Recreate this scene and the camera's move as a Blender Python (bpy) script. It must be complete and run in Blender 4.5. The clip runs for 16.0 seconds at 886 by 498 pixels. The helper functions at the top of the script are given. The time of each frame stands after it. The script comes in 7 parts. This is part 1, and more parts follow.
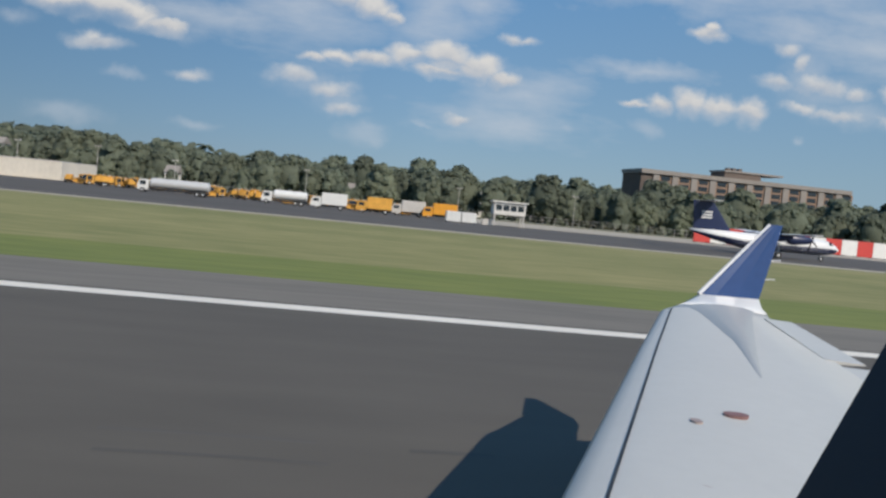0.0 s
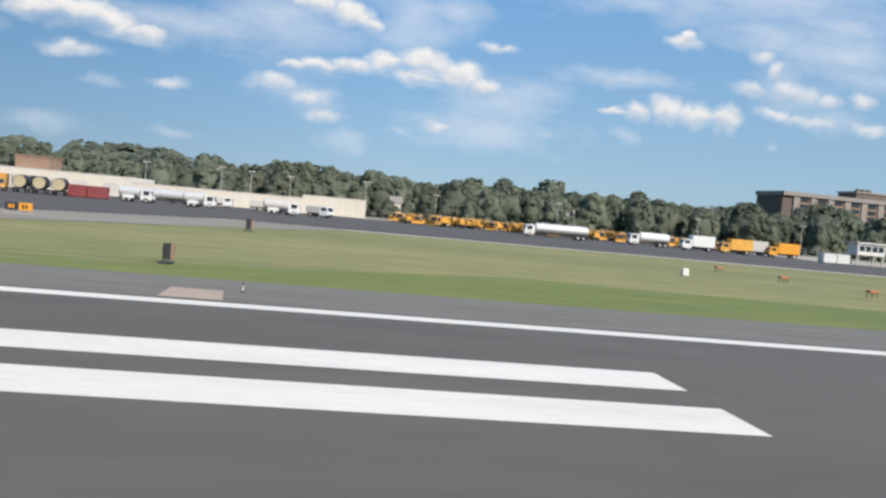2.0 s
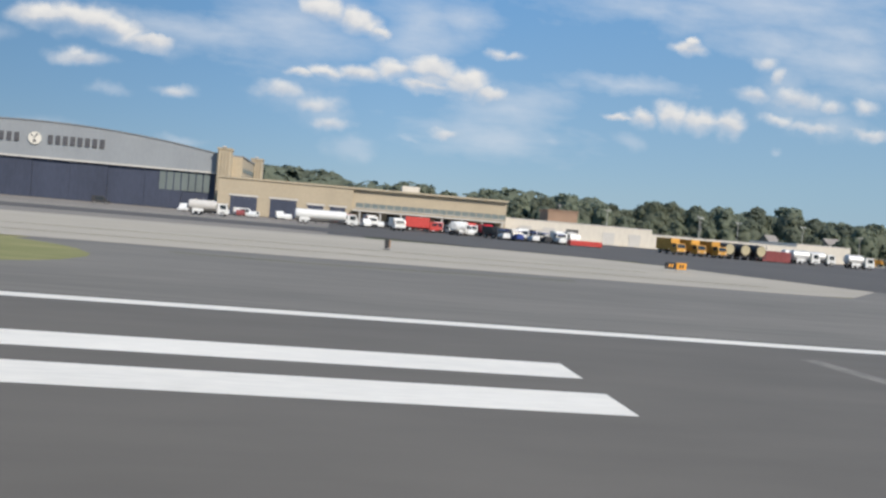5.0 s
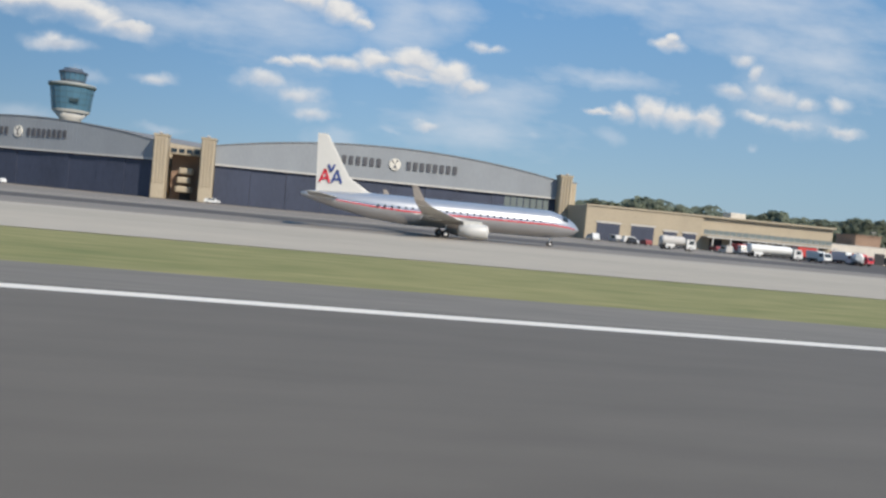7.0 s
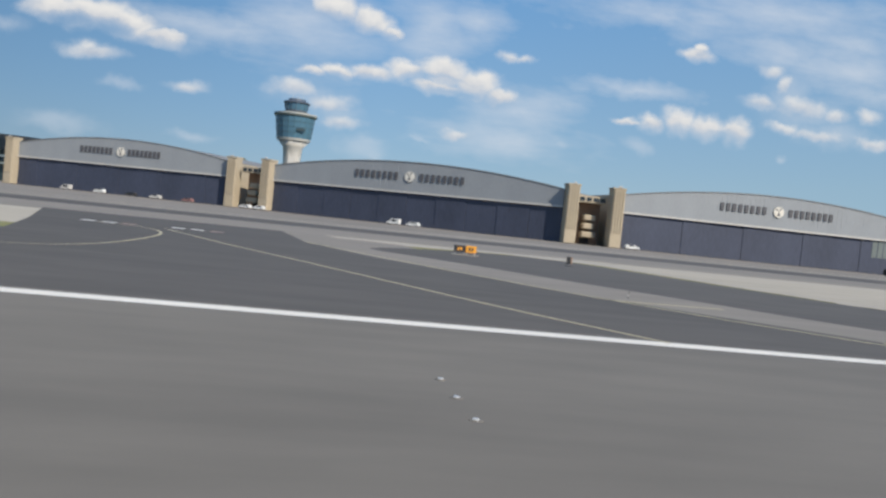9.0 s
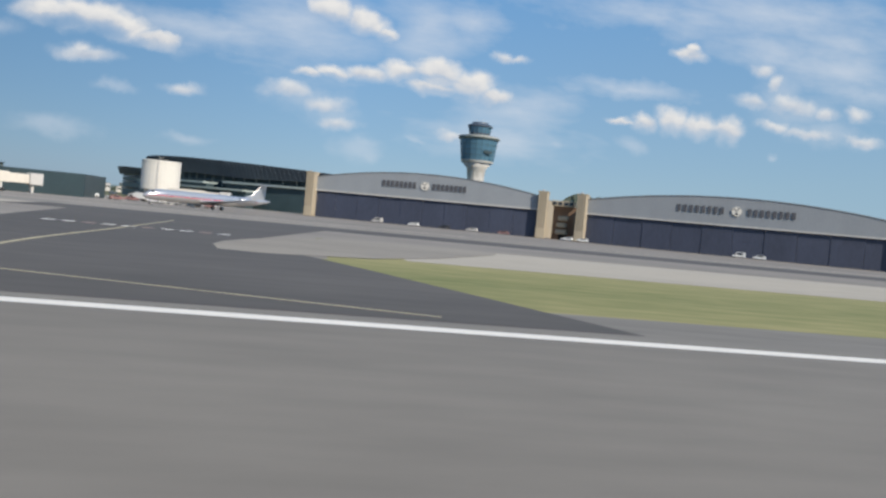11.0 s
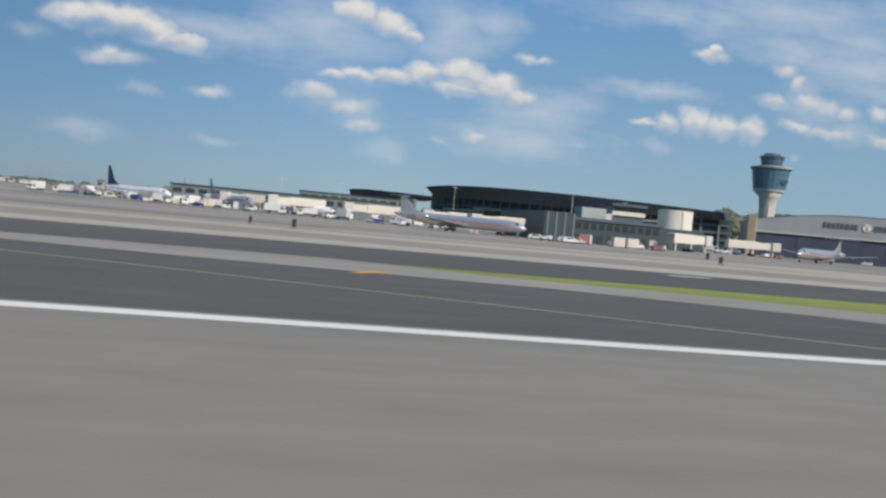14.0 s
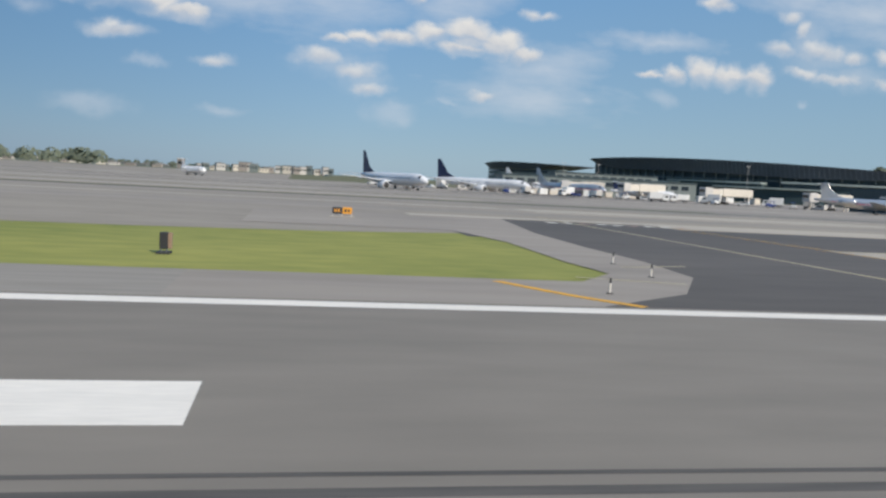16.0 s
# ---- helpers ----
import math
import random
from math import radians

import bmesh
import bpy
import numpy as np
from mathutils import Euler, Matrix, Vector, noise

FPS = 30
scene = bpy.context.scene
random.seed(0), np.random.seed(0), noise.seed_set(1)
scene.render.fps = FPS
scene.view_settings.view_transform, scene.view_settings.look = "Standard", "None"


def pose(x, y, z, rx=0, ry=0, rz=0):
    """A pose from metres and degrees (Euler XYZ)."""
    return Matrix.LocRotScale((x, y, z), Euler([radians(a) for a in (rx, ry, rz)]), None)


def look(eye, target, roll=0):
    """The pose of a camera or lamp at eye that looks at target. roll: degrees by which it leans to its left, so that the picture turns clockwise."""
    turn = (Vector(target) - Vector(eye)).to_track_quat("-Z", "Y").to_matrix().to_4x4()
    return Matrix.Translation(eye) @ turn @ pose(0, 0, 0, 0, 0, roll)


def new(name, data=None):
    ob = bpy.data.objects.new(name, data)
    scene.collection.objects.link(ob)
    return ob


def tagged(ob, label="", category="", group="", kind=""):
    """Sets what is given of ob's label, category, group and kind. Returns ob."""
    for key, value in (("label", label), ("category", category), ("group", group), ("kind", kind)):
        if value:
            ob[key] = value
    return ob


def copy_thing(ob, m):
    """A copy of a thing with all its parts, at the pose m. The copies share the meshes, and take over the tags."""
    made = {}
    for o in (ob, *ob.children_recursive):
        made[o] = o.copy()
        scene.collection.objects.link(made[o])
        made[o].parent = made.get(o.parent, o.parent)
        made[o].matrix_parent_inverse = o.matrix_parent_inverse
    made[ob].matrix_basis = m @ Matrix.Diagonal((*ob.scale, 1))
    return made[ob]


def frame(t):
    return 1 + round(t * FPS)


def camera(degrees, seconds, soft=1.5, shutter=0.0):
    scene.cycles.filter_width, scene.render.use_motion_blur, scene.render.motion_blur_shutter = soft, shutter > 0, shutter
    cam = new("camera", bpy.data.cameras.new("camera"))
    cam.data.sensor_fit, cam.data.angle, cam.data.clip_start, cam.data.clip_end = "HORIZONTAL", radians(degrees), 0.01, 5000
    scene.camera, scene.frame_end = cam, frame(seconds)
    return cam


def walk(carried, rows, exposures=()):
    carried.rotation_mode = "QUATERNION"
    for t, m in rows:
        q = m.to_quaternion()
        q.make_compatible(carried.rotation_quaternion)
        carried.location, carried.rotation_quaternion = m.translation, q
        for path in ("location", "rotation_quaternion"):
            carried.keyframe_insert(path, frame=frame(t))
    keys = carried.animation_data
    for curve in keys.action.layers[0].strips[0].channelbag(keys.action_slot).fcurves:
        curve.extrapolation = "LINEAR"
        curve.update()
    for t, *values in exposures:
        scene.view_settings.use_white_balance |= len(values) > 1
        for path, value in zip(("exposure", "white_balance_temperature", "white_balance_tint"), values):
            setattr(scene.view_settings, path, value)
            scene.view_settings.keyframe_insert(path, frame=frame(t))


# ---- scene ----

# ---- camera and walk ----
cam = camera(55.8, 16.0, soft=2.6)
PATH = [
    (0.0, pose(-0.000, 0.000, 1.816, 87.024, -5.495, -5.040)),
    (0.5, pose(-12.522, -0.257, 1.816, 86.650, -5.566, -4.708)),
    (1.0, pose(-25.321, -0.488, 1.816, 86.732, -5.216, -5.218)),
    (1.5, pose(-38.405, -0.692, 1.816, 87.492, -4.781, -7.070)),
    (2.0, pose(-51.780, -0.870, 1.816, 87.619, -5.138, -7.021)),
    (2.5, pose(-65.455, -1.021, 1.816, 87.705, -4.990, -7.562)),
    (3.0, pose(-79.433, -1.146, 1.816, 88.206, -5.060, -7.979)),
    (3.5, pose(-93.718, -1.245, 1.816, 87.991, -5.562, -8.932)),
    (4.0, pose(-108.314, -1.319, 1.816, 88.039, -5.103, -8.775)),
    (4.5, pose(-123.222, -1.368, 1.816, 88.145, -4.906, -8.096)),
    (5.0, pose(-138.442, -1.393, 1.816, 88.034, -4.848, -7.646)),
    (5.5, pose(-153.973, -1.397, 1.816, 87.929, -4.989, -8.175)),
    (6.0, pose(-169.814, -1.379, 1.816, 87.824, -5.130, -8.703)),
    (6.5, pose(-185.962, -1.341, 1.816, 87.719, -5.270, -9.231)),
    (7.0, pose(-202.412, -1.285, 1.816, 87.615, -5.411, -9.758)),
    (7.5, pose(-219.159, -1.213, 1.816, 87.510, -5.552, -10.285)),
    (8.0, pose(-236.196, -1.127, 1.816, 87.783, -6.106, -10.213)),
    (8.5, pose(-253.516, -1.028, 1.816, 87.822, -5.459, -9.864)),
    (9.0, pose(-271.110, -0.920, 1.816, 88.010, -5.881, -8.737)),
    (9.5, pose(-288.968, -0.804, 1.816, 88.025, -5.762, -9.032)),
    (10.0, pose(-307.078, -0.683, 1.816, 88.040, -5.644, -9.328)),
    (10.5, pose(-325.428, -0.560, 1.816, 88.056, -5.525, -9.624)),
    (11.0, pose(-344.005, -0.439, 1.816, 88.071, -5.407, -9.920)),
    (11.5, pose(-362.794, -0.321, 1.816, 88.086, -5.288, -10.215)),
    (12.0, pose(-381.779, -0.211, 1.816, 88.237, -4.591, -9.536)),
    (12.5, pose(-400.943, -0.112, 1.816, 88.452, -5.036, -9.713)),
    (13.0, pose(-420.267, -0.027, 1.816, 88.424, -4.961, -9.770)),
    (13.5, pose(-439.734, 0.039, 1.816, 88.160, -4.828, -8.675)),
    (14.0, pose(-459.321, 0.083, 1.816, 87.976, -5.239, -9.691)),
    (14.5, pose(-479.007, 0.101, 1.816, 87.452, -4.617, -10.820)),
    (15.0, pose(-498.770, 0.087, 1.846, 86.228, -5.087, -10.597)),
    (15.5, pose(-518.586, 0.038, 1.874, 85.780, -4.239, -10.642)),
    (16.0, pose(-538.429, -0.051, 2.060, 85.290, -3.025, -10.001)),
]
walk(cam, PATH, ((0.0, -0.2), (0.5, 0.06), (1.5, 0.14), (2.0, 0.24), (2.5, 0.02), (3.0, 0.0), (3.5, 0.1), (8.0, 0.06), (11.5, 0.08), (12.5, 0.02), (13.0, -0.03), (13.5, -0.1), (14.0, -0.1), (14.5, -0.06), (15.5, -0.12), (16.0, -0.02)))

# ---- world, sun ----
SUN = Vector((0.428, -0.651, 0.627)).normalized()
world = bpy.data.worlds.new("sky")
scene.world = world
world.use_nodes = True
wt = world.node_tree
wt.nodes.clear()


def wmath(op, a, b=None, c=None, clamp=False):
    n = wt.nodes.new("ShaderNodeMath")
    n.operation, n.use_clamp = op, clamp
    for i, v in enumerate((a, b, c)):
        if v is None:
            continue
        if isinstance(v, (int, float)):
            n.inputs[i].default_value = v
        else:
            wt.links.new(v, n.inputs[i])
    return n.outputs[0]


def wmix(fac, a, b):
    n = wt.nodes.new("ShaderNodeMix")
    n.data_type = "RGBA"
    for i, v in ((0, fac), (6, a), (7, b)):
        if isinstance(v, (int, float, tuple)):
            n.inputs[i].default_value = v
        else:
            wt.links.new(v, n.inputs[i])
    return n.outputs[2]


sky = wt.nodes.new("ShaderNodeTexSky")
sky.sky_type, sky.sun_disc = "NISHITA", False
sky.sun_elevation, sky.sun_rotation = math.asin(SUN.z), math.atan2(SUN.x, SUN.y)
sky.air_density, sky.dust_density, sky.ozone_density = 1.0, 0.3, 2.0
way = wt.nodes.new("ShaderNodeTexCoord").outputs["Generated"]
sep = wt.nodes.new("ShaderNodeSeparateXYZ")
wt.links.new(way, sep.inputs[0])
up = wmath("MULTIPLY_ADD", sep.outputs[0], -0.4, wmath("MULTIPLY", sep.outputs[2], 2.9), clamp=True)
air = wmix(up, (2.45, 4.05, 5.6, 1.0), (0.98, 3.1, 6.5, 1.0))
away = wmath("MULTIPLY_ADD", sep.outputs[0], -1.9, 0.12, clamp=True)
air = wmix(away, air, (0.78, 2.0, 3.7, 1.0))
tone = wmix(0.8, sky.outputs[0], air)
bg = wt.nodes.new("ShaderNodeBackground")
bg.inputs[1].default_value = 0.10
wt.links.new(tone, bg.inputs[0])
wo = wt.nodes.new("ShaderNodeOutputWorld")
wt.links.new(bg.outputs[0], wo.inputs[0])

sun = new("sun", bpy.data.lights.new("sun", "SUN"))
sun.data.energy, sun.data.angle, sun.data.color = 4.4, radians(0.5), (1.0, 0.905, 0.775)
sun.matrix_world = look(SUN * 50, (0, 0, 0))
scene.view_settings.exposure = 0.0

# ---- cloud backdrop, far beyond the airfield ----
CLOUD_Y = 7600.0
cloudmat = bpy.data.materials.new("fair_weather_clouds")
cloudmat.use_nodes = True
wt = cloudmat.node_tree
wt.nodes.clear()
sep = wt.nodes.new("ShaderNodeSeparateXYZ")
wt.links.new(wt.nodes.new("ShaderNodeTexCoord").outputs["Object"], sep.inputs[0])
cu = wmath("MULTIPLY_ADD", sep.outputs[0], 1 / CLOUD_Y, 471.5 / CLOUD_Y)
cv = wmath("MULTIPLY_ADD", sep.outputs[2], 1 / CLOUD_Y, -3.0 / CLOUD_Y)
flat = wt.nodes.new("ShaderNodeCombineXYZ")
wt.links.new(cu, flat.inputs[0])
wt.links.new(cv, flat.inputs[1])


def wnoise(scale, detail, rough, stretch=1.0, shift=0.0):
    m = wt.nodes.new("ShaderNodeMapping")
    m.inputs["Scale"].default_value = (1.0, stretch, 1.0)
    m.inputs["Location"].default_value = (shift, shift, 0.0)
    wt.links.new(flat.outputs[0], m.inputs[0])
    n = wt.nodes.new("ShaderNodeTexNoise")
    n.inputs["Scale"].default_value, n.inputs["Detail"].default_value, n.inputs["Roughness"].default_value = scale, detail, rough
    wt.links.new(m.outputs[0], n.inputs["Vector"])
    return n.outputs[0]


puff = wnoise(30.0, 7.0, 0.58, 1.3)
wisp = wnoise(9.0, 6.0, 0.6, 3.5, 4.0)
bend = wmath("SUBTRACT", wnoise(26.0, 4.0, 0.55, 1.0, 9.0), 0.5)
lean = wmath("SUBTRACT", wnoise(26.0, 4.0, 0.55, 1.0, 17.0), 0.5)
warped = wt.nodes.new("ShaderNodeCombineXYZ")
wt.links.new(wmath("MULTIPLY_ADD", bend, 0.034, cu), warped.inputs[0])
wt.links.new(wmath("MULTIPLY_ADD", lean, 0.026, cv), warped.inputs[1])
# billows of each cloud: centre, half width, half height
BRIGHT = (
    (-0.308, 0.190, 0.042, 0.017), (-0.266, 0.193, 0.055, 0.021), (-0.227, 0.186, 0.046, 0.018), (-0.189, 0.174, 0.038, 0.011), (0.005, 0.233, 0.034, 0.022),
    (0.043, 0.224, 0.034, 0.020), (0.069, 0.213, 0.021, 0.012), (-0.018, 0.159, 0.022, 0.008), (0.012, 0.164, 0.027, 0.010), (0.052, 0.165, 0.034, 0.012),
    (0.093, 0.173, 0.032, 0.015), (0.138, 0.176, 0.042, 0.021), (0.177, 0.166, 0.037, 0.021), (0.208, 0.154, 0.027, 0.015), (0.135, 0.157, 0.049, 0.010),
    (0.370, 0.147, 0.020, 0.006), (0.403, 0.146, 0.025, 0.011), (0.440, 0.153, 0.028, 0.019), (0.478, 0.150, 0.032, 0.018), (0.516, 0.152, 0.025, 0.020),
    (0.454, 0.239, 0.027, 0.011), (0.458, 0.247, 0.013, 0.008),
)
SOFT = (
    (-0.262, 0.148, 0.039, 0.009), (-0.266, 0.153, 0.017, 0.008), (-0.157, 0.122, 0.025, 0.007), (-0.038, 0.135, 0.034, 0.011), (0.004, 0.123, 0.031, 0.012),
    (0.022, 0.104, 0.025, 0.008), (0.214, 0.205, 0.012, 0.007), (0.233, 0.204, 0.017, 0.005), (0.155, 0.104, 0.020, 0.008), (0.557, 0.233, 0.020, 0.011),
    (0.576, 0.217, 0.015, 0.014), (0.550, 0.191, 0.029, 0.011), (0.602, 0.191, 0.042, 0.014), (0.649, 0.185, 0.021, 0.010), (0.696, 0.190, 0.021, 0.010),
    (0.585, 0.162, 0.025, 0.008), (0.631, 0.157, 0.044, 0.007), (0.708, 0.157, 0.035, 0.008),
)
FAINT = (
    (-0.021, 0.130, 0.049, 0.018), (0.014, 0.113, 0.032, 0.018), (0.585, 0.207, 0.035, 0.035), (0.612, 0.185, 0.067, 0.024), (0.655, 0.161, 0.077, 0.017), (0.048, 0.075, 0.032, 0.017),
    (-0.232, 0.117, 0.024, 0.006), (0.285, 0.105, 0.015, 0.006), (0.058, 0.068, 0.025, 0.009), (0.054, 0.084, 0.021, 0.007), (-0.294, 0.065, 0.049, 0.013),
    (-0.147, 0.065, 0.028, 0.006), (0.117, 0.097, 0.017, 0.004), (0.584, 0.122, 0.011, 0.005), (0.391, 0.118, 0.020, 0.008), (-0.353, 0.169, 0.024, 0.010),
)
VEIL = (
    (0.589, 0.301, 0.119, 0.028), (0.415, 0.278, 0.119, 0.014), (0.672, 0.280, 0.056, 0.018), (0.382, 0.185, 0.063, 0.007), (0.700, 0.216, 0.049, 0.014),
    (-0.120, 0.190, 0.091, 0.014), (-0.031, 0.206, 0.056, 0.035), (0.117, 0.226, 0.032, 0.032), (0.174, 0.242, 0.025, 0.015), (0.241, 0.140, 0.049, 0.021),
    (0.217, 0.103, 0.063, 0.018), (0.665, 0.250, 0.070, 0.026), (0.560, 0.262, 0.060, 0.018),
)


def billows(rows, grow):
    """How deep a place lies in the nearest billow, and how high up in it."""
    best, height = None, None
    for cx, cy, hw, hh in rows:
        hw, hh = hw * grow, hh * grow * 1.05
        m = wt.nodes.new("ShaderNodeMapping")
        m.inputs["Location"].default_value = (-cx / hw, -cy / hh, 0.0)
        m.inputs["Scale"].default_value = (1 / hw, 1 / hh, 0.0)
        wt.links.new(warped.outputs[0], m.inputs[0])
        d = wt.nodes.new("ShaderNodeVectorMath")
        d.operation = "LENGTH"
        wt.links.new(m.outputs[0], d.inputs[0])
        q = wmath("SUBTRACT", 1.0, d.outputs["Value"])
        s = wt.nodes.new("ShaderNodeSeparateXYZ")
        wt.links.new(m.outputs[0], s.inputs[0])
        h = wmath("MULTIPLY", wmath("MAXIMUM", q, 0.0), s.outputs[1])
        best = q if best is None else wmath("MAXIMUM", best, q)
        height = h if height is None else wmath("ADD", height, h)
    return best, height


def cover_of(depth, crisp, rough):
    fray = wmath("MULTIPLY", wmath("SUBTRACT", puff, 0.5), rough)
    n = wt.nodes.new("ShaderNodeMapRange")
    n.interpolation_type = "SMOOTHSTEP"
    n.inputs[1].default_value, n.inputs[2].default_value = 0.0, crisp
    wt.links.new(wmath("ADD", depth, fray), n.inputs[0])
    return n.outputs[0]


bright, high_b = billows(BRIGHT, 1.14)
soft, high_s = billows(SOFT, 1.4)
faint, _ = billows(FAINT, 1.35)
thin, _ = billows(VEIL, 1.6)
veil = wmath("MULTIPLY", wmath("ADD", thin, wmath("MULTIPLY", wmath("SUBTRACT", wisp, 0.40), 2.2)), 0.55, clamp=True)
dense = cover_of(bright, 0.7, 0.7)
mid = cover_of(soft, 0.95, 0.9)
pale = cover_of(faint, 1.0, 0.9)
base = wmath("MULTIPLY_ADD", high_b, 2.2, 1.08, clamp=True)
dens = wmath("MAXIMUM", wmath("MULTIPLY", wmath("MULTIPLY", dense, base), 0.93), wmath("MULTIPLY", mid, 0.8))
cover = wmath("MAXIMUM", wmath("MAXIMUM", wmath("MULTIPLY", veil, 0.78), wmath("MULTIPLY", pale, 0.34)), dens)
high = wmath("ADD", high_b, high_s)
lit = wmath("ADD", wmath("MULTIPLY", high, 1.5), wmath("MULTIPLY_ADD", puff, 1.1, 0.02), clamp=True)
cloudc = wmix(lit, (0.47, 0.505, 0.575, 1.0), (0.83, 0.80, 0.755, 1.0))
col = wmix(dens, (0.64, 0.685, 0.75, 1.0), cloudc)
glow, clear, blend = wt.nodes.new("ShaderNodeEmission"), wt.nodes.new("ShaderNodeBsdfTransparent"), wt.nodes.new("ShaderNodeMixShader")
wt.links.new(col, glow.inputs[0])
wt.links.new(cover, blend.inputs[0])
wt.links.new(clear.outputs[0], blend.inputs[1])
wt.links.new(glow.outputs[0], blend.inputs[2])
wt.links.new(blend.outputs[0], wt.nodes.new("ShaderNodeOutputMaterial").inputs[0])

# ---- materials ----


def mat(name, rgb, rough=0.7, metal=0.0, vary=0.12, scale=1.0, fine=8.0, bump=0.0, stretch=(1, 1, 1), tint=None, gloss=None, rnd=0.0):
    m = bpy.data.materials.new(name)
    m.use_nodes = True
    nt = m.node_tree
    bs = nt.nodes["Principled BSDF"]
    bs.inputs["Roughness"].default_value, bs.inputs["Metallic"].default_value = rough, metal
    tc = nt.nodes.new("ShaderNodeTexCoord")
    mp = nt.nodes.new("ShaderNodeMapping")
    mp.inputs["Scale"].default_value = stretch
    nt.links.new(tc.outputs["Object"], mp.inputs[0])
    a, b = nt.nodes.new("ShaderNodeTexNoise"), nt.nodes.new("ShaderNodeTexNoise")
    for n, s in ((a, scale), (b, fine)):
        n.inputs["Scale"].default_value, n.inputs["Detail"].default_value = s, 5.0
        nt.links.new(mp.outputs[0], n.inputs["Vector"])
    add = nt.nodes.new("ShaderNodeMath")
    add.operation = "ADD"
    nt.links.new(a.outputs[0], add.inputs[0])
    nt.links.new(b.outputs[0], add.inputs[1])
    rp = nt.nodes.new("ShaderNodeMapRange")
    rp.inputs[1].default_value, rp.inputs[2].default_value = 0.65, 1.35
    nt.links.new(add.outputs[0], rp.inputs[0])
    mx = nt.nodes.new("ShaderNodeMix")
    mx.data_type = "RGBA"
    hi = tint or tuple(min(1.0, c * (1 + vary)) for c in rgb)
    mx.inputs[6].default_value = (*[c * (1 - vary) for c in rgb], 1)
    mx.inputs[7].default_value = (*hi, 1)
    nt.links.new(rp.outputs[0], mx.inputs[0])
    out = mx.outputs[2]
    if rnd:
        oi, hs = nt.nodes.new("ShaderNodeObjectInfo"), nt.nodes.new("ShaderNodeHueSaturation")
        ra = nt.nodes.new("ShaderNodeMapRange")
        ra.inputs[3].default_value, ra.inputs[4].default_value = 1 - rnd, 1 + rnd
        nt.links.new(oi.outputs["Random"], ra.inputs[0])
        nt.links.new(ra.outputs[0], hs.inputs["Value"])
        nt.links.new(out, hs.inputs["Color"])
        out = hs.outputs[0]
    nt.links.new(out, bs.inputs["Base Color"])
    if bump:
        bp = nt.nodes.new("ShaderNodeBump")
        bp.inputs["Strength"].default_value, bp.inputs["Distance"].default_value = bump, 0.02
        nt.links.new(b.outputs[0], bp.inputs["Height"])
        nt.links.new(bp.outputs[0], bs.inputs["Normal"])
    return m


M = {}
M["runway"] = mat("runway_asphalt", (0.137, 0.121, 0.1005), 0.85, vary=0.15, scale=0.35, fine=2.2, stretch=(0.10, 0.32, 1), bump=0.15)


def along(m, x0, x1, darker, lighter):
    """Scales the surface's value along x, from one factor to the other."""
    nt = m.node_tree
    bs = nt.nodes["Principled BSDF"]
    src = bs.inputs["Base Color"].links[0].from_socket
    tc, sx, rp = nt.nodes.new("ShaderNodeTexCoord"), nt.nodes.new("ShaderNodeSeparateXYZ"), nt.nodes.new("ShaderNodeMapRange")
    nt.links.new(tc.outputs["Object"], sx.inputs[0])
    nt.links.new(sx.outputs[0], rp.inputs[0])
    for i, v in ((1, x0), (2, x1), (3, darker), (4, lighter)):
        rp.inputs[i].default_value = v
    hs = nt.nodes.new("ShaderNodeHueSaturation")
    nt.links.new(rp.outputs[0], hs.inputs["Value"])
    nt.links.new(src, hs.inputs["Color"])
    nt.links.new(hs.outputs[0], bs.inputs["Base Color"])


along(M["runway"], 0, -60, 0.88, 1.02)
along(M["runway"], -116, -128, 1.0, 0.68)
along(M["runway"], -147, -161, 0.97, 1.6)
along(M["runway"], -400, -520, 0.86, 1.3)
along(M["runway"], -640, -690, 1.0, 1.2)
along(M["runway"], -850, -890, 1.04, 0.9)
M["shoulder"] = mat("shoulder_asphalt", (0.185, 0.167, 0.143), 0.9, vary=0.18, scale=0.25, fine=2.0, stretch=(0.1, 0.8, 1))
M["dark"] = mat("taxiway_asphalt", (0.100, 0.088, 0.076), 0.85, vary=0.2, scale=0.06, fine=0.7, stretch=(0.25, 1, 1))
M["apron"] = mat("apron_asphalt", (0.245, 0.214, 0.180), 0.85, vary=0.2, scale=0.05, fine=0.5, stretch=(0.2, 1, 1))
M["concrete"] = mat("pale_concrete", (0.43, 0.378, 0.303), 0.9, vary=0.13, scale=0.07, fine=0.8, stretch=(0.25, 1, 1))
M["grass"] = mat("mown_grass", (0.190, 0.216, 0.064), 0.95, vary=0.25, scale=0.06, fine=0.8, stretch=(0.3, 1.0, 1), tint=(0.335, 0.292, 0.125), bump=0.4)
M["freshgrass"] = mat("fresh_mown_grass", (0.190, 0.232, 0.042), 0.95, vary=0.22, scale=0.06, fine=0.8, stretch=(0.45, 1.0, 1), tint=(0.31, 0.300, 0.070), bump=0.4)
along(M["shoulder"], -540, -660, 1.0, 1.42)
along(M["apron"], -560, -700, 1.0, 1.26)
M["greengrass"] = mat("green_verge_grass", (0.140, 0.192, 0.042), 0.95, vary=0.25, scale=0.06, fine=0.9, stretch=(0.2, 1.5, 1), tint=(0.22, 0.235, 0.06), bump=0.4)
M["soil"] = mat("rough_grass", (0.11, 0.13, 0.05), 0.95, vary=0.3, scale=0.02, fine=0.4, tint=(0.18, 0.165, 0.085))
M["white"] = mat("white_line_paint", (0.79, 0.735, 0.65), 0.7, vary=0.10, scale=0.5, fine=5.0, stretch=(0.3, 1.5, 1))
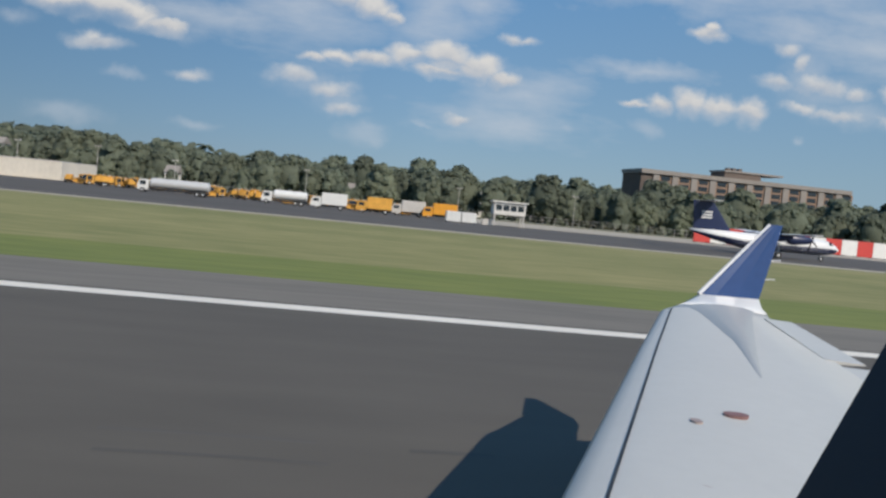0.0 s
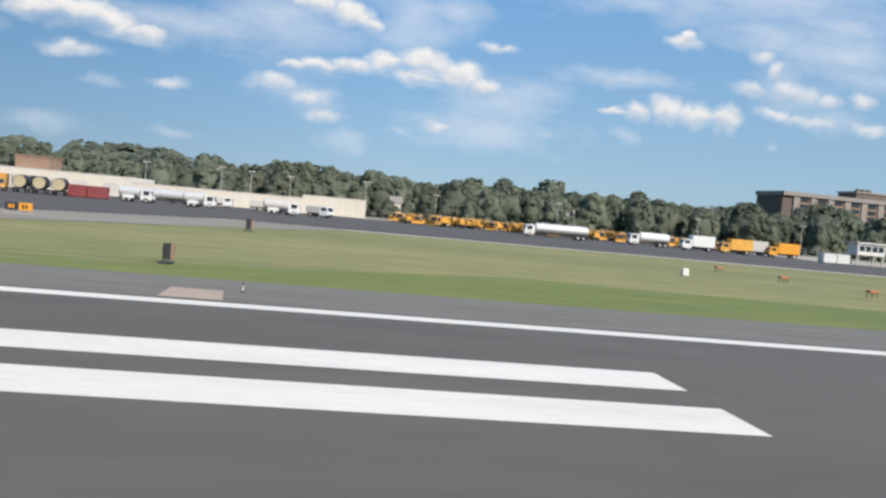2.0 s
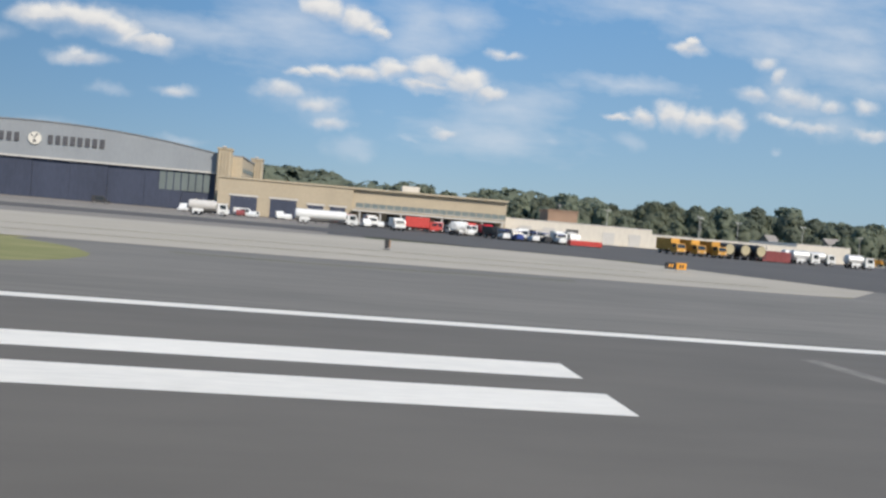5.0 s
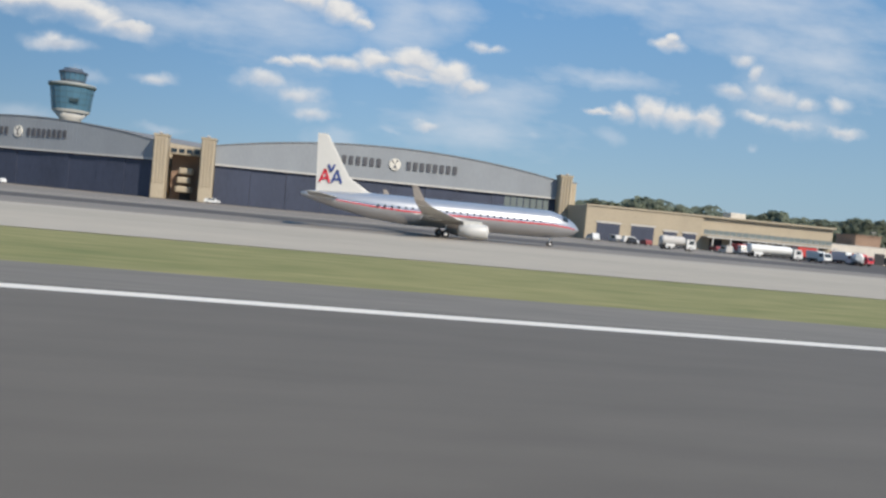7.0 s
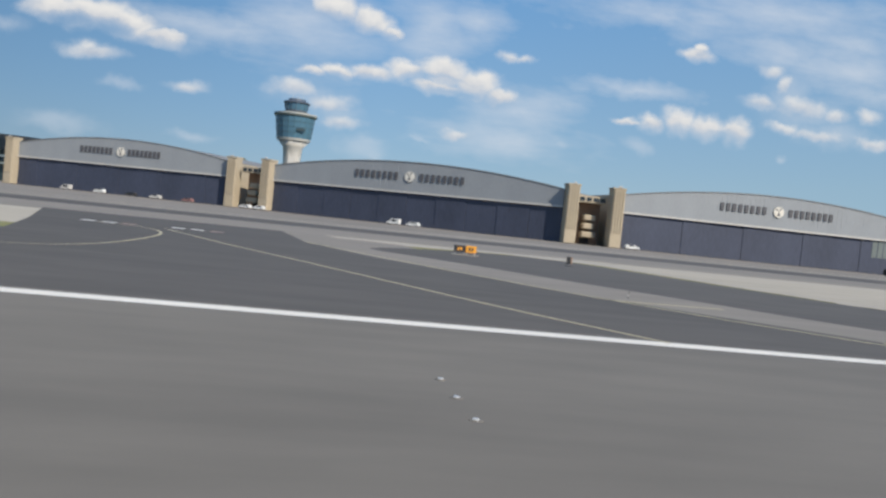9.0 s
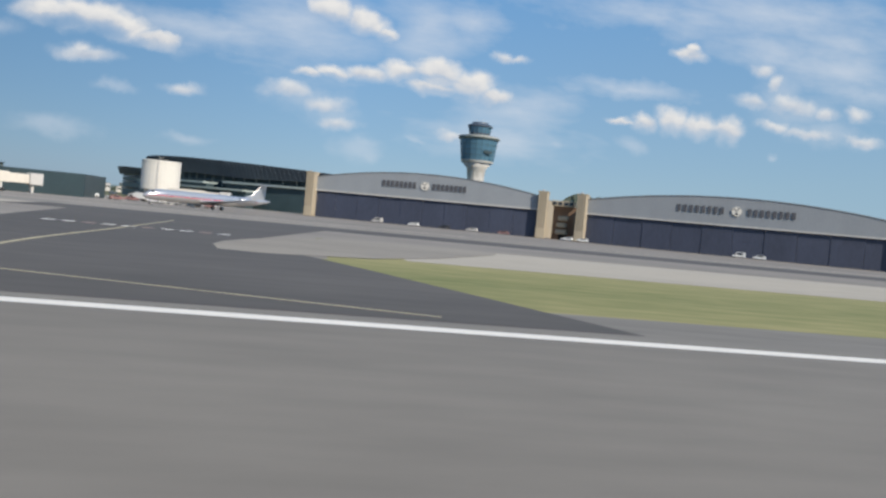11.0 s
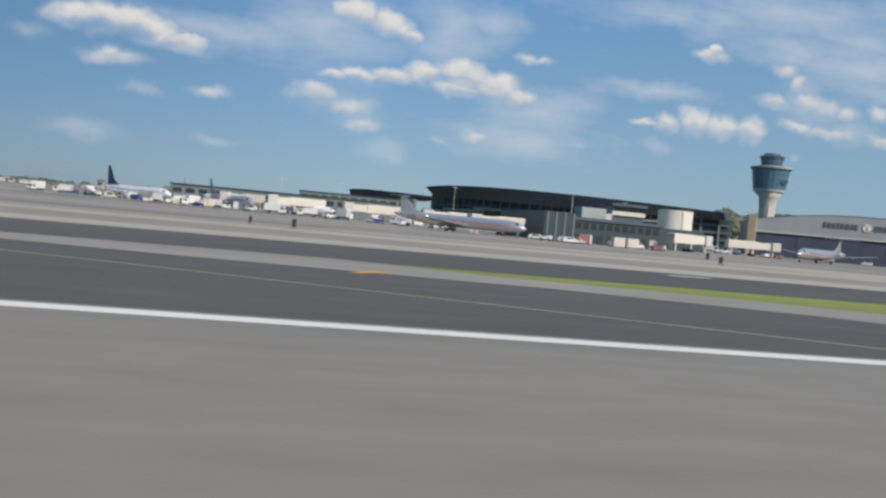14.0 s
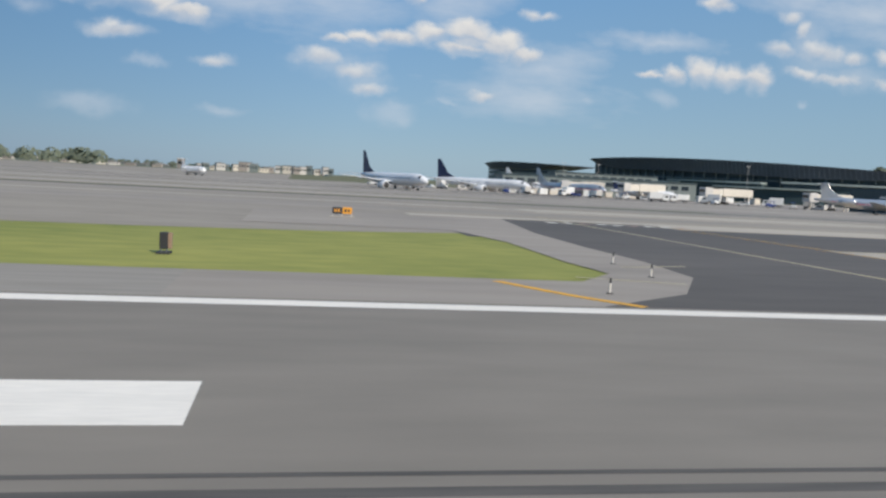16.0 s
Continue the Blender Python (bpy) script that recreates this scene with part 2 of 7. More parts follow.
M["yellow"] = mat("yellow_line_paint", (0.72, 0.37, 0.025), 0.7, vary=0.15, scale=1.0, fine=6.0)
M["oldyellow"] = mat("faded_yellow_paint", (0.45, 0.39, 0.25), 0.8, vary=0.2, scale=0.5, fine=4.0)
M["red"] = mat("red_paint", (0.55, 0.06, 0.05), 0.5, vary=0.12)
M["truckwhite"] = mat("white_truck_paint", (0.74, 0.74, 0.72), 0.35, vary=0.07, scale=0.7, fine=5)
M["steel"] = mat("polished_aluminium", (0.66, 0.655, 0.64), 0.42, 0.3, vary=0.06)
M["rubber"] = mat("tyre_rubber", (0.025, 0.025, 0.027), 0.85, vary=0.2)
M["black"] = mat("black_paint", (0.03, 0.03, 0.033), 0.6, vary=0.2)
M["glass"] = mat("dark_glazing", (0.03, 0.04, 0.05), 0.12, vary=0.2)
M["plow"] = mat("yellow_machine_paint", (0.62, 0.32, 0.055), 0.55, vary=0.25, scale=0.8, fine=6, rnd=0.22)
M["orange"] = mat("orange_sign_paint", (0.75, 0.33, 0.03), 0.5, vary=0.1)
M["tan"] = mat("tan_masonry", (0.44, 0.372, 0.272), 0.9, vary=0.10, scale=0.15, fine=2.5, stretch=(1, 1, 0.4), bump=0.2)
M["tandark"] = mat("brown_brick_and_recess_shade", (0.30, 0.20, 0.14), 0.9, vary=0.15, scale=0.3, fine=3.0)
M["hangarsteel"] = mat("grey_metal_cladding", (0.285, 0.305, 0.325), 0.6, 0.0, vary=0.08, scale=0.15, fine=2, stretch=(1, 1, 0.3))
M["door"] = mat("navy_hangar_door", (0.050, 0.060, 0.095), 0.6, vary=0.2, scale=0.15, fine=1.5, stretch=(1, 1, 0.3))
M["roof"] = mat("grey_roofing", (0.22, 0.22, 0.22), 0.85, vary=0.15, scale=0.1, fine=1.0)
M["plaster"] = mat("white_rendered_wall", (0.66, 0.61, 0.53), 0.9, vary=0.09, scale=0.12, fine=1.8, stretch=(1, 1, 0.4))
M["concretewall"] = mat("cast_concrete", (0.55, 0.53, 0.50), 0.85, vary=0.08, scale=0.15, fine=2)
M["tealglass"] = mat("teal_glass", (0.105, 0.225, 0.315), 0.25, 0.2, vary=0.10)
M["green"] = mat("dark_green_cladding", (0.040, 0.066, 0.075), 0.5, vary=0.15, scale=0.2, fine=1.5)
M["silver"] = mat("bare_metal_skin", (0.56, 0.56, 0.57), 0.3, 0.65, vary=0.05, scale=0.5, fine=3)
M["planewhite"] = mat("white_aircraft_paint", (0.78, 0.78, 0.78), 0.3, vary=0.04, scale=0.4, fine=3)
M["planegrey"] = mat("grey_aircraft_paint", (0.57, 0.56, 0.53), 0.40, vary=0.03, scale=1.2, fine=9)
M["fairing"] = mat("grey_fairing_paint", (0.43, 0.425, 0.41), 0.3, vary=0.05, scale=1.0, fine=6)
M["navy"] = mat("navy_aircraft_paint", (0.02, 0.03, 0.085), 0.35, vary=0.1)
M["blue"] = mat("blue_winglet_paint", (0.032, 0.072, 0.20), 0.25, vary=0.08)
M["stripered"] = mat("red_stripe_paint", (0.6, 0.03, 0.05), 0.35, vary=0.05)
M["stripeblue"] = mat("blue_stripe_paint", (0.04, 0.07, 0.25), 0.35, vary=0.05)
M["bark"] = mat("bark", (0.10, 0.075, 0.05), 0.95, vary=0.3)
# Leaf colours kept pale and bluish: distant haze is put into them.
M["leafa"] = mat("haze_tinted_leaves", (0.222, 0.250, 0.176), 0.85, vary=0.25, scale=0.3, fine=1.5, rnd=0.2)
M["leafb"] = mat("haze_tinted_dark_leaves", (0.200, 0.230, 0.168), 0.85, vary=0.25, scale=0.3, fine=1.5, rnd=0.2)
M["runwaypatch"] = mat("runway_repair_asphalt", (0.142, 0.129, 0.112), 0.9, vary=0.3, scale=0.8, fine=4.0)
along(M["runwaypatch"], -147, -161, 0.78, 1.5)
M["rubbermark"] = mat("worn_rubber_mark", (0.095, 0.086, 0.076), 0.85, vary=0.3, scale=0.5, fine=3.0, stretch=(0.2, 2, 1))
M["dimbay"] = mat("dim_concrete_and_shade", (0.30, 0.27, 0.245), 0.9, vary=0.12, scale=0.2, fine=2.0)
M["darkroof"] = mat("dark_ribbed_roofing", (0.060, 0.074, 0.092), 0.6, vary=0.12, scale=0.1, fine=1.0)
M["fadedred"] = mat("faded_red_surface_paint", (0.37, 0.25, 0.20), 0.8, vary=0.2, scale=0.4, fine=3.0)
M["signgrey"] = mat("dark_grey_letter_paint", (0.09, 0.09, 0.10), 0.6, vary=0.2)
M["chevron"] = mat("faded_orange_yellow_paint", (0.40, 0.31, 0.19), 0.8, vary=0.2, scale=0.5, fine=4.0)
M["drumwhite"] = mat("white_painted_concrete", (0.72, 0.685, 0.61), 0.9, vary=0.06, scale=0.15, fine=2.0, stretch=(1, 1, 0.3))
M["maroon"] = mat("dull_maroon_paint", (0.27, 0.065, 0.065), 0.6, vary=0.15, scale=0.6, fine=4.0)
M["oldconcrete"] = mat("weathered_brown_concrete", (0.285, 0.25, 0.205), 0.9, vary=0.18, scale=0.08, fine=0.9, stretch=(0.25, 1, 1))
M["redorange"] = mat("red_orange_paint", (0.55, 0.19, 0.09), 0.6, vary=0.15)
M["dullred"] = mat("dull_red_paint", (0.26, 0.14, 0.13), 0.6, vary=0.2)
M["palepatch"] = mat("faded_red_mark", (0.42, 0.33, 0.31), 0.6, vary=0.2)
M["darkband"] = mat("grey_green_cladding", (0.16, 0.19, 0.185), 0.55, vary=0.12, scale=0.2, fine=1.5)
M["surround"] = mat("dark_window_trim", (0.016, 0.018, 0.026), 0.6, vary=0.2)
M["chip"] = mat("beige_concrete_repair", (0.44, 0.34, 0.265), 0.9, vary=0.15, scale=0.6, fine=4.0)
M["slate"] = mat("slate_blue_cladding", (0.085, 0.105, 0.135), 0.5, vary=0.12, scale=0.2, fine=1.5)
M["palegreen"] = mat("pale_grey_green_panel", (0.34, 0.39, 0.37), 0.6, vary=0.1, scale=0.2, fine=1.5)
M["brickdark"] = mat("dark_grey_brown_brick", (0.15, 0.118, 0.10), 0.9, vary=0.2, scale=0.3, fine=3.0)
M["wood"] = mat("white_clapboard", (0.7, 0.68, 0.64), 0.7, vary=0.08)


def see_through(m, share):
    """Thin leaves: part of the light goes through them."""
    nt = m.node_tree
    bs, out = nt.nodes["Principled BSDF"], nt.nodes["Material Output"]
    tr, mx = nt.nodes.new("ShaderNodeBsdfTranslucent"), nt.nodes.new("ShaderNodeMixShader")
    nt.links.new(bs.inputs["Base Color"].links[0].from_socket, tr.inputs[0])
    mx.inputs[0].default_value = share
    nt.links.new(bs.outputs[0], mx.inputs[1])
    nt.links.new(tr.outputs[0], mx.inputs[2])
    nt.links.new(mx.outputs[0], out.inputs[0])


see_through(M["leafa"], 0.5)
see_through(M["leafb"], 0.5)

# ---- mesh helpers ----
# The plan is in true metres; everything is built at 0.575 of that size.
SHRINK = Matrix.Scale(0.575, 4)



def link(name, bm, material, parent=None, label="", smooth=False, category="", kind="", group=""):
    me = bpy.data.meshes.new(name)
    bm.normal_update()
    bm.to_mesh(me)
    bm.free()
    me.materials.append(material)
    if smooth:
        for p in me.polygons:
            p.use_smooth = True
    ob = new(name, me)
    if parent:
        ob.parent = parent
    else:
        ob.matrix_basis = SHRINK
    return tagged(ob, label, category, group, kind)


def part(name, bm, material, parent, label="", smooth=False):
    return link(name, bm, material, parent, label, smooth)


def empty(name, m, label, category, group="", kind=""):
    ob = new(name)
    ob.matrix_basis = SHRINK @ m
    return tagged(ob, label, category, group, kind)


def box(bm, x0, x1, y0, y1, z0, z1, bevel=0.0):
    v = [bm.verts.new(p) for p in ((x0, y0, z0), (x1, y0, z0), (x1, y1, z0), (x0, y1, z0), (x0, y0, z1), (x1, y0, z1), (x1, y1, z1), (x0, y1, z1))]
    fs = [bm.faces.new([v[i] for i in q]) for q in ((3, 2, 1, 0), (4, 5, 6, 7), (0, 1, 5, 4), (1, 2, 6, 5), (2, 3, 7, 6), (3, 0, 4, 7))]
    if bevel:
        es = list({e for f in fs for e in f.edges})
        bmesh.ops.bevel(bm, geom=es, offset=bevel, segments=1, affect="EDGES")
    return bm


def bx(*a, bevel=0.0):
    return box(bmesh.new(), *a, bevel=bevel)


def tube(bm, p0, p1, r0, r1=None, n=10):
    r1 = r0 if r1 is None else r1
    p0, p1 = Vector(p0), Vector(p1)
    q = (p1 - p0).to_track_quat("Z", "Y")
    rings = []
    for p, r in ((p0, r0), (p1, r1)):
        rings.append([bm.verts.new(p + q @ Vector((r * math.cos(6.28319 * i / n), r * math.sin(6.28319 * i / n), 0))) for i in range(n)])
    for i in range(n):
        bm.faces.new((rings[0][i], rings[0][(i + 1) % n], rings[1][(i + 1) % n], rings[1][i]))
    bm.faces.new(rings[0][::-1])
    bm.faces.new(rings[1])
    return bm


def tb(*a, n=10):
    return tube(bmesh.new(), *a, n=n)


def loft(bm, secs, a0=0.0, a1=2 * math.pi, n=20, grow=1.0, lift=0.0):
    """Rings of (x, cy, cz, ry, rz) along x; between two angles (0 is +y, 90 degrees up)."""
    whole = a1 - a0 > 6.28
    rings = []
    for x, cy, cz, ry, rz in secs:
        k = n if whole else n + 1
        rings.append([bm.verts.new((x, cy + (ry * grow + lift) * math.cos(a0 + (a1 - a0) * i / n), cz + (rz * grow + lift) * math.sin(a0 + (a1 - a0) * i / n))) for i in range(k)])
    for A, B in zip(rings, rings[1:]):
        for i in range(len(A) if whole else len(A) - 1):
            j = (i + 1) % len(A)
            bm.faces.new((A[i], A[j], B[j], B[i]))
    if whole:
        bm.faces.new(rings[0][::-1])
        bm.faces.new(rings[-1])
    bmesh.ops.recalc_face_normals(bm, faces=bm.faces[:])
    return bm


def aerofoil(bm, secs):
    """Lifting surface through stations of (leading edge point, chord, thickness, up vector); the chord runs to -x."""
    shape = ((0, 0), (0.03, 0.45), (0.12, 0.85), (0.3, 1.0), (0.6, 0.72), (1.0, 0.06), (1.0, -0.06), (0.6, -0.45), (0.3, -0.6), (0.12, -0.55), (0.03, -0.3))
    rings = []
    for p, chord, thick, up in secs:
        p, up = Vector(p), Vector(up)
        rings.append([bm.verts.new(p + Vector((-chord * u, 0, 0)) + up * (thick * w * 0.5)) for u, w in shape])
    for A, B in zip(rings, rings[1:]):
        for i in range(len(A)):
            j = (i + 1) % len(A)
            bm.faces.new((A[i], A[j], B[j], B[i]))
    bm.faces.new(rings[0][::-1])
    bm.faces.new(rings[-1])
    bmesh.ops.recalc_face_normals(bm, faces=bm.faces[:])
    return bm


def rounded(pts, turns=2):
    for _ in range(turns):
        out = []
        for i, p in enumerate(pts):
            q = pts[(i + 1) % len(pts)]
            out += [(p[0] * 0.78 + q[0] * 0.22, p[1] * 0.78 + q[1] * 0.22), (p[0] * 0.22 + q[0] * 0.78, p[1] * 0.22 + q[1] * 0.78)]
        pts = out
    return pts


def sheet(name, pts, z, material, label, category, kind="structure", thick=0.0):
    bm = bmesh.new()
    f = bm.faces.new([bm.verts.new((x, y, z)) for x, y in pts])
    bm.normal_update()
    if f.normal.z < 0:
        f.normal_flip()
    bmesh.ops.triangulate(bm, faces=bm.faces[:])
    return link(name, bm, material, None, label, False, category, kind)


def rect(x0, x1, y0, y1):
    return [(x0, y0), (x1, y0), (x1, y1), (x0, y1)]


def stroke(name, pts, width, z, material, label, category="marking", smooth=True):
    """A painted line along points."""
    if smooth and len(pts) > 2:
        for _ in range(2):
            out = [pts[0]]
            for p, q in zip(pts, pts[1:]):
                out += [(p[0] * 0.75 + q[0] * 0.25, p[1] * 0.75 + q[1] * 0.25), (p[0] * 0.25 + q[0] * 0.75, p[1] * 0.25 + q[1] * 0.75)]
            pts = out + [pts[-1]]
    bm = bmesh.new()
    left, right = [], []
    for i, p in enumerate(pts):
        a, b = Vector(pts[max(0, i - 1)]), Vector(pts[min(len(pts) - 1, i + 1)])
        d = (b - a).normalized()
        nrm = Vector((-d.y, d.x)) * width / 2
        left.append(bm.verts.new((p[0] + nrm.x, p[1] + nrm.y, z)))
        right.append(bm.verts.new((p[0] - nrm.x, p[1] - nrm.y, z)))
    for i in range(len(pts) - 1):
        bm.faces.new((left[i], right[i], right[i + 1], left[i + 1]))
    return link(name, bm, material, None, label, False, category, "structure")


# ---- sky backdrop ----
bm = bmesh.new()
bm.faces.new([bm.verts.new(p) for p in ((-6200, CLOUD_Y, -20), (8300, CLOUD_Y, -20), (8300, CLOUD_Y, 4200), (-6200, CLOUD_Y, 4200))])
link("backdrop", bm, cloudmat, None, "white fair-weather clouds in a blue sky", False, "sky", "structure")

# ---- ground ----
sheet("ground", rect(-4600, 4200, -900, 4600), -0.08, M["soil"], "flat rough grassland around the airfield", "ground")
sheet("grass_field_west", rect(-1700, -604, 20, 100), -0.040, M["freshgrass"], "fresh yellow-green mown grass beside the runway", "grass")
sheet("grass_field", [(-604, 20), (900, 20), (900, 104), (60, 104), (-60, 110), (-110, 112), (-300, 100), (-604, 100)], -0.040, M["grass"], "mown grass between runway and taxiway, drying in patches", "grass")
wav = random.Random(3)
verge = [(900, 30.4)] + [(900 - 20 * i, 41 + wav.uniform(-4, 4)) for i in range(50)] + [(-108, 30.4)]
sheet("grass_verge", verge, -0.0375, M["greengrass"], "greener strip of mown grass along the shoulder", "grass")
sheet("runway", rect(-1700, 900, -23, 23.9), 0.0, M["runway"], "grey asphalt runway with rubber streaks", "runway")
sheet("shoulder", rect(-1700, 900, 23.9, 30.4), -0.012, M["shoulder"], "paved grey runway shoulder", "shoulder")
sheet("apron_east", [(-241, 113), (-60, 110.5), (24, 107), (24, 233), (-241, 233)], -0.02, M["dark"], "dark asphalt apron beside the equipment yard", "apron")
sheet("taxiway_east", rect(24, 900, 106.5, 184), -0.022, M["dark"], "dark asphalt parallel taxiway", "taxiway")
sheet("service_yard", rect(-241, 900, 184, 262), -0.035, M["concrete"], "pale concrete service yard along the fence", "yard")
sheet("taxiway_border_east", [(-116, 106), (-58, 105.5), (50, 100.5), (900, 100.5), (900, 106.8), (50, 106.8), (-58, 111.5), (-116, 113.5)], -0.03, M["concrete"], "pale concrete strip bordering the taxiway", "pavement")
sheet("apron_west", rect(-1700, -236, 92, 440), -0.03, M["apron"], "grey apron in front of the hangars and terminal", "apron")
sheet("taxiway_west", rect(-640, -241, 126, 152), -0.02, M["dark"], "worn dark asphalt taxiway before the hangars", "taxiway")
sheet("taxiway_inner", rect(-925, -625, 54, 76), -0.02, M["dark"], "dark asphalt taxiway beside the grass", "taxiway")
sheet("pale_strip", rect(-925, -640, 76, 87), -0.028, M["concrete"], "pale concrete strip between two taxiways", "pavement")
sheet("worn_strip", rect(-925, -640, 87, 105), -0.026, M["oldconcrete"], "worn brown-grey strip of the taxiway", "pavement")
sheet("outer_strip", [(-640, 106), (-640, 146), (-700, 150), (-905, 118), (-905, 106)], -0.027, M["concrete"], "pale concrete strip of the outer taxiway", "pavement")
sheet("outer_taxiway", [(-905, 124), (-700, 153), (-640, 150), (-640, 172), (-700, 176), (-905, 160)], -0.0265, M["shoulder"], "grey worn outer taxiway", "taxiway")
for i, (xa, xb, y, w) in enumerate(((-925, -600, 96, 2.2), (-925, -640, 112, 1.2), (-900, -560, 186, 3.0), (-930, -610, 204, 2.0), (-620, -250, 164, 2.4), (-600, -250, 178, 1.6), (-1100, -905, 120, 4.0), (-1150, -900, 160, 5.0), (-1200, -930, 205, 7.0), (-1060, -880, 98, 3.0), (-1300, -960, 270, 12.0))):
    sheet("paving_seam", rect(xa, xb, y, y + w), -0.0225 + 0.0008 * (i % 2), M["concrete" if i % 3 else "shoulder"], "long weathered seam strip in the paving", "pavement")
strip = random.Random(44)
for i in range(34):
    xa, y, w = strip.uniform(-1250, -640), strip.uniform(108, 420), strip.uniform(0.8, 5.5)
    sheet("paving_seam", rect(xa, xa + strip.uniform(90, 330), y, y + w * (1 + y / 300)), -0.0222 + 0.00012 * i, M[("concrete", "oldconcrete", "shoulder", "dark")[i % 4]], "long weathered seam strip in the paving", "pavement")
for i in range(34):
    xa, y, w = strip.uniform(-1560, -960), strip.uniform(92, 400), strip.uniform(1.0, 4.0)
    sheet("paving_seam", rect(xa, xa + strip.uniform(60, 220), y, y + w * (1 + y / 200)), -0.0180 + 0.00012 * i, M[("concrete", "dark", "oldconcrete", "soil")[i % 4]], "long weathered seam strip in the paving", "pavement")
sheet("island_gap", rect(-590, -487, 60, 94), -0.026, M["concrete"], "pale concrete paving beside the grass", "pavement")

sheet("west_paving", [(-921, 58), (-926, 56.5), (-934, 53.6), (-946, 51.6), (-970, 50.6), (-1700, 52), (-1700, 104), (-921, 104)], -0.031, M["oldconcrete"], "worn brown-grey paving beyond the grass", "pavement")
sheet("west_field", [(-1080, 190), (-1700, 150), (-1700, 330), (-1180, 330)], -0.024, M["grass"], "far strip of grass between taxiways", "grass")
sheet("north_field", [(-2300, 620), (-1240, 560), (-1180, 700), (-2300, 860)], -0.0225, M["grass"], "broad far strip of grass", "grass")
sheet("far_apron", rect(-2000, -940, 440, 1150), -0.032, M["oldconcrete"], "broad worn paving stretching to the far shore", "apron")
sheet("exit_one", [(-107.1, 22.7), (-114.5, 31), (-120.6, 33.6), (-126.5, 40.9), (-132.3, 51.4), (-135.1, 65.3), (-129.9, 75.6), (-123.8, 79.1), (-109.1, 103.3), (-103.1, 114.1), (-247.9, 124.5), (-222.9, 106.7), (-203.5, 96.6), (-195.8, 75.6), (-192, 66.3), (-184, 56), (-179.8, 50.4), (-175.5, 46.0), (-171.1, 43.8), (-167, 42.2), (-163.5, 40), (-159.5, 37), (-155.5, 34.6), (-152, 32.2), (-149.4, 28.6), (-147.5, 22.9)], -0.004, M["dark"], "dark asphalt runway exit curving to the apron", "taxiway")
sheet("exit_one_shoulder", [(-146, 22.9), (-146, 30), (-160, 46), (-171, 52), (-180, 60), (-192, 66.6), (-203, 53.5), (-259, 53), (-261, 28), (-261, 22.9)], -0.007, M["shoulder"], "grey paved shoulder with faded chevrons", "shoulder")
sheet("exit_one_island", rounded([(-106.8, 27.6), (-116.7, 30), (-122.6, 33.7), (-128.4, 42), (-136.3, 53.4), (-136.1, 67.3), (-125.8, 80.4), (-106.1, 108.2), (-85.8, 112.1), (-98.5, 85.9), (-114.2, 63.4), (-124.4, 46.9), (-116.5, 38.5), (-102.9, 30.7)], 1), -0.010, M["oldconcrete"], "weathered concrete fillet round the grass tip", "pavement")
sheet("verge_tip", rounded([(-262, 51.5), (-258, 49.4), (-254.6, 45.8), (-252, 40.5), (-252.6, 35.5), (-256, 32.6), (-262, 31.6)], 1), -0.0055, M["grass"], "thin tip of drying grass beside the shoulder", "grass")
stroke("pale_band", [(-203, 36), (-196, 45), (-190, 48.6), (-184, 47), (-178, 43.4), (-173, 40.6), (-167.5, 39.2), (-162, 36.2), (-157, 33.2), (-151.5, 29.2)], 6.4, -0.0062, M["oldconcrete"], "pale worn band along the runway exit", "pavement")
sheet("hangar_paving", rounded([(-189.9, 66.7), (-199.2, 53.1), (-234, 52.9), (-434.6, 51.3), (-430.3, 60.1), (-442.3, 88.3), (-451, 94.1), (-436.2, 94.5), (-250.6, 106.1), (-222.9, 105.4), (-203.5, 96.6), (-195.9, 74.5)], 1), -0.008, M["concrete"], "pale concrete taxiway paving before the hangars", "pavement")
sheet("infield_border", [(-430.5, 50.5), (-435, 62), (-441, 84), (-450, 91), (-466, 84), (-470, 96), (-436, 96.5), (-426, 70)], -0.0078, M["concrete"], "pale concrete border of the infield", "pavement")
sheet("infield_asphalt", rounded([(-427, 42), (-430.2, 38.8), (-436.8, 33.5), (-440.3, 32.5), (-442.4, 33.2), (-444.9, 35.6), (-449.5, 43.4), (-455, 52), (-461, 63), (-467, 71), (-464.6, 78), (-454, 88.5), (-446, 88.5), (-441, 79), (-437.4, 65.5), (-434, 56), (-430.4, 49.4), (-427, 44.5)], 1), -0.002, M["dark"], "dark asphalt infield beside the runway exit", "pavement")
sheet("exit_two_shoulder", rounded([(-435.7, 21.7), (-444.1, 37.6), (-453.2, 60.3), (-460.6, 77.5), (-462.1, 90.6), (-478, 93.3), (-472.8, 69.6), (-459.9, 37.9), (-448.1, 21.8)], 1), -0.005, M["apron"], "grey shoulder band along the runway exit", "shoulder")
sheet("exit_two", [(-441, 22.9), (-444.6, 25.5), (-449.5, 31.2), (-454, 36.4), (-457.9, 41.5), (-462.6, 50.6), (-467.1, 58.5), (-472.1, 73.4), (-475, 96.6), (-501.5, 98.3), (-493.9, 69.5), (-490.2, 53.4), (-495.3, 39), (-511.9, 24.6)], -0.003, M["dark"], "dark asphalt runway exit toward the hangars", "taxiway")
sheet("exit_three_apron", rect(-640, -596, 54, 118), -0.0245, M["apron"], "grey paving between two runway exits", "pavement")
sheet("exit_three_island", rounded([(-661.3, 94.9), (-652.6, 96.5), (-643.8, 95.7), (-642.3, 66.5), (-629.5, 63.5), (-631, 55.5), (-640.5, 54.9), (-650.2, 60.4), (-668, 76)], 1), -0.002, M["concrete"], "pale concrete island beside the runway exit", "pavement")
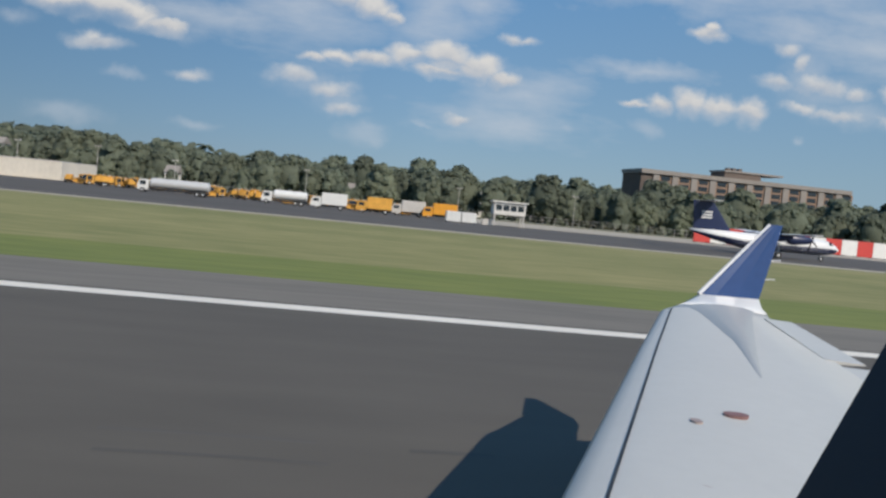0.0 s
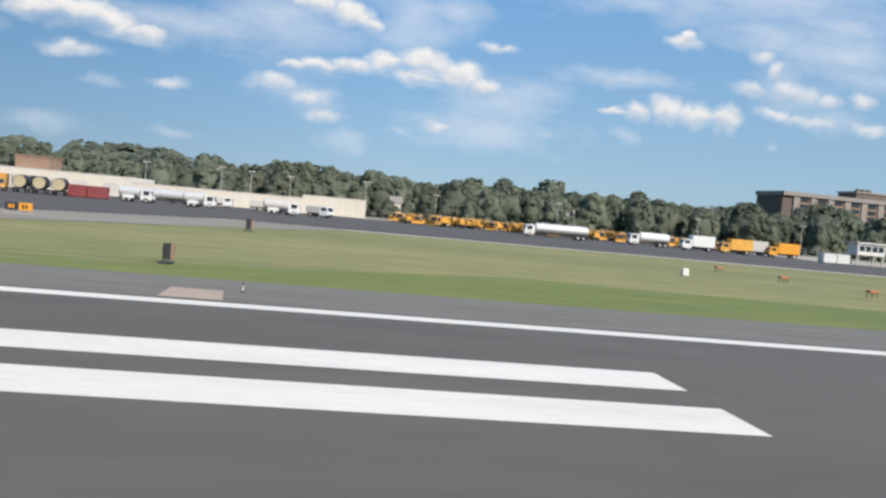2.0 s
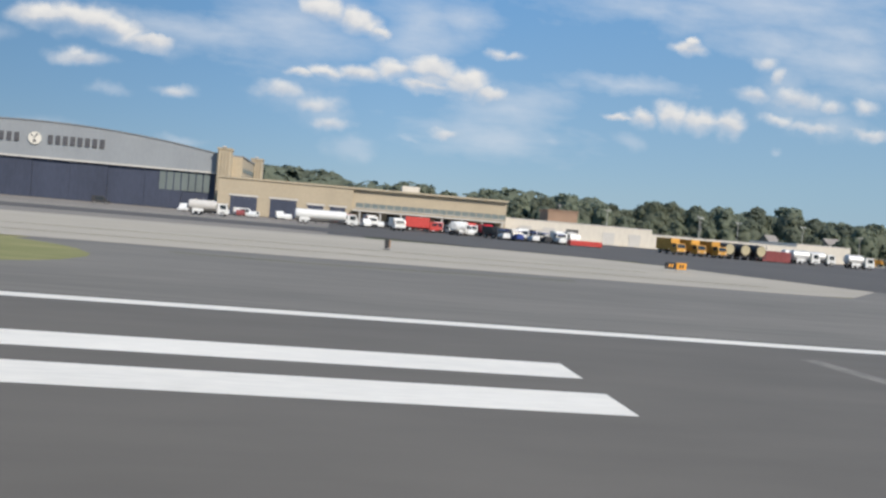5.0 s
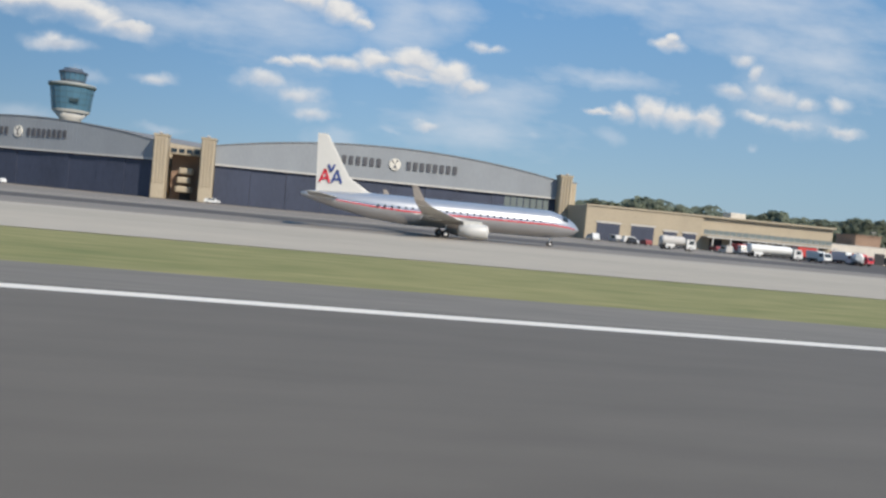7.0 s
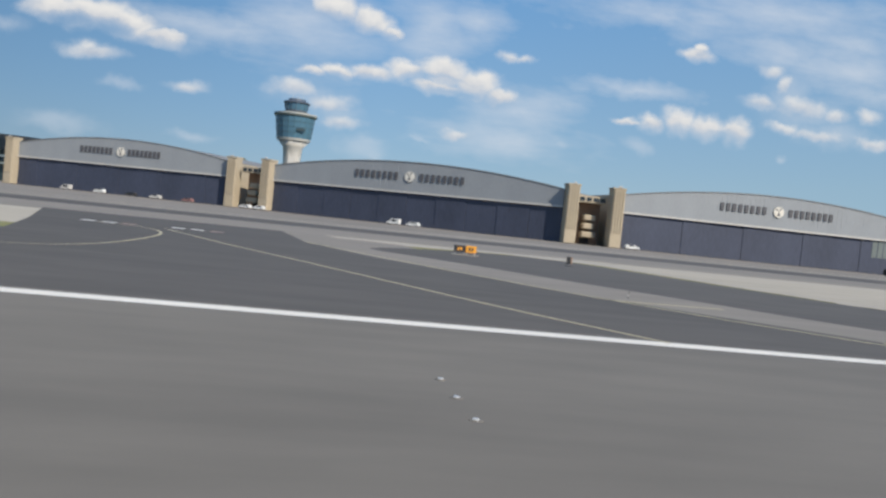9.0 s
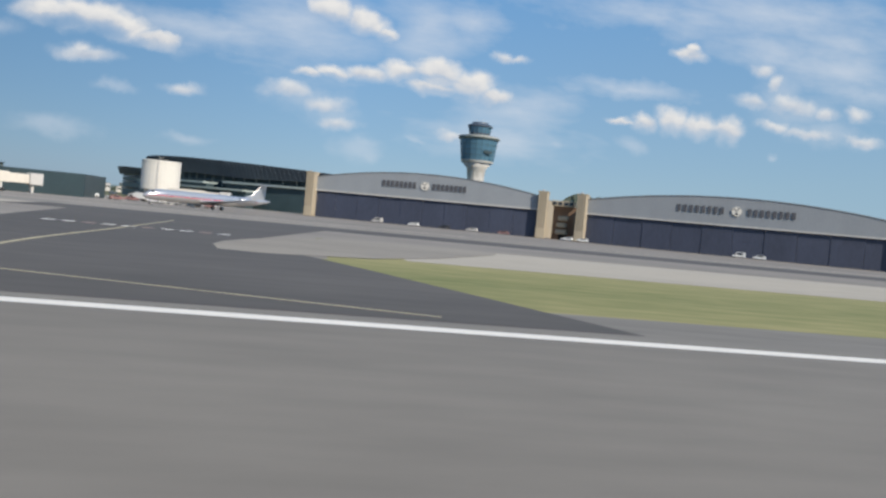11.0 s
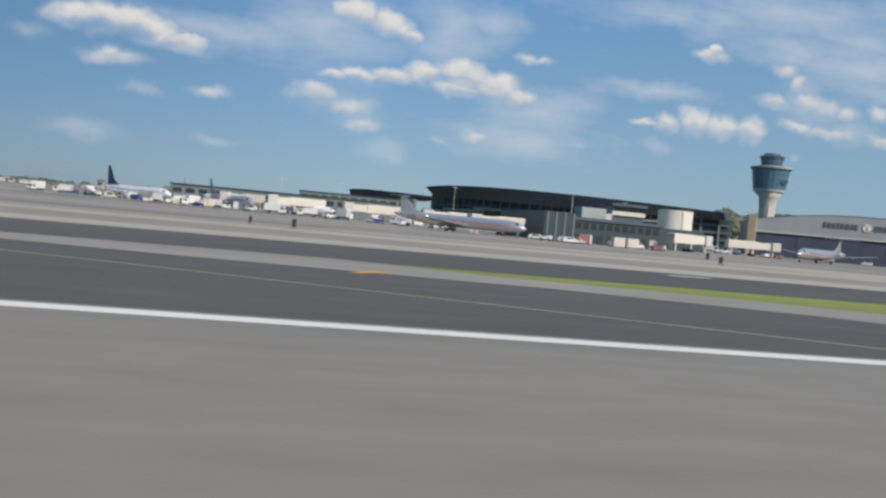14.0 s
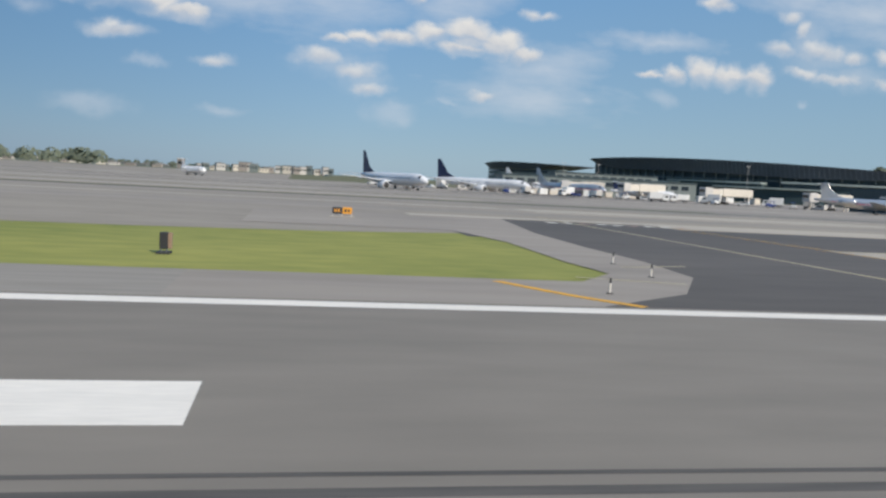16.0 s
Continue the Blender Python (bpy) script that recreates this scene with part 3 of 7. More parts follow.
sheet("exit_three_tip", rounded([(-631.4, 59.3), (-630.1, 69.5), (-627.3, 82.0), (-624.1, 74.1), (-622.6, 56.3), (-626.4, 51.7), (-629.1, 55.1)], 1), -0.0015, M["shoulder"], "grey rounded pavement tip", "pavement")
sheet("exit_three_fillet", rounded([(-601.5, 77.8), (-593.2, 95.1), (-579.5, 97.9), (-573.7, 93.0), (-590.2, 60.0), (-602.8, 53.0), (-604.3, 63.5)], 1), -0.002, M["oldconcrete"], "worn concrete fillet beside the runway exit", "pavement")
sheet("exit_three", [(-586.6, 25.1), (-594.2, 47.1), (-599, 59.7), (-601.2, 79), (-593.5, 128.4), (-630.3, 125.9), (-623.6, 71.7), (-627.1, 57.1), (-659.9, 56.2), (-700.6, 55.9), (-700.7, 53.9), (-668.3, 45.6), (-651.2, 34.4), (-640.5, 24.1)], -0.004, M["dark"], "dark asphalt runway exit with a yellow centre line", "taxiway")
wedge = sheet("grass_wedge", [(-658, 30.4), (-664.5, 32.4), (-670.2, 35.3), (-676.1, 36.8), (-690, 41), (-705, 45), (-705, 30.2), (-673.8, 29.6), (-664.4, 29.9)], -0.003, M["freshgrass"], "narrow green grass wedge beside the runway", "grass")
for v in wedge.data.vertices:
    if v.co.x < -704:
        v.co.z = -0.039
sheet("exit_three_shoulder", [(-640.5, 24.1), (-651.2, 34.4), (-664.3, 44.5), (-700.7, 54.9), (-701, 48.1), (-672.9, 32.9), (-665.9, 24.4)], -0.006, M["apron"], "grey shoulder beside the runway exit", "shoulder")
sheet("exit_four", [(-735, 23.9), (-762, 32), (-772, 38.5), (-785, 43.2), (-793.5, 44.3), (-805.4, 46.1), (-818, 49), (-826, 44), (-820, 34), (-813, 23.9)], -0.004, M["dark"], "dark asphalt runway exit", "taxiway")
sheet("exit_four_border", [(-722, 23.9), (-735, 23.9), (-762, 32), (-772, 38.5), (-785, 43.2), (-793.5, 44.3), (-805.4, 46.1), (-818, 49), (-826, 54.5), (-796, 54.5), (-787, 49.5), (-774, 47), (-765, 43.5), (-712, 30.4)], -0.006, M["apron"], "grey shoulder beside the runway exit", "shoulder")
sheet("exit_four_paving", [(-796, 23.9), (-800, 30), (-806, 40), (-815, 54), (-862, 54), (-858, 42), (-840, 38), (-833, 31), (-862, 30), (-864, 23.9)], -0.005, M["apron"], "grey paved shoulder at the runway exit", "pavement")
sheet("exit_five_border", rect(-903.5, -863.5, 29.8, 36), -0.0105, M["shoulder"], "grey paved shoulder below the pale paving", "shoulder")
sheet("exit_five_paving", [(-865.8, 30.6), (-863.6, 38), (-860.5, 43.7), (-855.7, 53.3), (-904.9, 53.7), (-903.2, 35), (-890, 33.9), (-875.7, 33.3), (-871.4, 32.2)], -0.007, M["concrete"], "pale concrete paving by the runway exit", "pavement")
sheet("exit_five", [(-892.6, 23.9), (-897, 29.1), (-898.6, 34.6), (-899.6, 75.9), (-899.6, 82), (-915.8, 82), (-918.6, 60), (-919, 48), (-918.8, 40), (-919.5, 33), (-922.5, 27.5), (-927, 23.9)], -0.004, M["dark"], "dark asphalt runway exit", "taxiway")
sheet("exit_five_shoulder", [(-927, 23.9), (-922.5, 27.5), (-919.5, 33), (-918.8, 40), (-919, 48), (-918.6, 60), (-915.8, 82), (-940, 82), (-940, 60), (-925, 59.7), (-923.4, 49.5), (-923.5, 38.4), (-923.1, 33.5), (-925.5, 30.2), (-940, 30.2), (-940, 23.9)], -0.0035, M["apron"], "grey paved shoulder beside the runway exit", "shoulder")

# ---- runway paint ----
stroke("edge_line", [(900, 23.03), (-1700, 23.03)], 0.95, 0.004, M["white"], "continuous white runway edge line")
for bx0, rows in ((-82.7, ((11.3, 13.2), (14.7, 16.6))), (-235.1, ((11.6, 13.43), (14.95, 16.78))), (-386.9, ((11.1, 12.95),)), (-539.9, ((11.6, 13.43),)), (-937.8, ((11.7, 14.2),))):
    for y0, y1 in rows:
        sheet("touchdown_bar", rect(bx0 - 22.86, bx0, y0, y1), 0.005, M["white"], "long white touchdown zone bar", "marking")
for pts, w, m in (
    ([(-125.7, 26.7), (-129.6, 30.8), (-134.5, 35.9), (-141.5, 42), (-149.3, 50), (-157.8, 61.4), (-164.6, 68.9), (-170, 73)], 0.35, "oldyellow"),
    ([(-149.9, 29.4), (-148.9, 26.8), (-147.9, 23.6)], 0.14, "oldyellow"), ([(-149.4, 29.6), (-148.4, 26.8), (-147.4, 23.6)], 0.14, "oldyellow"),
    ([(-114.1, 71.5), (-134.4, 70.4), (-146.5, 72.4), (-152, 73.2), (-160.1, 76)], 0.6, "concrete"),
    ([(-210.3, 24.2), (-209.7, 26.1), (-209, 27.5), (-208, 28.9)], 0.13, "oldyellow"), ([(-210.05, 24.2), (-209.45, 25.9), (-208.8, 27.2), (-207.85, 28.5)], 0.1, "oldyellow"), ([(-209.75, 24.2), (-209.15, 25.8), (-208.5, 27), (-207.6, 28.2)], 0.13, "oldyellow"),
    ([(-409, 51.6), (-403.5, 50.9), (-399.4, 50.6)], 0.3, "white"), ([(-395, 52.4), (-389, 55.2), (-384, 57.4)], 0.35, "soil"), ([(-212, 70.4), (-240, 71.5), (-290, 71)], 0.5, "soil"), ([(-206, 60), (-232, 61.5), (-270, 60.5)], 0.35, "soil"),
    ([(-249.8, 47.6), (-240.5, 46.6), (-232.6, 47.9), (-225.1, 49.1)], 0.5, "soil"),
    ([(-460, 23.4), (-464.5, 31), (-470.8, 44.5), (-477.3, 57.2), (-483.8, 72.4)], 0.26, "oldyellow"),
    ([(-487, 39.4), (-483.4, 42.1), (-482.2, 50), (-482.2, 63), (-484.7, 71.2), (-489.6, 72.5)], 0.22, "oldyellow"),
    ([(-444.7, 23.5), (-457.3, 38.4), (-472.1, 72.8)], 0.3, "oldyellow"),
    ([(-456.4, 38.5), (-450, 39.2)], 0.5, "oldyellow"), ([(-448.3, 28.7), (-444, 31.5)], 0.5, "oldyellow"),
    ([(-613.4, 109.1), (-612.8, 70), (-613, 50), (-612, 36), (-611.3, 27.3)], 0.35, "oldyellow"), ([(-646.2, 50.8), (-638.1, 43.0), (-631.1, 31.3), (-625.3, 23.6)], 0.3, "oldyellow"), ([(-611.3, 27.3), (-611.4, 18.1), (-612.5, 14), (-614.5, 10.5), (-617.4, 7), (-623.4, 3.1)], 0.45, "yellow"),
    ([(-638.3, 44.2), (-631.1, 38.6), (-623.7, 35.6), (-615.4, 33.4), (-593.3, 26.2)], 0.25, "oldyellow"),
    ([(-658.9, 33), (-655.8, 38.6)], 0.7, "oldyellow"), ([(-653.4, 27.7), (-646.8, 32.1), (-643.9, 27.5), (-640.8, 24.3)], 0.35, "oldyellow"),
    ([(-707.8, 53.9), (-706.3, 62.6)], 0.8, "oldyellow"), ([(-682.7, 43.6), (-680.4, 49.5)], 1.6, "oldyellow"),
    ([(-731.5, 73.5), (-729.2, 77.3)], 1.2, "white"), ([(-765.7, 70.9), (-761.1, 71.8)], 1.0, "white"),
    ([(-795.8, 43.5), (-794, 45.7)], 0.7, "yellow"), ([(-812, 40.5), (-804.1, 37.4), (-794.8, 33.6), (-780, 27.5), (-771, 23.6)], 0.2, "oldyellow"),
    ([(-712, 5.4), (-720, 7.5), (-728, 9.95), (-735, 12.4), (-745, 16.4), (-755.3, 20.6), (-759.4, 21.9), (-762.8, 22.45)], 0.42, "yellow"),
    ([(-825.9, 28.4), (-822.6, 35)], 0.9, "yellow"), ([(-823.2, 26.7), (-819.3, 28.9)], 0.7, "yellow"),
    ([(-843.8, 37.8), (-841, 41)], 0.8, "oldyellow"),
    ([(-861.6, 40.1), (-857, 49.4)], 0.6, "oldyellow"),
    ([(-909.6, 90.4), (-909.2, 66.4), (-908.7, 34.3), (-908.7, 24.3)], 0.36, "oldyellow"), ([(-908.7, 24.3), (-908, 18.3), (-906.4, 14), (-904.8, 11.1), (-902.8, 8.3), (-898, 4.7)], 0.27, "yellow"),
    ([(-899.6, 75.9), (-898.6, 37.3), (-897.8, 31.9), (-894.4, 25.4)], 0.15, "yellow"), ([(-898.7, 75.8), (-897.9, 37.3), (-897.1, 32.2), (-893.7, 25.8)], 0.13, "oldyellow"),
    ([(-896.6, 28.9), (-890.4, 31.7)], 0.6, "yellow"), ([(-898.1, 35.1), (-891.2, 35.5)], 0.6, "oldyellow"),
    ([(-929.0, 29.6), (-927.4, 26.4), (-925.6, 24.0)], 0.42, "yellow"), ([(-925.2, 31.7), (-921.1, 30.4)], 0.25, "oldyellow"), ([(-921.4, 36.4), (-917.5, 37.8)], 0.25, "oldyellow"),
):
    stroke("taxi_line", pts, w, 0.006, M[m], "thin grassy seam in the paving" if m == "soil" else "faded yellow taxiway line" if m == "oldyellow" else "pale concrete edge line" if m == "concrete" else ("painted yellow taxiway line" if m == "yellow" else "white pavement marking"))
for x, y, dx, w in ((-183.2, 47.4, 3.4, 0.9), (-178.0, 45.8, 2.9, 1.1), (-172.0, 45, 0.6, 1.0), (-165.8, 43, -2.1, 0.5)):
    stroke("chevron_bar", [(x, y), (x + dx, y - 7.0)], w, 0.006, M["chevron"], "faded yellow shoulder chevron bar")
for i in range(9):
    x = (-171.5, -170.2, -168, -163.2, -161.9, -160.9, -159.9, -176.5, -174.6)[i]
    sheet("hold_bar", rect(x, x + 0.85, 75.6, 77.2), 0.006, M["fadedred" if i in (4, 6, 8) else "drumwhite"], "short worn holding position block", "marking")
for x0, y0, n in ((-620.5, 78.2, 10), (-912, 78, 9), (-491.2, 73.8, 3), (-483.9, 75.2, 3)):
    for i in range(n):
        x = x0 + i * 1.7
        sheet("hold_bar", rect(x, x + 1.1, y0, y0 + 1.6), 0.006, M["fadedred" if i % 3 == 2 else "drumwhite"], "short painted holding position block", "marking")
sheet("hold_ground", [(-881.6, 48.2), (-877.8, 58.8), (-869.0, 69.4), (-867.4, 68.6), (-874, 57.5), (-879.4, 48.0)], 0.003, M["chip"], "brown painted ground round the holding lines", "marking")
for dx, w, m in ((0.0, 0.22, "oldyellow"), (0.6, 0.22, "oldyellow")):
    stroke("hold_line", [(-881 + dx, 48.7), (-875.4 + dx, 58.6), (-870.6 + dx, 66.2)], w, 0.006, M[m], "faded yellow holding line")
for i in range(7):
    stroke("hold_dash", [(-879.6 + 1.3 * i, 48.9 + 2.25 * i), (-879.0 + 1.3 * i, 49.95 + 2.25 * i)], 0.3, 0.006, M["drumwhite" if i % 2 else "oldyellow"], "short dash of the holding line")
for i in range(5):
    stroke("hold_bar", [(-877.3 + 2.3 * i, 63.2 + 1.1 * i), (-875.9 + 2.3 * i, 63.9 + 1.1 * i)], 0.9, 0.006, M["drumwhite" if i % 2 else "fadedred"], "short painted holding position block")

# rubber marks in the touchdown zones
for x0, x1, y, w in ((-0.4, -3.1, 10.6, 0.14), (1.9, 0.8, 10.5, 0.16), (-0.2, -2.9, 9.75, 0.12), (-372, -391, 7.6, 0.3), (-366, -384, 6.6, 0.22), (-362, -393, 8.4, 0.18), (-926, -946, 9.1, 0.3), (-924, -944, 8.3, 0.22), (-926, -947, 9.7, 0.16), (-60, -84, 7.0, 0.3), (-110, -140, 6.4, 0.35), (-118, -150, 7.5, 0.2)):
    stroke("rubber_mark", [(x0, y), ((x0 + x1) / 2, y + 0.05), (x1, y)], w, 0.0025, M["rubbermark"], "dark rubber streak left by tyres")

sheet("surface_sign", [(-720, 65), (-705, 79.4), (-703.6, 78), (-718.4, 64)], 0.006, M["fadedred"], "faded red surface painted direction line", "marking")
sheet("concrete_chip", [(-437.2, 23.9), (-435.9, 26.7), (-433.8, 28.9), (-434.9, 25.6)], 0.003, M["chip"], "beige concrete repair on the shoulder", "patch")
sheet("concrete_chip", [(-95.2, 24.0), (-95.3, 26.6), (-93.6, 26.6), (-93.3, 24.0)], 0.003, M["chip"], "beige concrete repair on the shoulder", "patch")
sheet("paint_block", rect(-710.2, -708.4, 54.2, 56.4), 0.006, M["white"], "square white painted block", "marking")

# ---- hangars ----


def frame_at(x0, y0, x1, y1):
    """Local frame: x runs from the first to the second point, y goes back from the front."""
    d = Vector((x1 - x0, y1 - y0, 0))
    return Matrix.Translation((x0, y0, 0)) @ Matrix.Rotation(math.atan2(d.y, d.x), 4, "Z"), d.length


def hangar(x0, y0, x1, y1, label, eave=16.6, crown=21.4, head=11.5, depth=62.0, bars=True, panes=False):
    m, w = frame_at(x0, y0, x1, y1)
    h = empty("hangar", m, label, "hangar", "hangars along the apron")
    n = 28

    def arch(u):
        return eave + (crown - eave) * (1 - (2 * u - 1) ** 2)

    bm = bmesh.new()
    lo = [bm.verts.new((w * i / n, 0.0, head)) for i in range(n + 1)]
    hi = [bm.verts.new((w * i / n, 0.0, arch(i / n))) for i in range(n + 1)]
    for i in range(n):
        bm.faces.new((lo[i], lo[i + 1], hi[i + 1], hi[i]))
    bm.normal_update()
    bmesh.ops.solidify(bm, geom=bm.faces[:], thickness=0.3)
    part("gable_panel", bm, M["hangarsteel"], h, "ribbed grey metal gable")
    bm = bmesh.new()
    for i in range(int(w / 1.6)):
        x = 0.8 + i * 1.6
        box(bm, x - 0.1, x + 0.1, -0.03, 0.0, head + 0.1, arch(x / w) - 0.25)
    tagged(part("cladding_rib", bm, M["hangarsteel"], h), kind="stuff")
    bm = bmesh.new()
    rings = []
    for y in (-0.2, depth):
        rings.append([bm.verts.new((w * i / n, y, arch(i / n) + 0.02)) for i in range(n + 1)] + [bm.verts.new((w * i / n, y, arch(i / n) + 0.3)) for i in range(n, -1, -1)])
    A, B = rings
    for i in range(len(A)):
        j = (i + 1) % len(A)
        bm.faces.new((A[i], A[j], B[j], B[i]))
    bm.faces.new(A)
    bm.faces.new(B[::-1])
    bmesh.ops.recalc_face_normals(bm, faces=bm.faces[:])
    part("roof", bm, M["roof"], h, "shallow arched grey roof")
    part("header_beam", bx(0, w, -0.25, 0.3, head - 0.5, head), M["concretewall"], h)
    k = 10
    for i in range(k):
        a, b = w * i / k + 0.04, w * (i + 1) / k - 0.04
        y = 0.5 + 0.16 * (i % 2)
        d = part("door_leaf", bx(a, b, y, y + 0.3, 0.05, head - 0.5), M["door"], h, "tall navy sliding door leaf")
        bm = bmesh.new()
        for r in range(3):
            box(bm, a + 0.3, b - 0.3, y - 0.03, y, 2.9 + r * 3.0, 3.15 + r * 3.0)
        part("door_rail", bm, M["door"], d)
    for s, x in (("side_wall", 0.0), ("side_wall", w - 0.5)):
        part(s, bx(x, x + 0.5, 1.4, depth, 0, eave), M["tan"], h)
    part("back_wall", bx(0.5, w - 0.5, depth - 0.5, depth, 0, eave), M["tan"], h)
    if panes:
        for i in range(7):
            x = w * (0.84 + 0.02 * i)
            part("door_window", bx(x, x + 1.7, 0.42, 0.5, head - 6.2, head - 0.7), M["darkband"], h, "grey-green door window")
    if bars:
        for a, b in ((0.308, 0.464), (0.532, 0.692)):
            k = 8
            for i in range(k):
                x = w * (1 - (a + (b - a) * (i + 0.5) / k))
                part("sign_bar", bx(x - 0.6, x + 0.6, -0.34, -0.1, 15.4, 17.8), M["signgrey"], h)
        bm = bmesh.new()
        cx = w * 0.505
        tube(bm, (cx, -0.4, 16.6), (cx, -0.1, 16.6), 1.75, n=24)
        e = part("round_emblem", bm, M["drumwhite"], h, "round white emblem")
        bm = bmesh.new()
        for a, b, r in ((0.9, 1.25, 1.5), (2.2, 2.5, 1.5), (4.2, 5.2, 1.3)):
            A = [(cx, 16.6), (cx + r * math.cos(a), 16.6 + r * math.sin(a)), (cx + r * math.cos(b), 16.6 + r * math.sin(b))]
            lo, hi = [bm.verts.new((x, -0.4, z)) for x, z in A], [bm.verts.new((x, -0.46, z)) for x, z in A]
            bm.faces.new(hi)
            for i in range(3):
                bm.faces.new((lo[i], lo[(i + 1) % 3], hi[(i + 1) % 3], hi[i]))
        bmesh.ops.recalc_face_normals(bm, faces=bm.faces[:])
        part("emblem_core", bm, M["signgrey"], e)
    return h


def pylon(x, y, ang, label="tan masonry hangar pylon with vertical fins", hgt=18.6, w=3.8):
    p = empty("hangar_pylon", pose(x, y, 0, 0, 0, ang), label, "pylon", "hangar pylons")
    part("shaft", bx(-w / 2, w / 2, -2.6, 2.2, 0, hgt - 0.6, bevel=0.15), M["tan"], p)
    part("cap", bx(-w / 2 - 0.15, w / 2 + 0.15, -2.75, 2.3, hgt - 0.6, hgt), M["tan"], p)
    for i in range(4):
        u = -w / 2 + 0.55 + i * (w - 1.1) / 3
        part("fin", bx(u - 0.22, u + 0.22, -2.85, -2.6, 4.5, hgt - 0.9, bevel=0.05), M["tan"], p)
    part("floodlight", bx(-0.5, 0.5, -3.0, -2.4, hgt + 0.02, hgt + 0.5, bevel=0.08), M["concretewall"], p)
    return p


hangar(-377.0, 248.8, -273.8, 247.6, "arched aircraft hangar with navy doors and grey gable", panes=True)
hangar(-487.6, 311.2, -394.8, 253.5, "angled arched hangar with navy doors, closed")
hangar(-591.3, 358.8, -504.6, 321, "far arched hangar with navy doors and parked cars")
for x, y, a in ((-266.7, 289, -1), (-272.2, 247.2, -1), (-379.0, 249.2, -1), (-392.6, 252.4, -1), (-489.2, 311.5, -31), (-502.4, 320.6, -24), (-592.8, 358.8, -24)):
    pylon(x, y, a)


def link_block(x, y, ang, w, label):
    b = empty("stair_block", pose(x, y, 0, 0, 0, ang), label, "building")
    # Recess wall darkened to brown: the shade there is put into its colour.
    part("wall", bx(-w / 2, w / 2, 6, 20, 0, 13.2), M["tandark"], b)
    part("beam", bx(-w / 2, w / 2, 1.0, 5, 13.2, 15.4, bevel=0.1), M["tan"], b)
    part("roof", bx(-w / 2 + 0.1, w / 2 - 0.1, 5.1, 20, 13.2, 13.6), M["roof"], b)
    for i in range(4):
        u = -w / 2 + (i + 0.5) * w / 4
        part("vent_slot", bx(u - 0.8, u + 0.8, 0.9, 1.0, 13.7, 14.9), M["glass"], b)
    for i in range(3):
        part("stair_landing", bx(-2.4 + 0.3 * i, 2.2 - 0.5 * (i % 2), 1.6 + 0.3 * i, 5, 2.2 + i * 2.7, 4.1 + i * 2.7, bevel=0.35), M["tan"], b)
    part("doorway", bx(-1.6, 1.6, 5.9, 6.0, 0.05, 2.3), M["black"], b)


link_block(-385.8, 251, -1, 8.8, "recessed tan stair block between two hangars")
link_block(-495.9, 316, -28, 9.0, "recessed tan stair block between two angled hangars")

# ---- maintenance building, warehouse ----
tanb = empty("maintenance_building", pose(4.9, 1.3, 0), "low tan masonry building with a band of windows", "building")
part("west_wing", bx(-276, -240, 226, 262, 0, 9.7, bevel=0.1), M["tan"], tanb)
part("east_wing", bx(-240, -197, 226.8, 258, 0, 9.6, bevel=0.1), M["tan"], tanb)
part("parapet", bx(-276.2, -196.8, 225.7, 226.8, 9.6, 10.1), M["tan"], tanb)
part("rear_block", bx(-279.9, -272.4, 247.7, 285.5, 0, 16.4, bevel=0.1), M["tan"], tanb)
part("rear_roof_edge", bx(-280, -272.2, 247.9, 285.4, 16.4, 16.9), M["roof"], tanb)
part("rooftop_box", bx(-226, -221, 236, 241, 9.6, 12.0, bevel=0.1), M["plaster"], tanb)
for i in range(8):
    part("clerestory_window", bx(-272.45, -272.3, 250.5 + i * 4.3, 253.3 + i * 4.3, 12.2, 13.6), M["darkband"], tanb)
for i in range(20):
    x = -239 + i * 2.1
    w = part("window", bx(x, x + 1.9, 226.7, 226.82, 4.75, 6.0), M["darkband"], tanb)
    part("sill", bx(x - 0.05, x + 1.95, 226.55, 226.7, 4.6, 4.75), M["concretewall"], w)
part("canopy", bx(-240, -198, 222.5, 226.7, 3.7, 4.1), M["concretewall"], tanb)
for i in range(8):
    x = -238 + i * 5.6
    part("canopy_post", bx(x - 0.2, x + 0.2, 222.6, 223.0, 0, 3.7), M["concretewall"], tanb)
# Dark panels stand in for the shade inside the open bays.
for x in (-272.5, -262, -252, -246):
    d = part("bay_door", bx(x, x + (7.0 if x < -255 else 4.2), 225.9, 226.02, 0.05, 5.0 if x < -255 else 4.2), M["door"], tanb, "dark panel for the shaded inside of an open bay")
    part("lintel", bx(x - 0.3, x + (7.3 if x < -255 else 4.5), 225.75, 225.9, 5.0 if x < -255 else 4.2, 5.5 if x < -255 else 4.7), M["concretewall"], d)
# Black panels on the solid wall, painted as shaded low openings.
for i in range(6):
    part("low_opening", bx(-237 + i * 6.6, -233 + i * 6.6, 226.7, 226.85, 0.05, 3.4), M["black"], tanb)

ware = empty("warehouse", pose(3.4, 1.4, 0), "long low white-rendered warehouse wall", "building")
for x0, x1, h in ((-104, -86.3, 5.0), (-150, -104, 4.1), (-196, -150, 5.4)):
    part("wall", bx(x0, x1, 233, 262, 0, h, bevel=0.05), M["plaster"], ware)
    part("coping", bx(x0, x1, 232.9, 262.1, h, h + 0.2), M["concretewall"], ware)
for x in (-190, -183, -176, -165, -157):
    part("garage_door", bx(x, x + 3.6, 232.9, 233.02, 0.05, 3.6), M["black" if x > -180 and x < -170 else "concretewall"], ware)
brickblk = empty("brick_block", pose(-173.2, 241.3, 0), "square brown brick block behind the warehouse", "building")
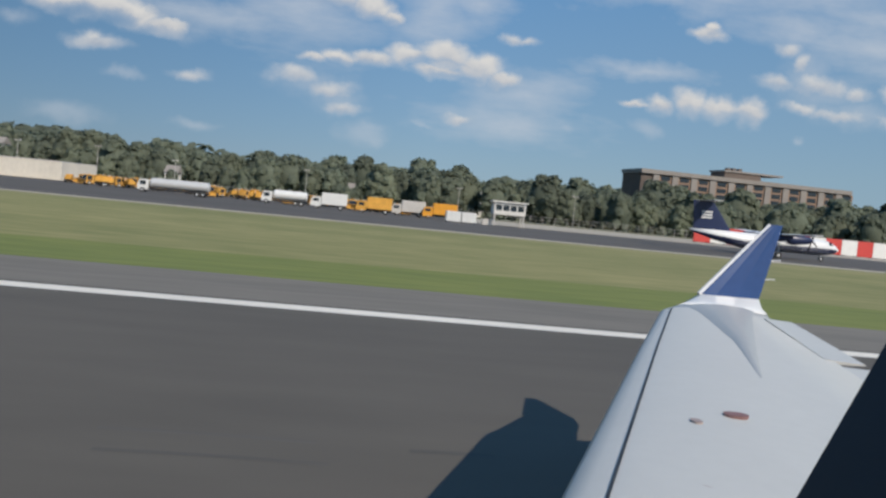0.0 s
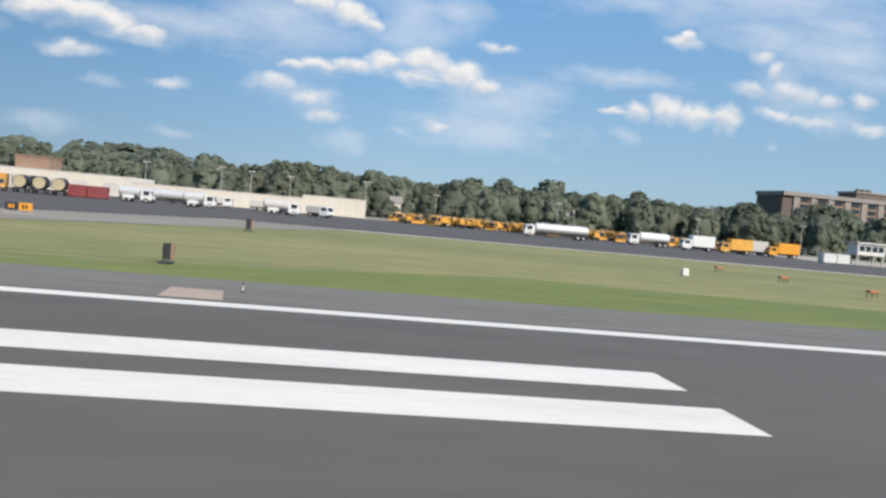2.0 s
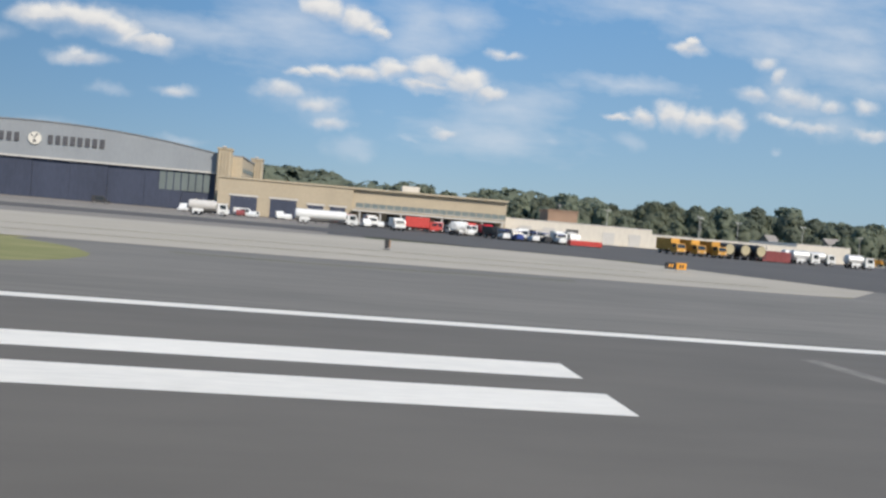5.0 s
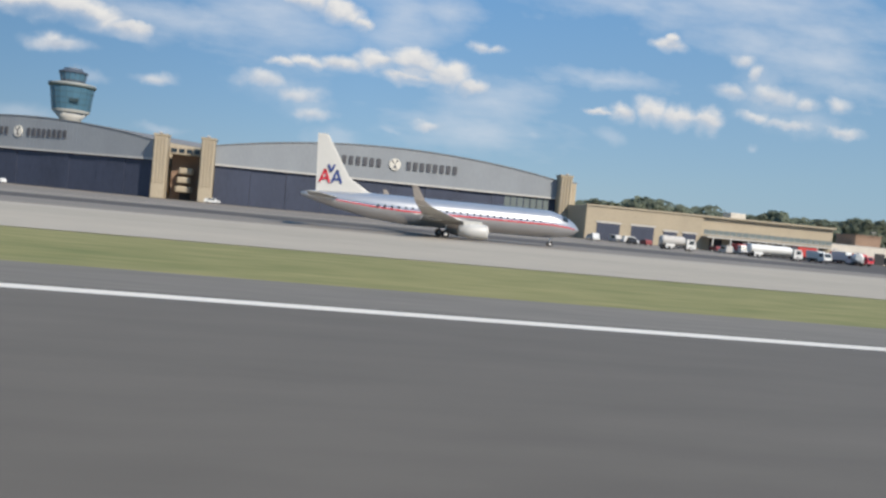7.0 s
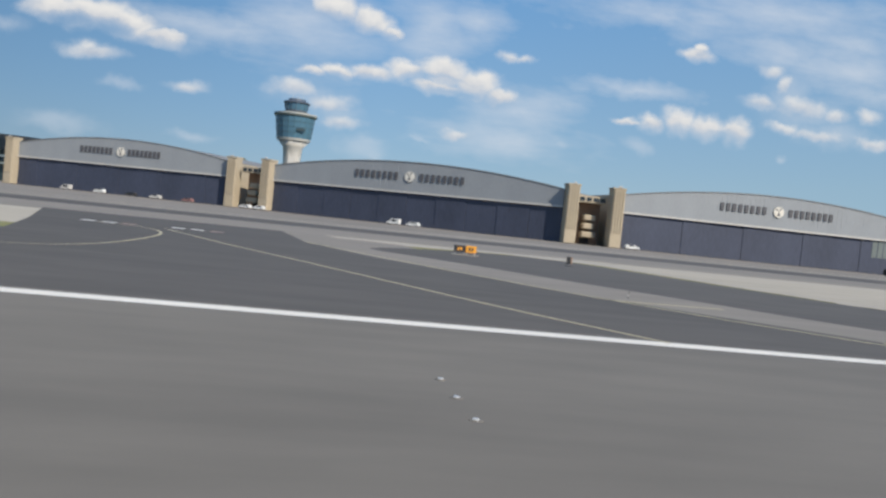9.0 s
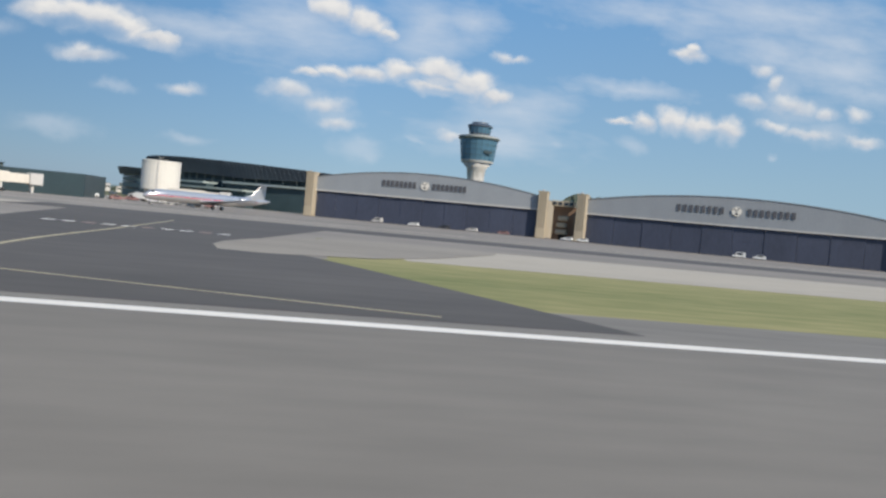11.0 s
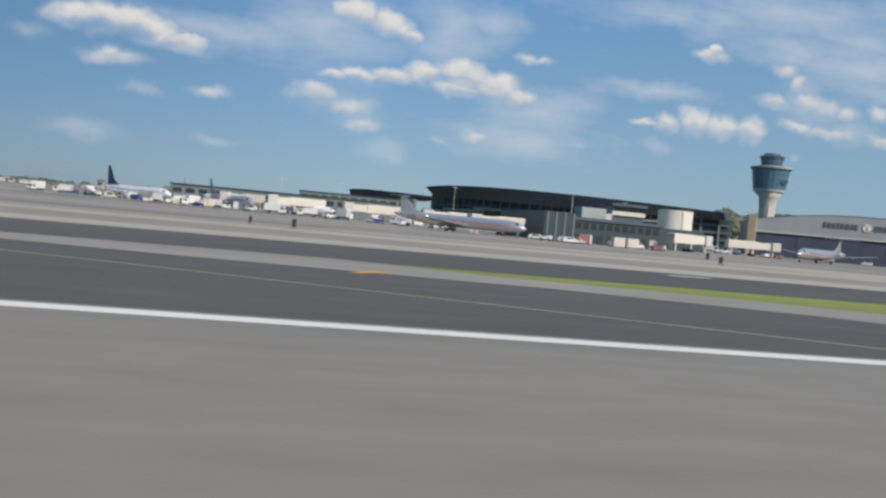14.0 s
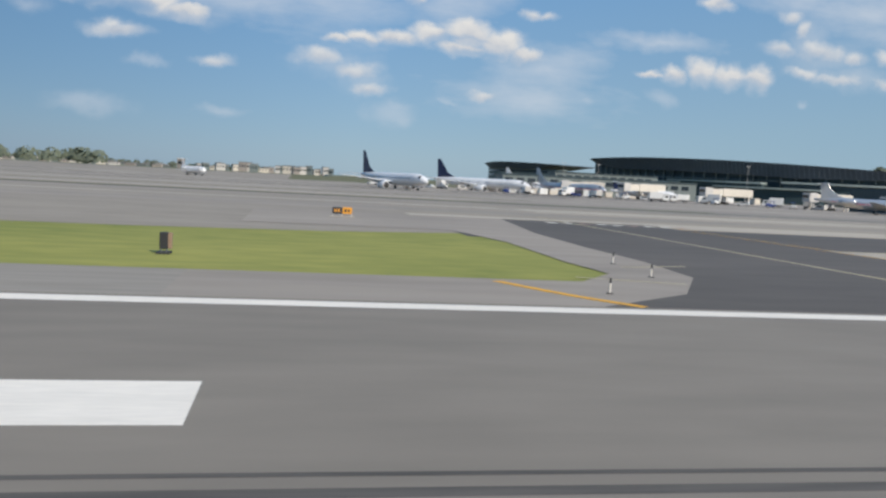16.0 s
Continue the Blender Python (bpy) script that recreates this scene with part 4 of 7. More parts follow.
part("wall", bx(-4.5, 4.5, -4, 6, 0, 8.7, bevel=0.05), M["tandark"], brickblk)
part("parapet", bx(-4.7, 4.7, -4.2, 6.2, 8.7, 9.1), M["tandark"], brickblk)

# ---- brick apartment block ----
brick = empty("brick_institution", frame_at(129, 395, 238, 407)[0], "long brown brick building with pale window bays", "building")
part("wall", bx(0, 114, 0, 22, 0, 28.2), M["brickdark"], brick)
part("cornice", bx(-0.6, 114.6, -1.4, 22.6, 28.2, 30.2), M["dimbay"], brick)
part("penthouse", bx(46, 66, 4, 18, 30.2, 33.4), M["brickdark"], brick)
part("penthouse_roof", bx(45.4, 78, 3.4, 18.6, 33.4, 34.2), M["dimbay"], brick)
for i in range(3):
    part("vent_stack", bx(48 + i * 3.2, 50 + i * 3.2, 6, 8, 34.2, 35.6), M["brickdark"], brick)
for i in range(11):
    x = 6 + i * 10
    part("bay", bx(x, x + 3.2, -0.9, 0, 2, 28.2), M["dimbay"], brick)
    part("brick_panel", bx(x + 3.2, x + 10, -0.25, 0, 2, 28.2), M["tandark"], brick)
    for j in range(8):
        part("window", bx(x + 4.2, x + 9.0, -0.35, -0.24, 3 + j * 3.2, 5.2 + j * 3.2), M["glass"], brick)

# ---- control tower ----
tower = empty("control_tower", pose(-488.4, 523, 0), "tall concrete control tower with a teal glass drum", "tower")


def disc_stack(rows, n=28):
    bm = bmesh.new()
    rings = [[bm.verts.new((r * math.cos(6.28319 * i / n), r * math.sin(6.28319 * i / n), z)) for i in range(n)] for z, r in rows]
    for A, B in zip(rings, rings[1:]):
        for i in range(n):
            bm.faces.new((A[i], A[(i + 1) % n], B[(i + 1) % n], B[i]))
    bm.faces.new(rings[0][::-1])
    bm.faces.new(rings[-1])
    bmesh.ops.recalc_face_normals(bm, faces=bm.faces[:])
    return bm


part("shaft", disc_stack(((0, 5.2), (30, 5.2), (38, 6.0), (41.8, 9.6))), M["concretewall"], tower, smooth=True)
part("collar", disc_stack(((41.8, 9.9), (43.2, 10.4))), M["concretewall"], tower)
part("glass_drum", disc_stack(((43.2, 10.3), (50, 11.2), (56.4, 12.0)), 20), M["tealglass"], tower, "faceted teal glass drum")
for i in range(20):
    a = 6.28319 * i / 20
    part("mullion", tb((10.36 * math.cos(a), 10.36 * math.sin(a), 43.2), (12.03 * math.cos(a), 12.03 * math.sin(a), 56.4), 0.07, n=5), M["green"], tower)
for z, r in ((46.3, 10.75), (49.6, 11.2), (52.9, 11.62)):
    part("floor_band", disc_stack(((z, r), (z + 0.22, r + 0.02))), M["green"], tower)
part("gallery", disc_stack(((56.4, 12.6), (57.2, 13.2), (57.8, 13.0), (59.4, 8.0))), M["darkband"], tower)
part("gallery_rail", disc_stack(((57.8, 13.05), (58.3, 13.1))), M["concretewall"], tower)
part("louvre", bx(1.5, 6.5, -11.4, -10.3, 47.6, 49.2), M["green"], tower)
part("cab_base", disc_stack(((58.4, 6.3), (60.6, 6.6)), 16), M["slate"], tower)
part("cab_glass", disc_stack(((60.6, 6.6), (64.6, 7.4)), 16), M["tealglass"], tower, "dark glass lookout cab")
part("cab_roof", disc_stack(((64.6, 8.0), (65.4, 8.1), (66.6, 5.4), (67.4, 5.2)), 16), M["slate"], tower)
for i in range(16):
    a = 6.28319 * i / 16
    part("cab_mullion", tb((6.65 * math.cos(a), 6.65 * math.sin(a), 60.6), (7.45 * math.cos(a), 7.45 * math.sin(a), 64.6), 0.16, n=5), M["slate"], tower)
for x in (-2.4, 0.6, 2.8):
    part("antenna", tb((x, 0, 67.4), (x, 0, 70.0), 0.09, 0.04, n=6), M["concretewall"], tower)
part("stair_slot", bx(-2.2, 2.2, -5.35, -5.0, 0, 39), M["concretewall"], tower)

# ---- terminal ----
rot = empty("terminal_rotunda", pose(0, 0, 0), "wide dark curved terminal roof over glass storeys", "terminal")


def curve_at(a, b, bulge, u, out=0.0):
    """A place on a bowed front from a to b that swells toward the runway; out: metres in front of it."""
    a, b = Vector(a), Vector(b)
    d = (b - a).normalized()
    n = Vector((d.y, -d.x))
    p = a + (b - a) * u + n * (bulge * 4 * u * (1 - u) + out)
    return p.x, p.y


def bowed(a, b, bulge, top, low, out_top=0.0, out_low=0.0, deep=3.0, u0=0.0, u1=1.0, n=40):
    """Wall or slab along a bowed front; top and low give its heights along the way."""
    bm = bmesh.new()
    rows = [[], [], [], []]
    for i in range(n + 1):
        u = u0 + (u1 - u0) * i / n
        for row, z, o in zip(rows, (top(u), low(u), low(u), top(u)), (out_top, out_low, out_low - deep, out_top - deep)):
            row.append(bm.verts.new((*curve_at(a, b, bulge, u, o), z)))
    for i in range(n):
        for A, B in zip(rows, rows[1:] + rows[:1]):
            bm.faces.new((A[i], A[i + 1], B[i + 1], B[i]))
    for i in (0, n):
        bm.faces.new([row[i] for row in rows])
    bmesh.ops.recalc_face_normals(bm, faces=bm.faces[:])
    return bm


FRONT = ((-702.5, 644.0), (-564.0, 437.0), 42.0)


def roof_top(u):
    return 26.9 + 9.2 * u * (1 - u) - 5.7 * u


def roof_low(u):
    return roof_top(u) - 0.6 - 8.0 * min(1.0, u / 0.16) ** 0.6 * min(1.0, 0.45 + (1 - u) / 0.5)


part("roof_fascia", bowed(*FRONT, roof_top, roof_low, 3.0, 0.0), M["darkroof"], rot, "broad dark ribbed roof fascia")
part("roof_deck", bowed(*FRONT, lambda u: roof_top(u) - 0.1, lambda u: roof_top(u) - 0.7, 2.0, 2.0, 45.0), M["darkroof"], rot)
bm = bmesh.new()
for i in range(90):
    u = 0.02 + 0.96 * i / 89
    tube(bm, (*curve_at(*FRONT, u, 3.08), roof_top(u) - 0.2), (*curve_at(*FRONT, u, 0.08), roof_low(u) + 0.2), 0.16, n=4)
tagged(part("fascia_rib", bm, M["slate"], rot), kind="stuff")
part("glass_front", bowed(*FRONT, lambda u: roof_low(u) + 0.5, lambda u: 0.0, -5.0, -5.0), M["green"], rot)
for z in (5.2, 9.4, 13.6):
    part("floor_edge", bowed(*FRONT, lambda u: min(z + 0.8, roof_low(u)), lambda u: min(z, roof_low(u) - 0.1), -3.6, -3.6), M["darkband"], rot)
for i in range(30):
    u = (i + 0.5) / 30
    x, y = curve_at(*FRONT, u, -3.9)
    part("pier", bx(-0.5, 0.5, -0.5, 0.5, 0, roof_low(u)), M["darkband"], rot).location = (x, y, 0)
for u0, u1, z, o in ((0.40, 0.66, 11.6, 10.0), (0.55, 0.80, 8.6, 16.0), (0.24, 0.44, 10.2, 9.0), (0.70, 0.93, 12.6, 6.0), (0.05, 0.2, 9.0, 8.0)):
    part("canopy_slab", bowed(*FRONT, lambda u: z + 1.0, lambda u: z, o, o, 9.0, u0, u1, 10), M["palegreen"], rot, "pale green canopy slab")
    part("canopy_wall", bowed(*FRONT, lambda u: z, lambda u: 0.0, o - 2.0, o - 2.0, 5.0, u0, u1, 10), M["green"], rot)

conc = empty("concourse", pose(0, 0, 0), "dark green terminal concourse with white rooftop boxes", "terminal")
part("west_hall", bx(-730, -721, 231, 285, 0, 8.4), M["green"], conc)
part("middle_hall", bx(-721, -693.5, 233, 288, 0, 7.3), M["green"], conc)
part("middle_cornice", bx(-721, -693.2, 232.6, 233, 6.6, 7.5), M["slate"], conc)
part("east_hall", bx(-693.5, -662, 268, 296, 0, 7.0), M["green"], conc)
part("rooftop_box", bx(-717.5, -710, 236, 243, 7.3, 10.6, bevel=0.1), M["palegreen"], conc, "pale green rooftop box")
part("rooftop_stack", bx(-708.5, -706.5, 240, 242, 7.3, 9.4), M["concretewall"], conc)
part("lookout", bx(-700, -690, 256, 266, 7.0, 9.6), M["slate"], conc)
part("lookout_band", bx(-700.6, -689.4, 255.4, 266.6, 9.6, 10.9), M["plaster"], conc, "white lookout band")
part("lookout_glass", bx(-699.6, -690.4, 256.4, 265.6, 10.9, 12.6), M["glass"], conc)
part("lookout_roof", bx(-701, -689, 255, 267, 12.6, 13.4), M["slate"], conc)
for i in range(4):
    part("pilaster", bx(-729.4 + i * 2.6, -728.9 + i * 2.6, 230.8, 231, 0, 8.2), M["darkband"], conc)
for i in range(11):
    part("window", bx(-720 + i * 2.4, -718.4 + i * 2.4, 232.9, 233.02, 4.2, 6.0), M["glass"], conc)
for i in range(8):
    part("dock_door", bx(-720 + i * 3.3, -718 + i * 3.3, 232.85, 233.02, 0.05, 2.6), M["plaster" if i % 3 == 1 else "black"], conc)
part("mast", tb((-716, 250, 7.3), (-716, 250, 17), 0.14, 0.07, n=6), M["concretewall"], conc)
drum = empty("water_tank", pose(-648.4, 321, 0), "round white rendered storage drum", "tank")
part("skirt", disc_stack(((0, 5.4), (4.6, 5.4))), M["concretewall"], drum, "shaded concrete foot")
part("drum", disc_stack(((4.6, 6.9), (14.9, 6.9), (15.3, 6.7)), 32), M["drumwhite"], drum, smooth=False)
part("rim", disc_stack(((14.6, 7.0), (15.1, 7.05))), M["drumwhite"], drum)
part("ladder", bx(-0.3, 0.3, -7.15, -6.9, 4.6, 15.2), M["concretewall"], drum)


def jet_bridge(x, y, ang, length, z0=4.0, label="white passenger boarding bridge on steel legs"):
    j = empty("jet_bridge", pose(x, y, 0, 0, 0, ang), label, "jet bridge", "boarding bridges")
    part("tunnel", bx(0, length, -1.5, 1.5, z0, z0 + 2.9, bevel=0.1), M["plaster"], j)
    part("inner_tunnel", bx(length, length + 5, -1.3, 1.3, z0 + 0.1, z0 + 2.7, bevel=0.1), M["plaster"], j)
    part("cab", bx(length + 5, length + 8.5, -2, 2, z0 - 0.2, z0 + 3.1, bevel=0.2), M["concretewall"], j)
    part("cab_window", bx(length + 8.45, length + 8.56, -1.6, 1.6, z0 + 1.2, z0 + 2.4), M["glass"], j)
    part("roof_seam", bx(0.2, length - 0.2, -0.5, 0.5, z0 + 2.9, z0 + 3.02), M["concretewall"], j)
    for u in (1.5, length - 2, length + 6):
        part("leg", bx(u - 0.3, u + 0.3, -1.2, -0.7, 0, z0), M["concretewall"], j)
        part("leg", bx(u - 0.3, u + 0.3, 0.7, 1.2, 0, z0), M["concretewall"], j)
    part("wheel_bogie", bx(length - 2.9, length - 1.1, -1.6, 1.6, 0.0, 0.9, bevel=0.1), M["rubber"], j)
    return j


for x, y, a, l, z in ((-687, 240.5, 31, 12, 2.5), (-641, 291, -4, 12, 2.6), (-664, 300, 178, 10, 3.4), (-733, 243, 190, 9, 2.6), (-762, 300, -170, 14, 3.0), (-790, 318, -160, 14, 3.2), (-812, 326, 165, 9, 3.0), (-742, 268, 185, 10, 2.8)):
    jet_bridge(x, y, a, l, z)
for x0, x1, y, h in ((-850, -762, 345, 7.5), (-800, -742, 430, 11.0)):
    p = empty("pier_building", pose(0, 0, 0), "low pale terminal pier with window band", "terminal", "terminal piers")
    part("wall", bx(x0, x1, y, y + 14, 0, h, bevel=0.1), M["darkband"], p)
    part("roof_edge", bx(x0 - 0.4, x1 + 0.4, y - 0.4, y + 14.4, h, h + 0.5), M["green"], p)
    for i in range(int((x1 - x0) / 5)):
        part("window", bx(x0 + 1 + i * 5, x0 + 4.4 + i * 5, y - 0.1, y + 0.02, h - 3, h - 1.2), M["glass"], p)
dome2 = empty("round_terminal", pose(0, 0, 0), "distant low bowed terminal wing with dark roof", "terminal")
WING = ((-752.0, 806.0), (-708.0, 703.0), 18.0)
part("roof", bowed(*WING, lambda u: 22.0 + 6 * u * (1 - u), lambda u: 17.5 + 4 * (1 - min(1.0, u / 0.2, (1 - u) / 0.2)), 2.0, 0.0, 40.0), M["darkroof"], dome2, "dark bowed roof")
part("wall", bowed(*WING, lambda u: 18.0, lambda u: 0.0, -3.0, -3.0), M["darkband"], dome2)
for z in (5.0, 10.5, 14.6):
    part("window_band", bowed(*WING, lambda u: z + 2.0, lambda u: z, -2.8, -2.8, 1.0), M["glass"], dome2)

# ---- aircraft ----


def wheel(bm_parent, x, y, r, w, name="wheel"):
    bm = tb((x, y - w / 2, r), (x, y + w / 2, r), r, n=14)
    t = part(name, bm, M["rubber"], bm_parent)
    part("rim", tb((x, y - w / 2 - 0.01, r), (x, y + w / 2 + 0.01, r), r * 0.5, n=10), M["steel"], t)
    return t


def emblem_strokes(fin, bars, y, paint):
    """Plain painted strokes, slightly proud of the fin."""
    bm = bmesh.new()
    for xa, za, xb, zb in bars:
        n = Vector((-(zb - za), 0, xb - xa)).normalized() * 0.13
        A, B = Vector((xa, y, za)), Vector((xb, y, zb))
        bm.faces.new([bm.verts.new(p) for p in (A - n, A + n, B + n, B - n)])
    bm.normal_update()
    bmesh.ops.solidify(bm, geom=bm.faces[:], thickness=0.03)
    part("tail_emblem", bm, paint, fin)


def jet(name, m, label, L, R, cz, skin, finmat, engines, span, fin_h, group="", stripes=None, under=None, winglet=None, emblem=None, gear=(0.12, 0.55), wingskin=None, finchord=1.0):
    """Jet with its nose at +x and the origin on the ground below the middle."""
    j = empty(name, m, label, "aeroplane", group)
    h = L / 2
    secs = [(h, 0, cz - 0.25 * R, 0.03, 0.03), (h - 0.02 * L, 0, cz - 0.2 * R, 0.42 * R, 0.42 * R), (h - 0.055 * L, 0, cz - 0.1 * R, 0.74 * R, 0.74 * R), (h - 0.11 * L, 0, cz, R * 0.97, R * 0.97), (h - 0.15 * L, 0, cz, R, R),
            (-h + 0.36 * L, 0, cz, R, R), (-h + 0.24 * L, 0, cz + 0.12 * R, 0.87 * R, 0.88 * R), (-h + 0.12 * L, 0, cz + 0.32 * R, 0.56 * R, 0.6 * R), (-h + 0.03 * L, 0, cz + 0.5 * R, 0.24 * R, 0.3 * R), (-h, 0, cz + 0.55 * R, 0.08 * R, 0.1 * R)]
    body = part("fuselage", loft(bmesh.new(), secs, n=28), skin, j, smooth=True)
    for a, b, key in stripes or ():
        for s in (0, 1):
            a0, a1 = (math.radians(a), math.radians(b)) if s == 0 else (math.pi - math.radians(b), math.pi - math.radians(a))
            part("stripe", loft(bmesh.new(), secs[1:-2], a0, a1, 4, 1.0, 0.012), M[key], body, smooth=True)
    if under:
        part("belly", loft(bmesh.new(), secs[1:-2], math.radians(190), math.radians(350), 12, 1.0, 0.008), under, body, smooth=True)
    for s in (0, 1):
        a0, a1 = (radians(28), radians(62)) if s == 0 else (radians(118), radians(152))
        part("cockpit_window", loft(bmesh.new(), [(h - 0.052 * L, 0, cz - 0.1 * R, 0.73 * R, 0.73 * R), (h - 0.072 * L, 0, cz - 0.06 * R, 0.84 * R, 0.84 * R)], a0, a1, 6, 1.0, 0.03), M["glass"], body)
    for s in (-1, 1):
        bm = bmesh.new()
        for i in range(int(L * 0.62 / 0.95)):
            x = h - 0.16 * L - i * 0.95
            zz = cz + 0.18 * R
            yy = s * math.sqrt(R * R - (zz - cz) ** 2)
            box(bm, x - 0.13, x + 0.13, yy - 0.02, yy + 0.02, zz - 0.17, zz + 0.17)
        tagged(part("cabin_window", bm, M["glass"], body), kind="stuff")
    wz = cz - 0.55 * R
    rc, tc = L * 0.19, L * 0.045
    hs = span / 2
    for s in (-1, 1):
        x0 = 0.02 * L + rc * 0.45
        w = part("wing", aerofoil(bmesh.new(), [((x0, s * R * 0.6, wz), rc, rc * 0.11, (0, 0, 1)), ((x0 - hs * 0.2, s * hs * 0.36, wz + hs * 0.035), rc * 0.6, rc * 0.065, (0, 0, 1)), ((x0 - hs * 0.5, s * hs, wz + hs * 0.105), tc, tc * 0.1, (0, 0, 1))]), wingskin or skin, j, smooth=False)
        if winglet:
            tip = (x0 - hs * 0.5, s * hs, wz + hs * 0.105)
            part("winglet", aerofoil(bmesh.new(), [(tip, tc, tc * 0.09, (0, -s * 0.7, 0.7)), ((tip[0] - 0.9, s * (hs + 0.28), tip[2] + 0.6), tc * 0.75, tc * 0.07, (0, -s, 0)), ((tip[0] - 2.0, s * (hs + 0.5), tip[2] + 2.3), tc * 0.35, tc * 0.04, (0, -s, 0))]), winglet, w)
        for k in (0.3, 0.55):
            part("flap_fairing", loft(bmesh.new(), [(x0 - hs * k * 0.55 - rc * 0.25, s * hs * k, wz + hs * k * 0.1 - 0.1, 0.05, 0.05), (x0 - hs * k * 0.55 - rc * 0.4, s * hs * k, wz + hs * k * 0.1 - 0.2, 0.18, 0.22), (x0 - hs * k * 0.55 - rc * 0.62, s * hs * k, wz + hs * k * 0.1 - 0.12, 0.05, 0.06)], n=8), wingskin or skin, w)
        if engines == "wing":
            er = L * 0.026
            ex, ey, ez = x0 + L * 0.028, s * hs * 0.29, wz - er * 0.85
            e = part("engine", loft(bmesh.new(), [(ex, ey, ez, er * 0.88, er * 0.88), (ex - L * 0.012, ey, ez, er, er), (ex - L * 0.055, ey, ez, er * 0.98, er * 0.98), (ex - L * 0.10, ey, ez, er * 0.62, er * 0.62)], n=18), wingskin or skin, j, smooth=True)
            part("intake", tb((ex + 0.005, ey, ez), (ex + 0.02, ey, ez), er * 0.78, n=18), M["black"], e)
            part("engine_pylon", bx(ex - L * 0.085, ex - L * 0.02, ey - 0.12, ey + 0.12, ez + er * 0.6, wz + hs * 0.03), wingskin or skin, e)
        else:
            er = L * 0.021
            ex, ey, ez = -h + 0.30 * L, s * (R + er * 1.15), cz + 0.3 * R
            e = part("engine", loft(bmesh.new(), [(ex, ey, ez, er * 0.85, er * 0.85), (ex - L * 0.02, ey, ez, er, er), (ex - L * 0.08, ey, ez, er * 0.95, er * 0.95), (ex - L * 0.13, ey, ez, er * 0.6, er * 0.6)], n=16), skin, j, smooth=True)
            part("engine_pylon", bx(ex - L * 0.09, ex - L * 0.03, min(s * R * 0.7, ey), max(s * R * 0.7, ey), ez - 0.12, ez + 0.12), skin, e)
    fb = cz + R * 0.75
    fx = -h + 0.195 * L * finchord
    fin_pts = [((fx, 0, fb), 0.145 * L * finchord, 0.35, (0, 1, 0)), ((fx - 0.118 * L * finchord, 0, fin_h), 0.036 * L, 0.16, (0, 1, 0))]
    fin = part("tail_fin", aerofoil(bmesh.new(), fin_pts), finmat, j, smooth=False)
    part("fin_fillet", aerofoil(bmesh.new(), [((fx + 0.095 * L, 0, fb - 0.1 * R), 0.235 * L, 0.3, (0, 1, 0)), ((fx + 0.03 * L, 0, fb + 0.09 * (fin_h - fb)), 0.16 * L, 0.3, (0, 1, 0)), ((fx - 0.028 * L, 0, fb + 0.27 * (fin_h - fb)), 0.1 * L, 0.3, (0, 1, 0))]), finmat, j)
    for s in (-1, 1):
        if engines == "tail":
            tp = [((fx - 0.085 * L * finchord, s * 0.1, fin_h), 0.085 * L, 0.3, (0, 0, 1)), ((fx - 0.085 * L * finchord - 0.05 * L, s * span * 0.18, fin_h - 0.1), 0.04 * L, 0.12, (0, 0, 1))]
        else:
            tp = [((-h + 0.13 * L, s * R * 0.35, cz + 0.45 * R), 0.1 * L, 0.3, (0, 0, 1)), ((-h + 0.13 * L - 0.075 * L, s * span * 0.2, cz + 0.7 * R), 0.04 * L, 0.12, (0, 0, 1))]
        part("tailplane", aerofoil(bmesh.new(), tp), wingskin or skin, j)
    if emblem:
        for s in (-1, 1):
            zz = fb + (fin_h - fb) * 0.17
            for dx, key in ((0.026, "stripered"), (0.067, "stripeblue")):
                xx = fx - 0.145 * L * finchord + dx * L
                bars = [(xx + lean * 0.66, zz, xx, zz + 1.8) for lean in (-1, 1)] + [(xx - 0.4, zz + 0.55, xx + 0.4, zz + 0.55)]
                emblem_strokes(fin, bars, s * 0.21, M[key])
            mid = fx - 0.145 * L * finchord + 0.0465 * L
            emblem_strokes(fin, [(mid, zz + 1.5, mid - 0.45, zz + 2.5), (mid, zz + 1.5, mid + 0.4, zz + 2.5)], s * 0.21, M["stripeblue"])
    gx, mx = h - gear[0] * L, h - gear[1] * L
    for x, ys, r, nm in ((gx, (0,), 0.34, "nose_gear"), (mx, (-R * 1.45, R * 1.45), 0.52, "main_gear")):
        for y in ys:
            g = part(nm, tb((x, y, r), (x, y * 0.96, cz - R * 0.7), 0.11, n=8), M["steel"], j)
            wheel(g, x, y - 0.2, r, 0.26)
            wheel(g, x, y + 0.2, r, 0.26)
    return j


AA = [(4, 6.5, "stripeblue"), (1.5, 4, "planewhite"), (-5, 1.5, "stripered")]
# The winglet's shade is put into its colour, the dim bay grey.
jet("silver_airliner", pose(-332.2, 112.5, 0, 0, 0, 0), "polished silver twin-jet airliner with red and blue stripes", 39.5, 1.95, 3.15, M["silver"], M["planegrey"], "wing", 34.3, 12.5, "silver airliners", AA, winglet=M["dimbay"], emblem=True, gear=(0.105, 0.5), wingskin=M["planegrey"])
jet("silver_airliner", pose(-754.5, 234.0, 0, 0, 0, -33), "slim silver airliner with rear engines and T-tail", 41.0, 1.7, 2.9, M["silver"], M["silver"], "tail", 32.8, 9.0, "silver airliners", AA, gear=(0.06, 0.56))
jet("silver_airliner", pose(-624, 258, 0, 0, 0, -143), "slim silver airliner parked by the hangar", 43.0, 1.7, 2.9, M["silver"], M["silver"], "tail", 32.8, 9.0, "silver airliners", AA, gear=(0.06, 0.56))
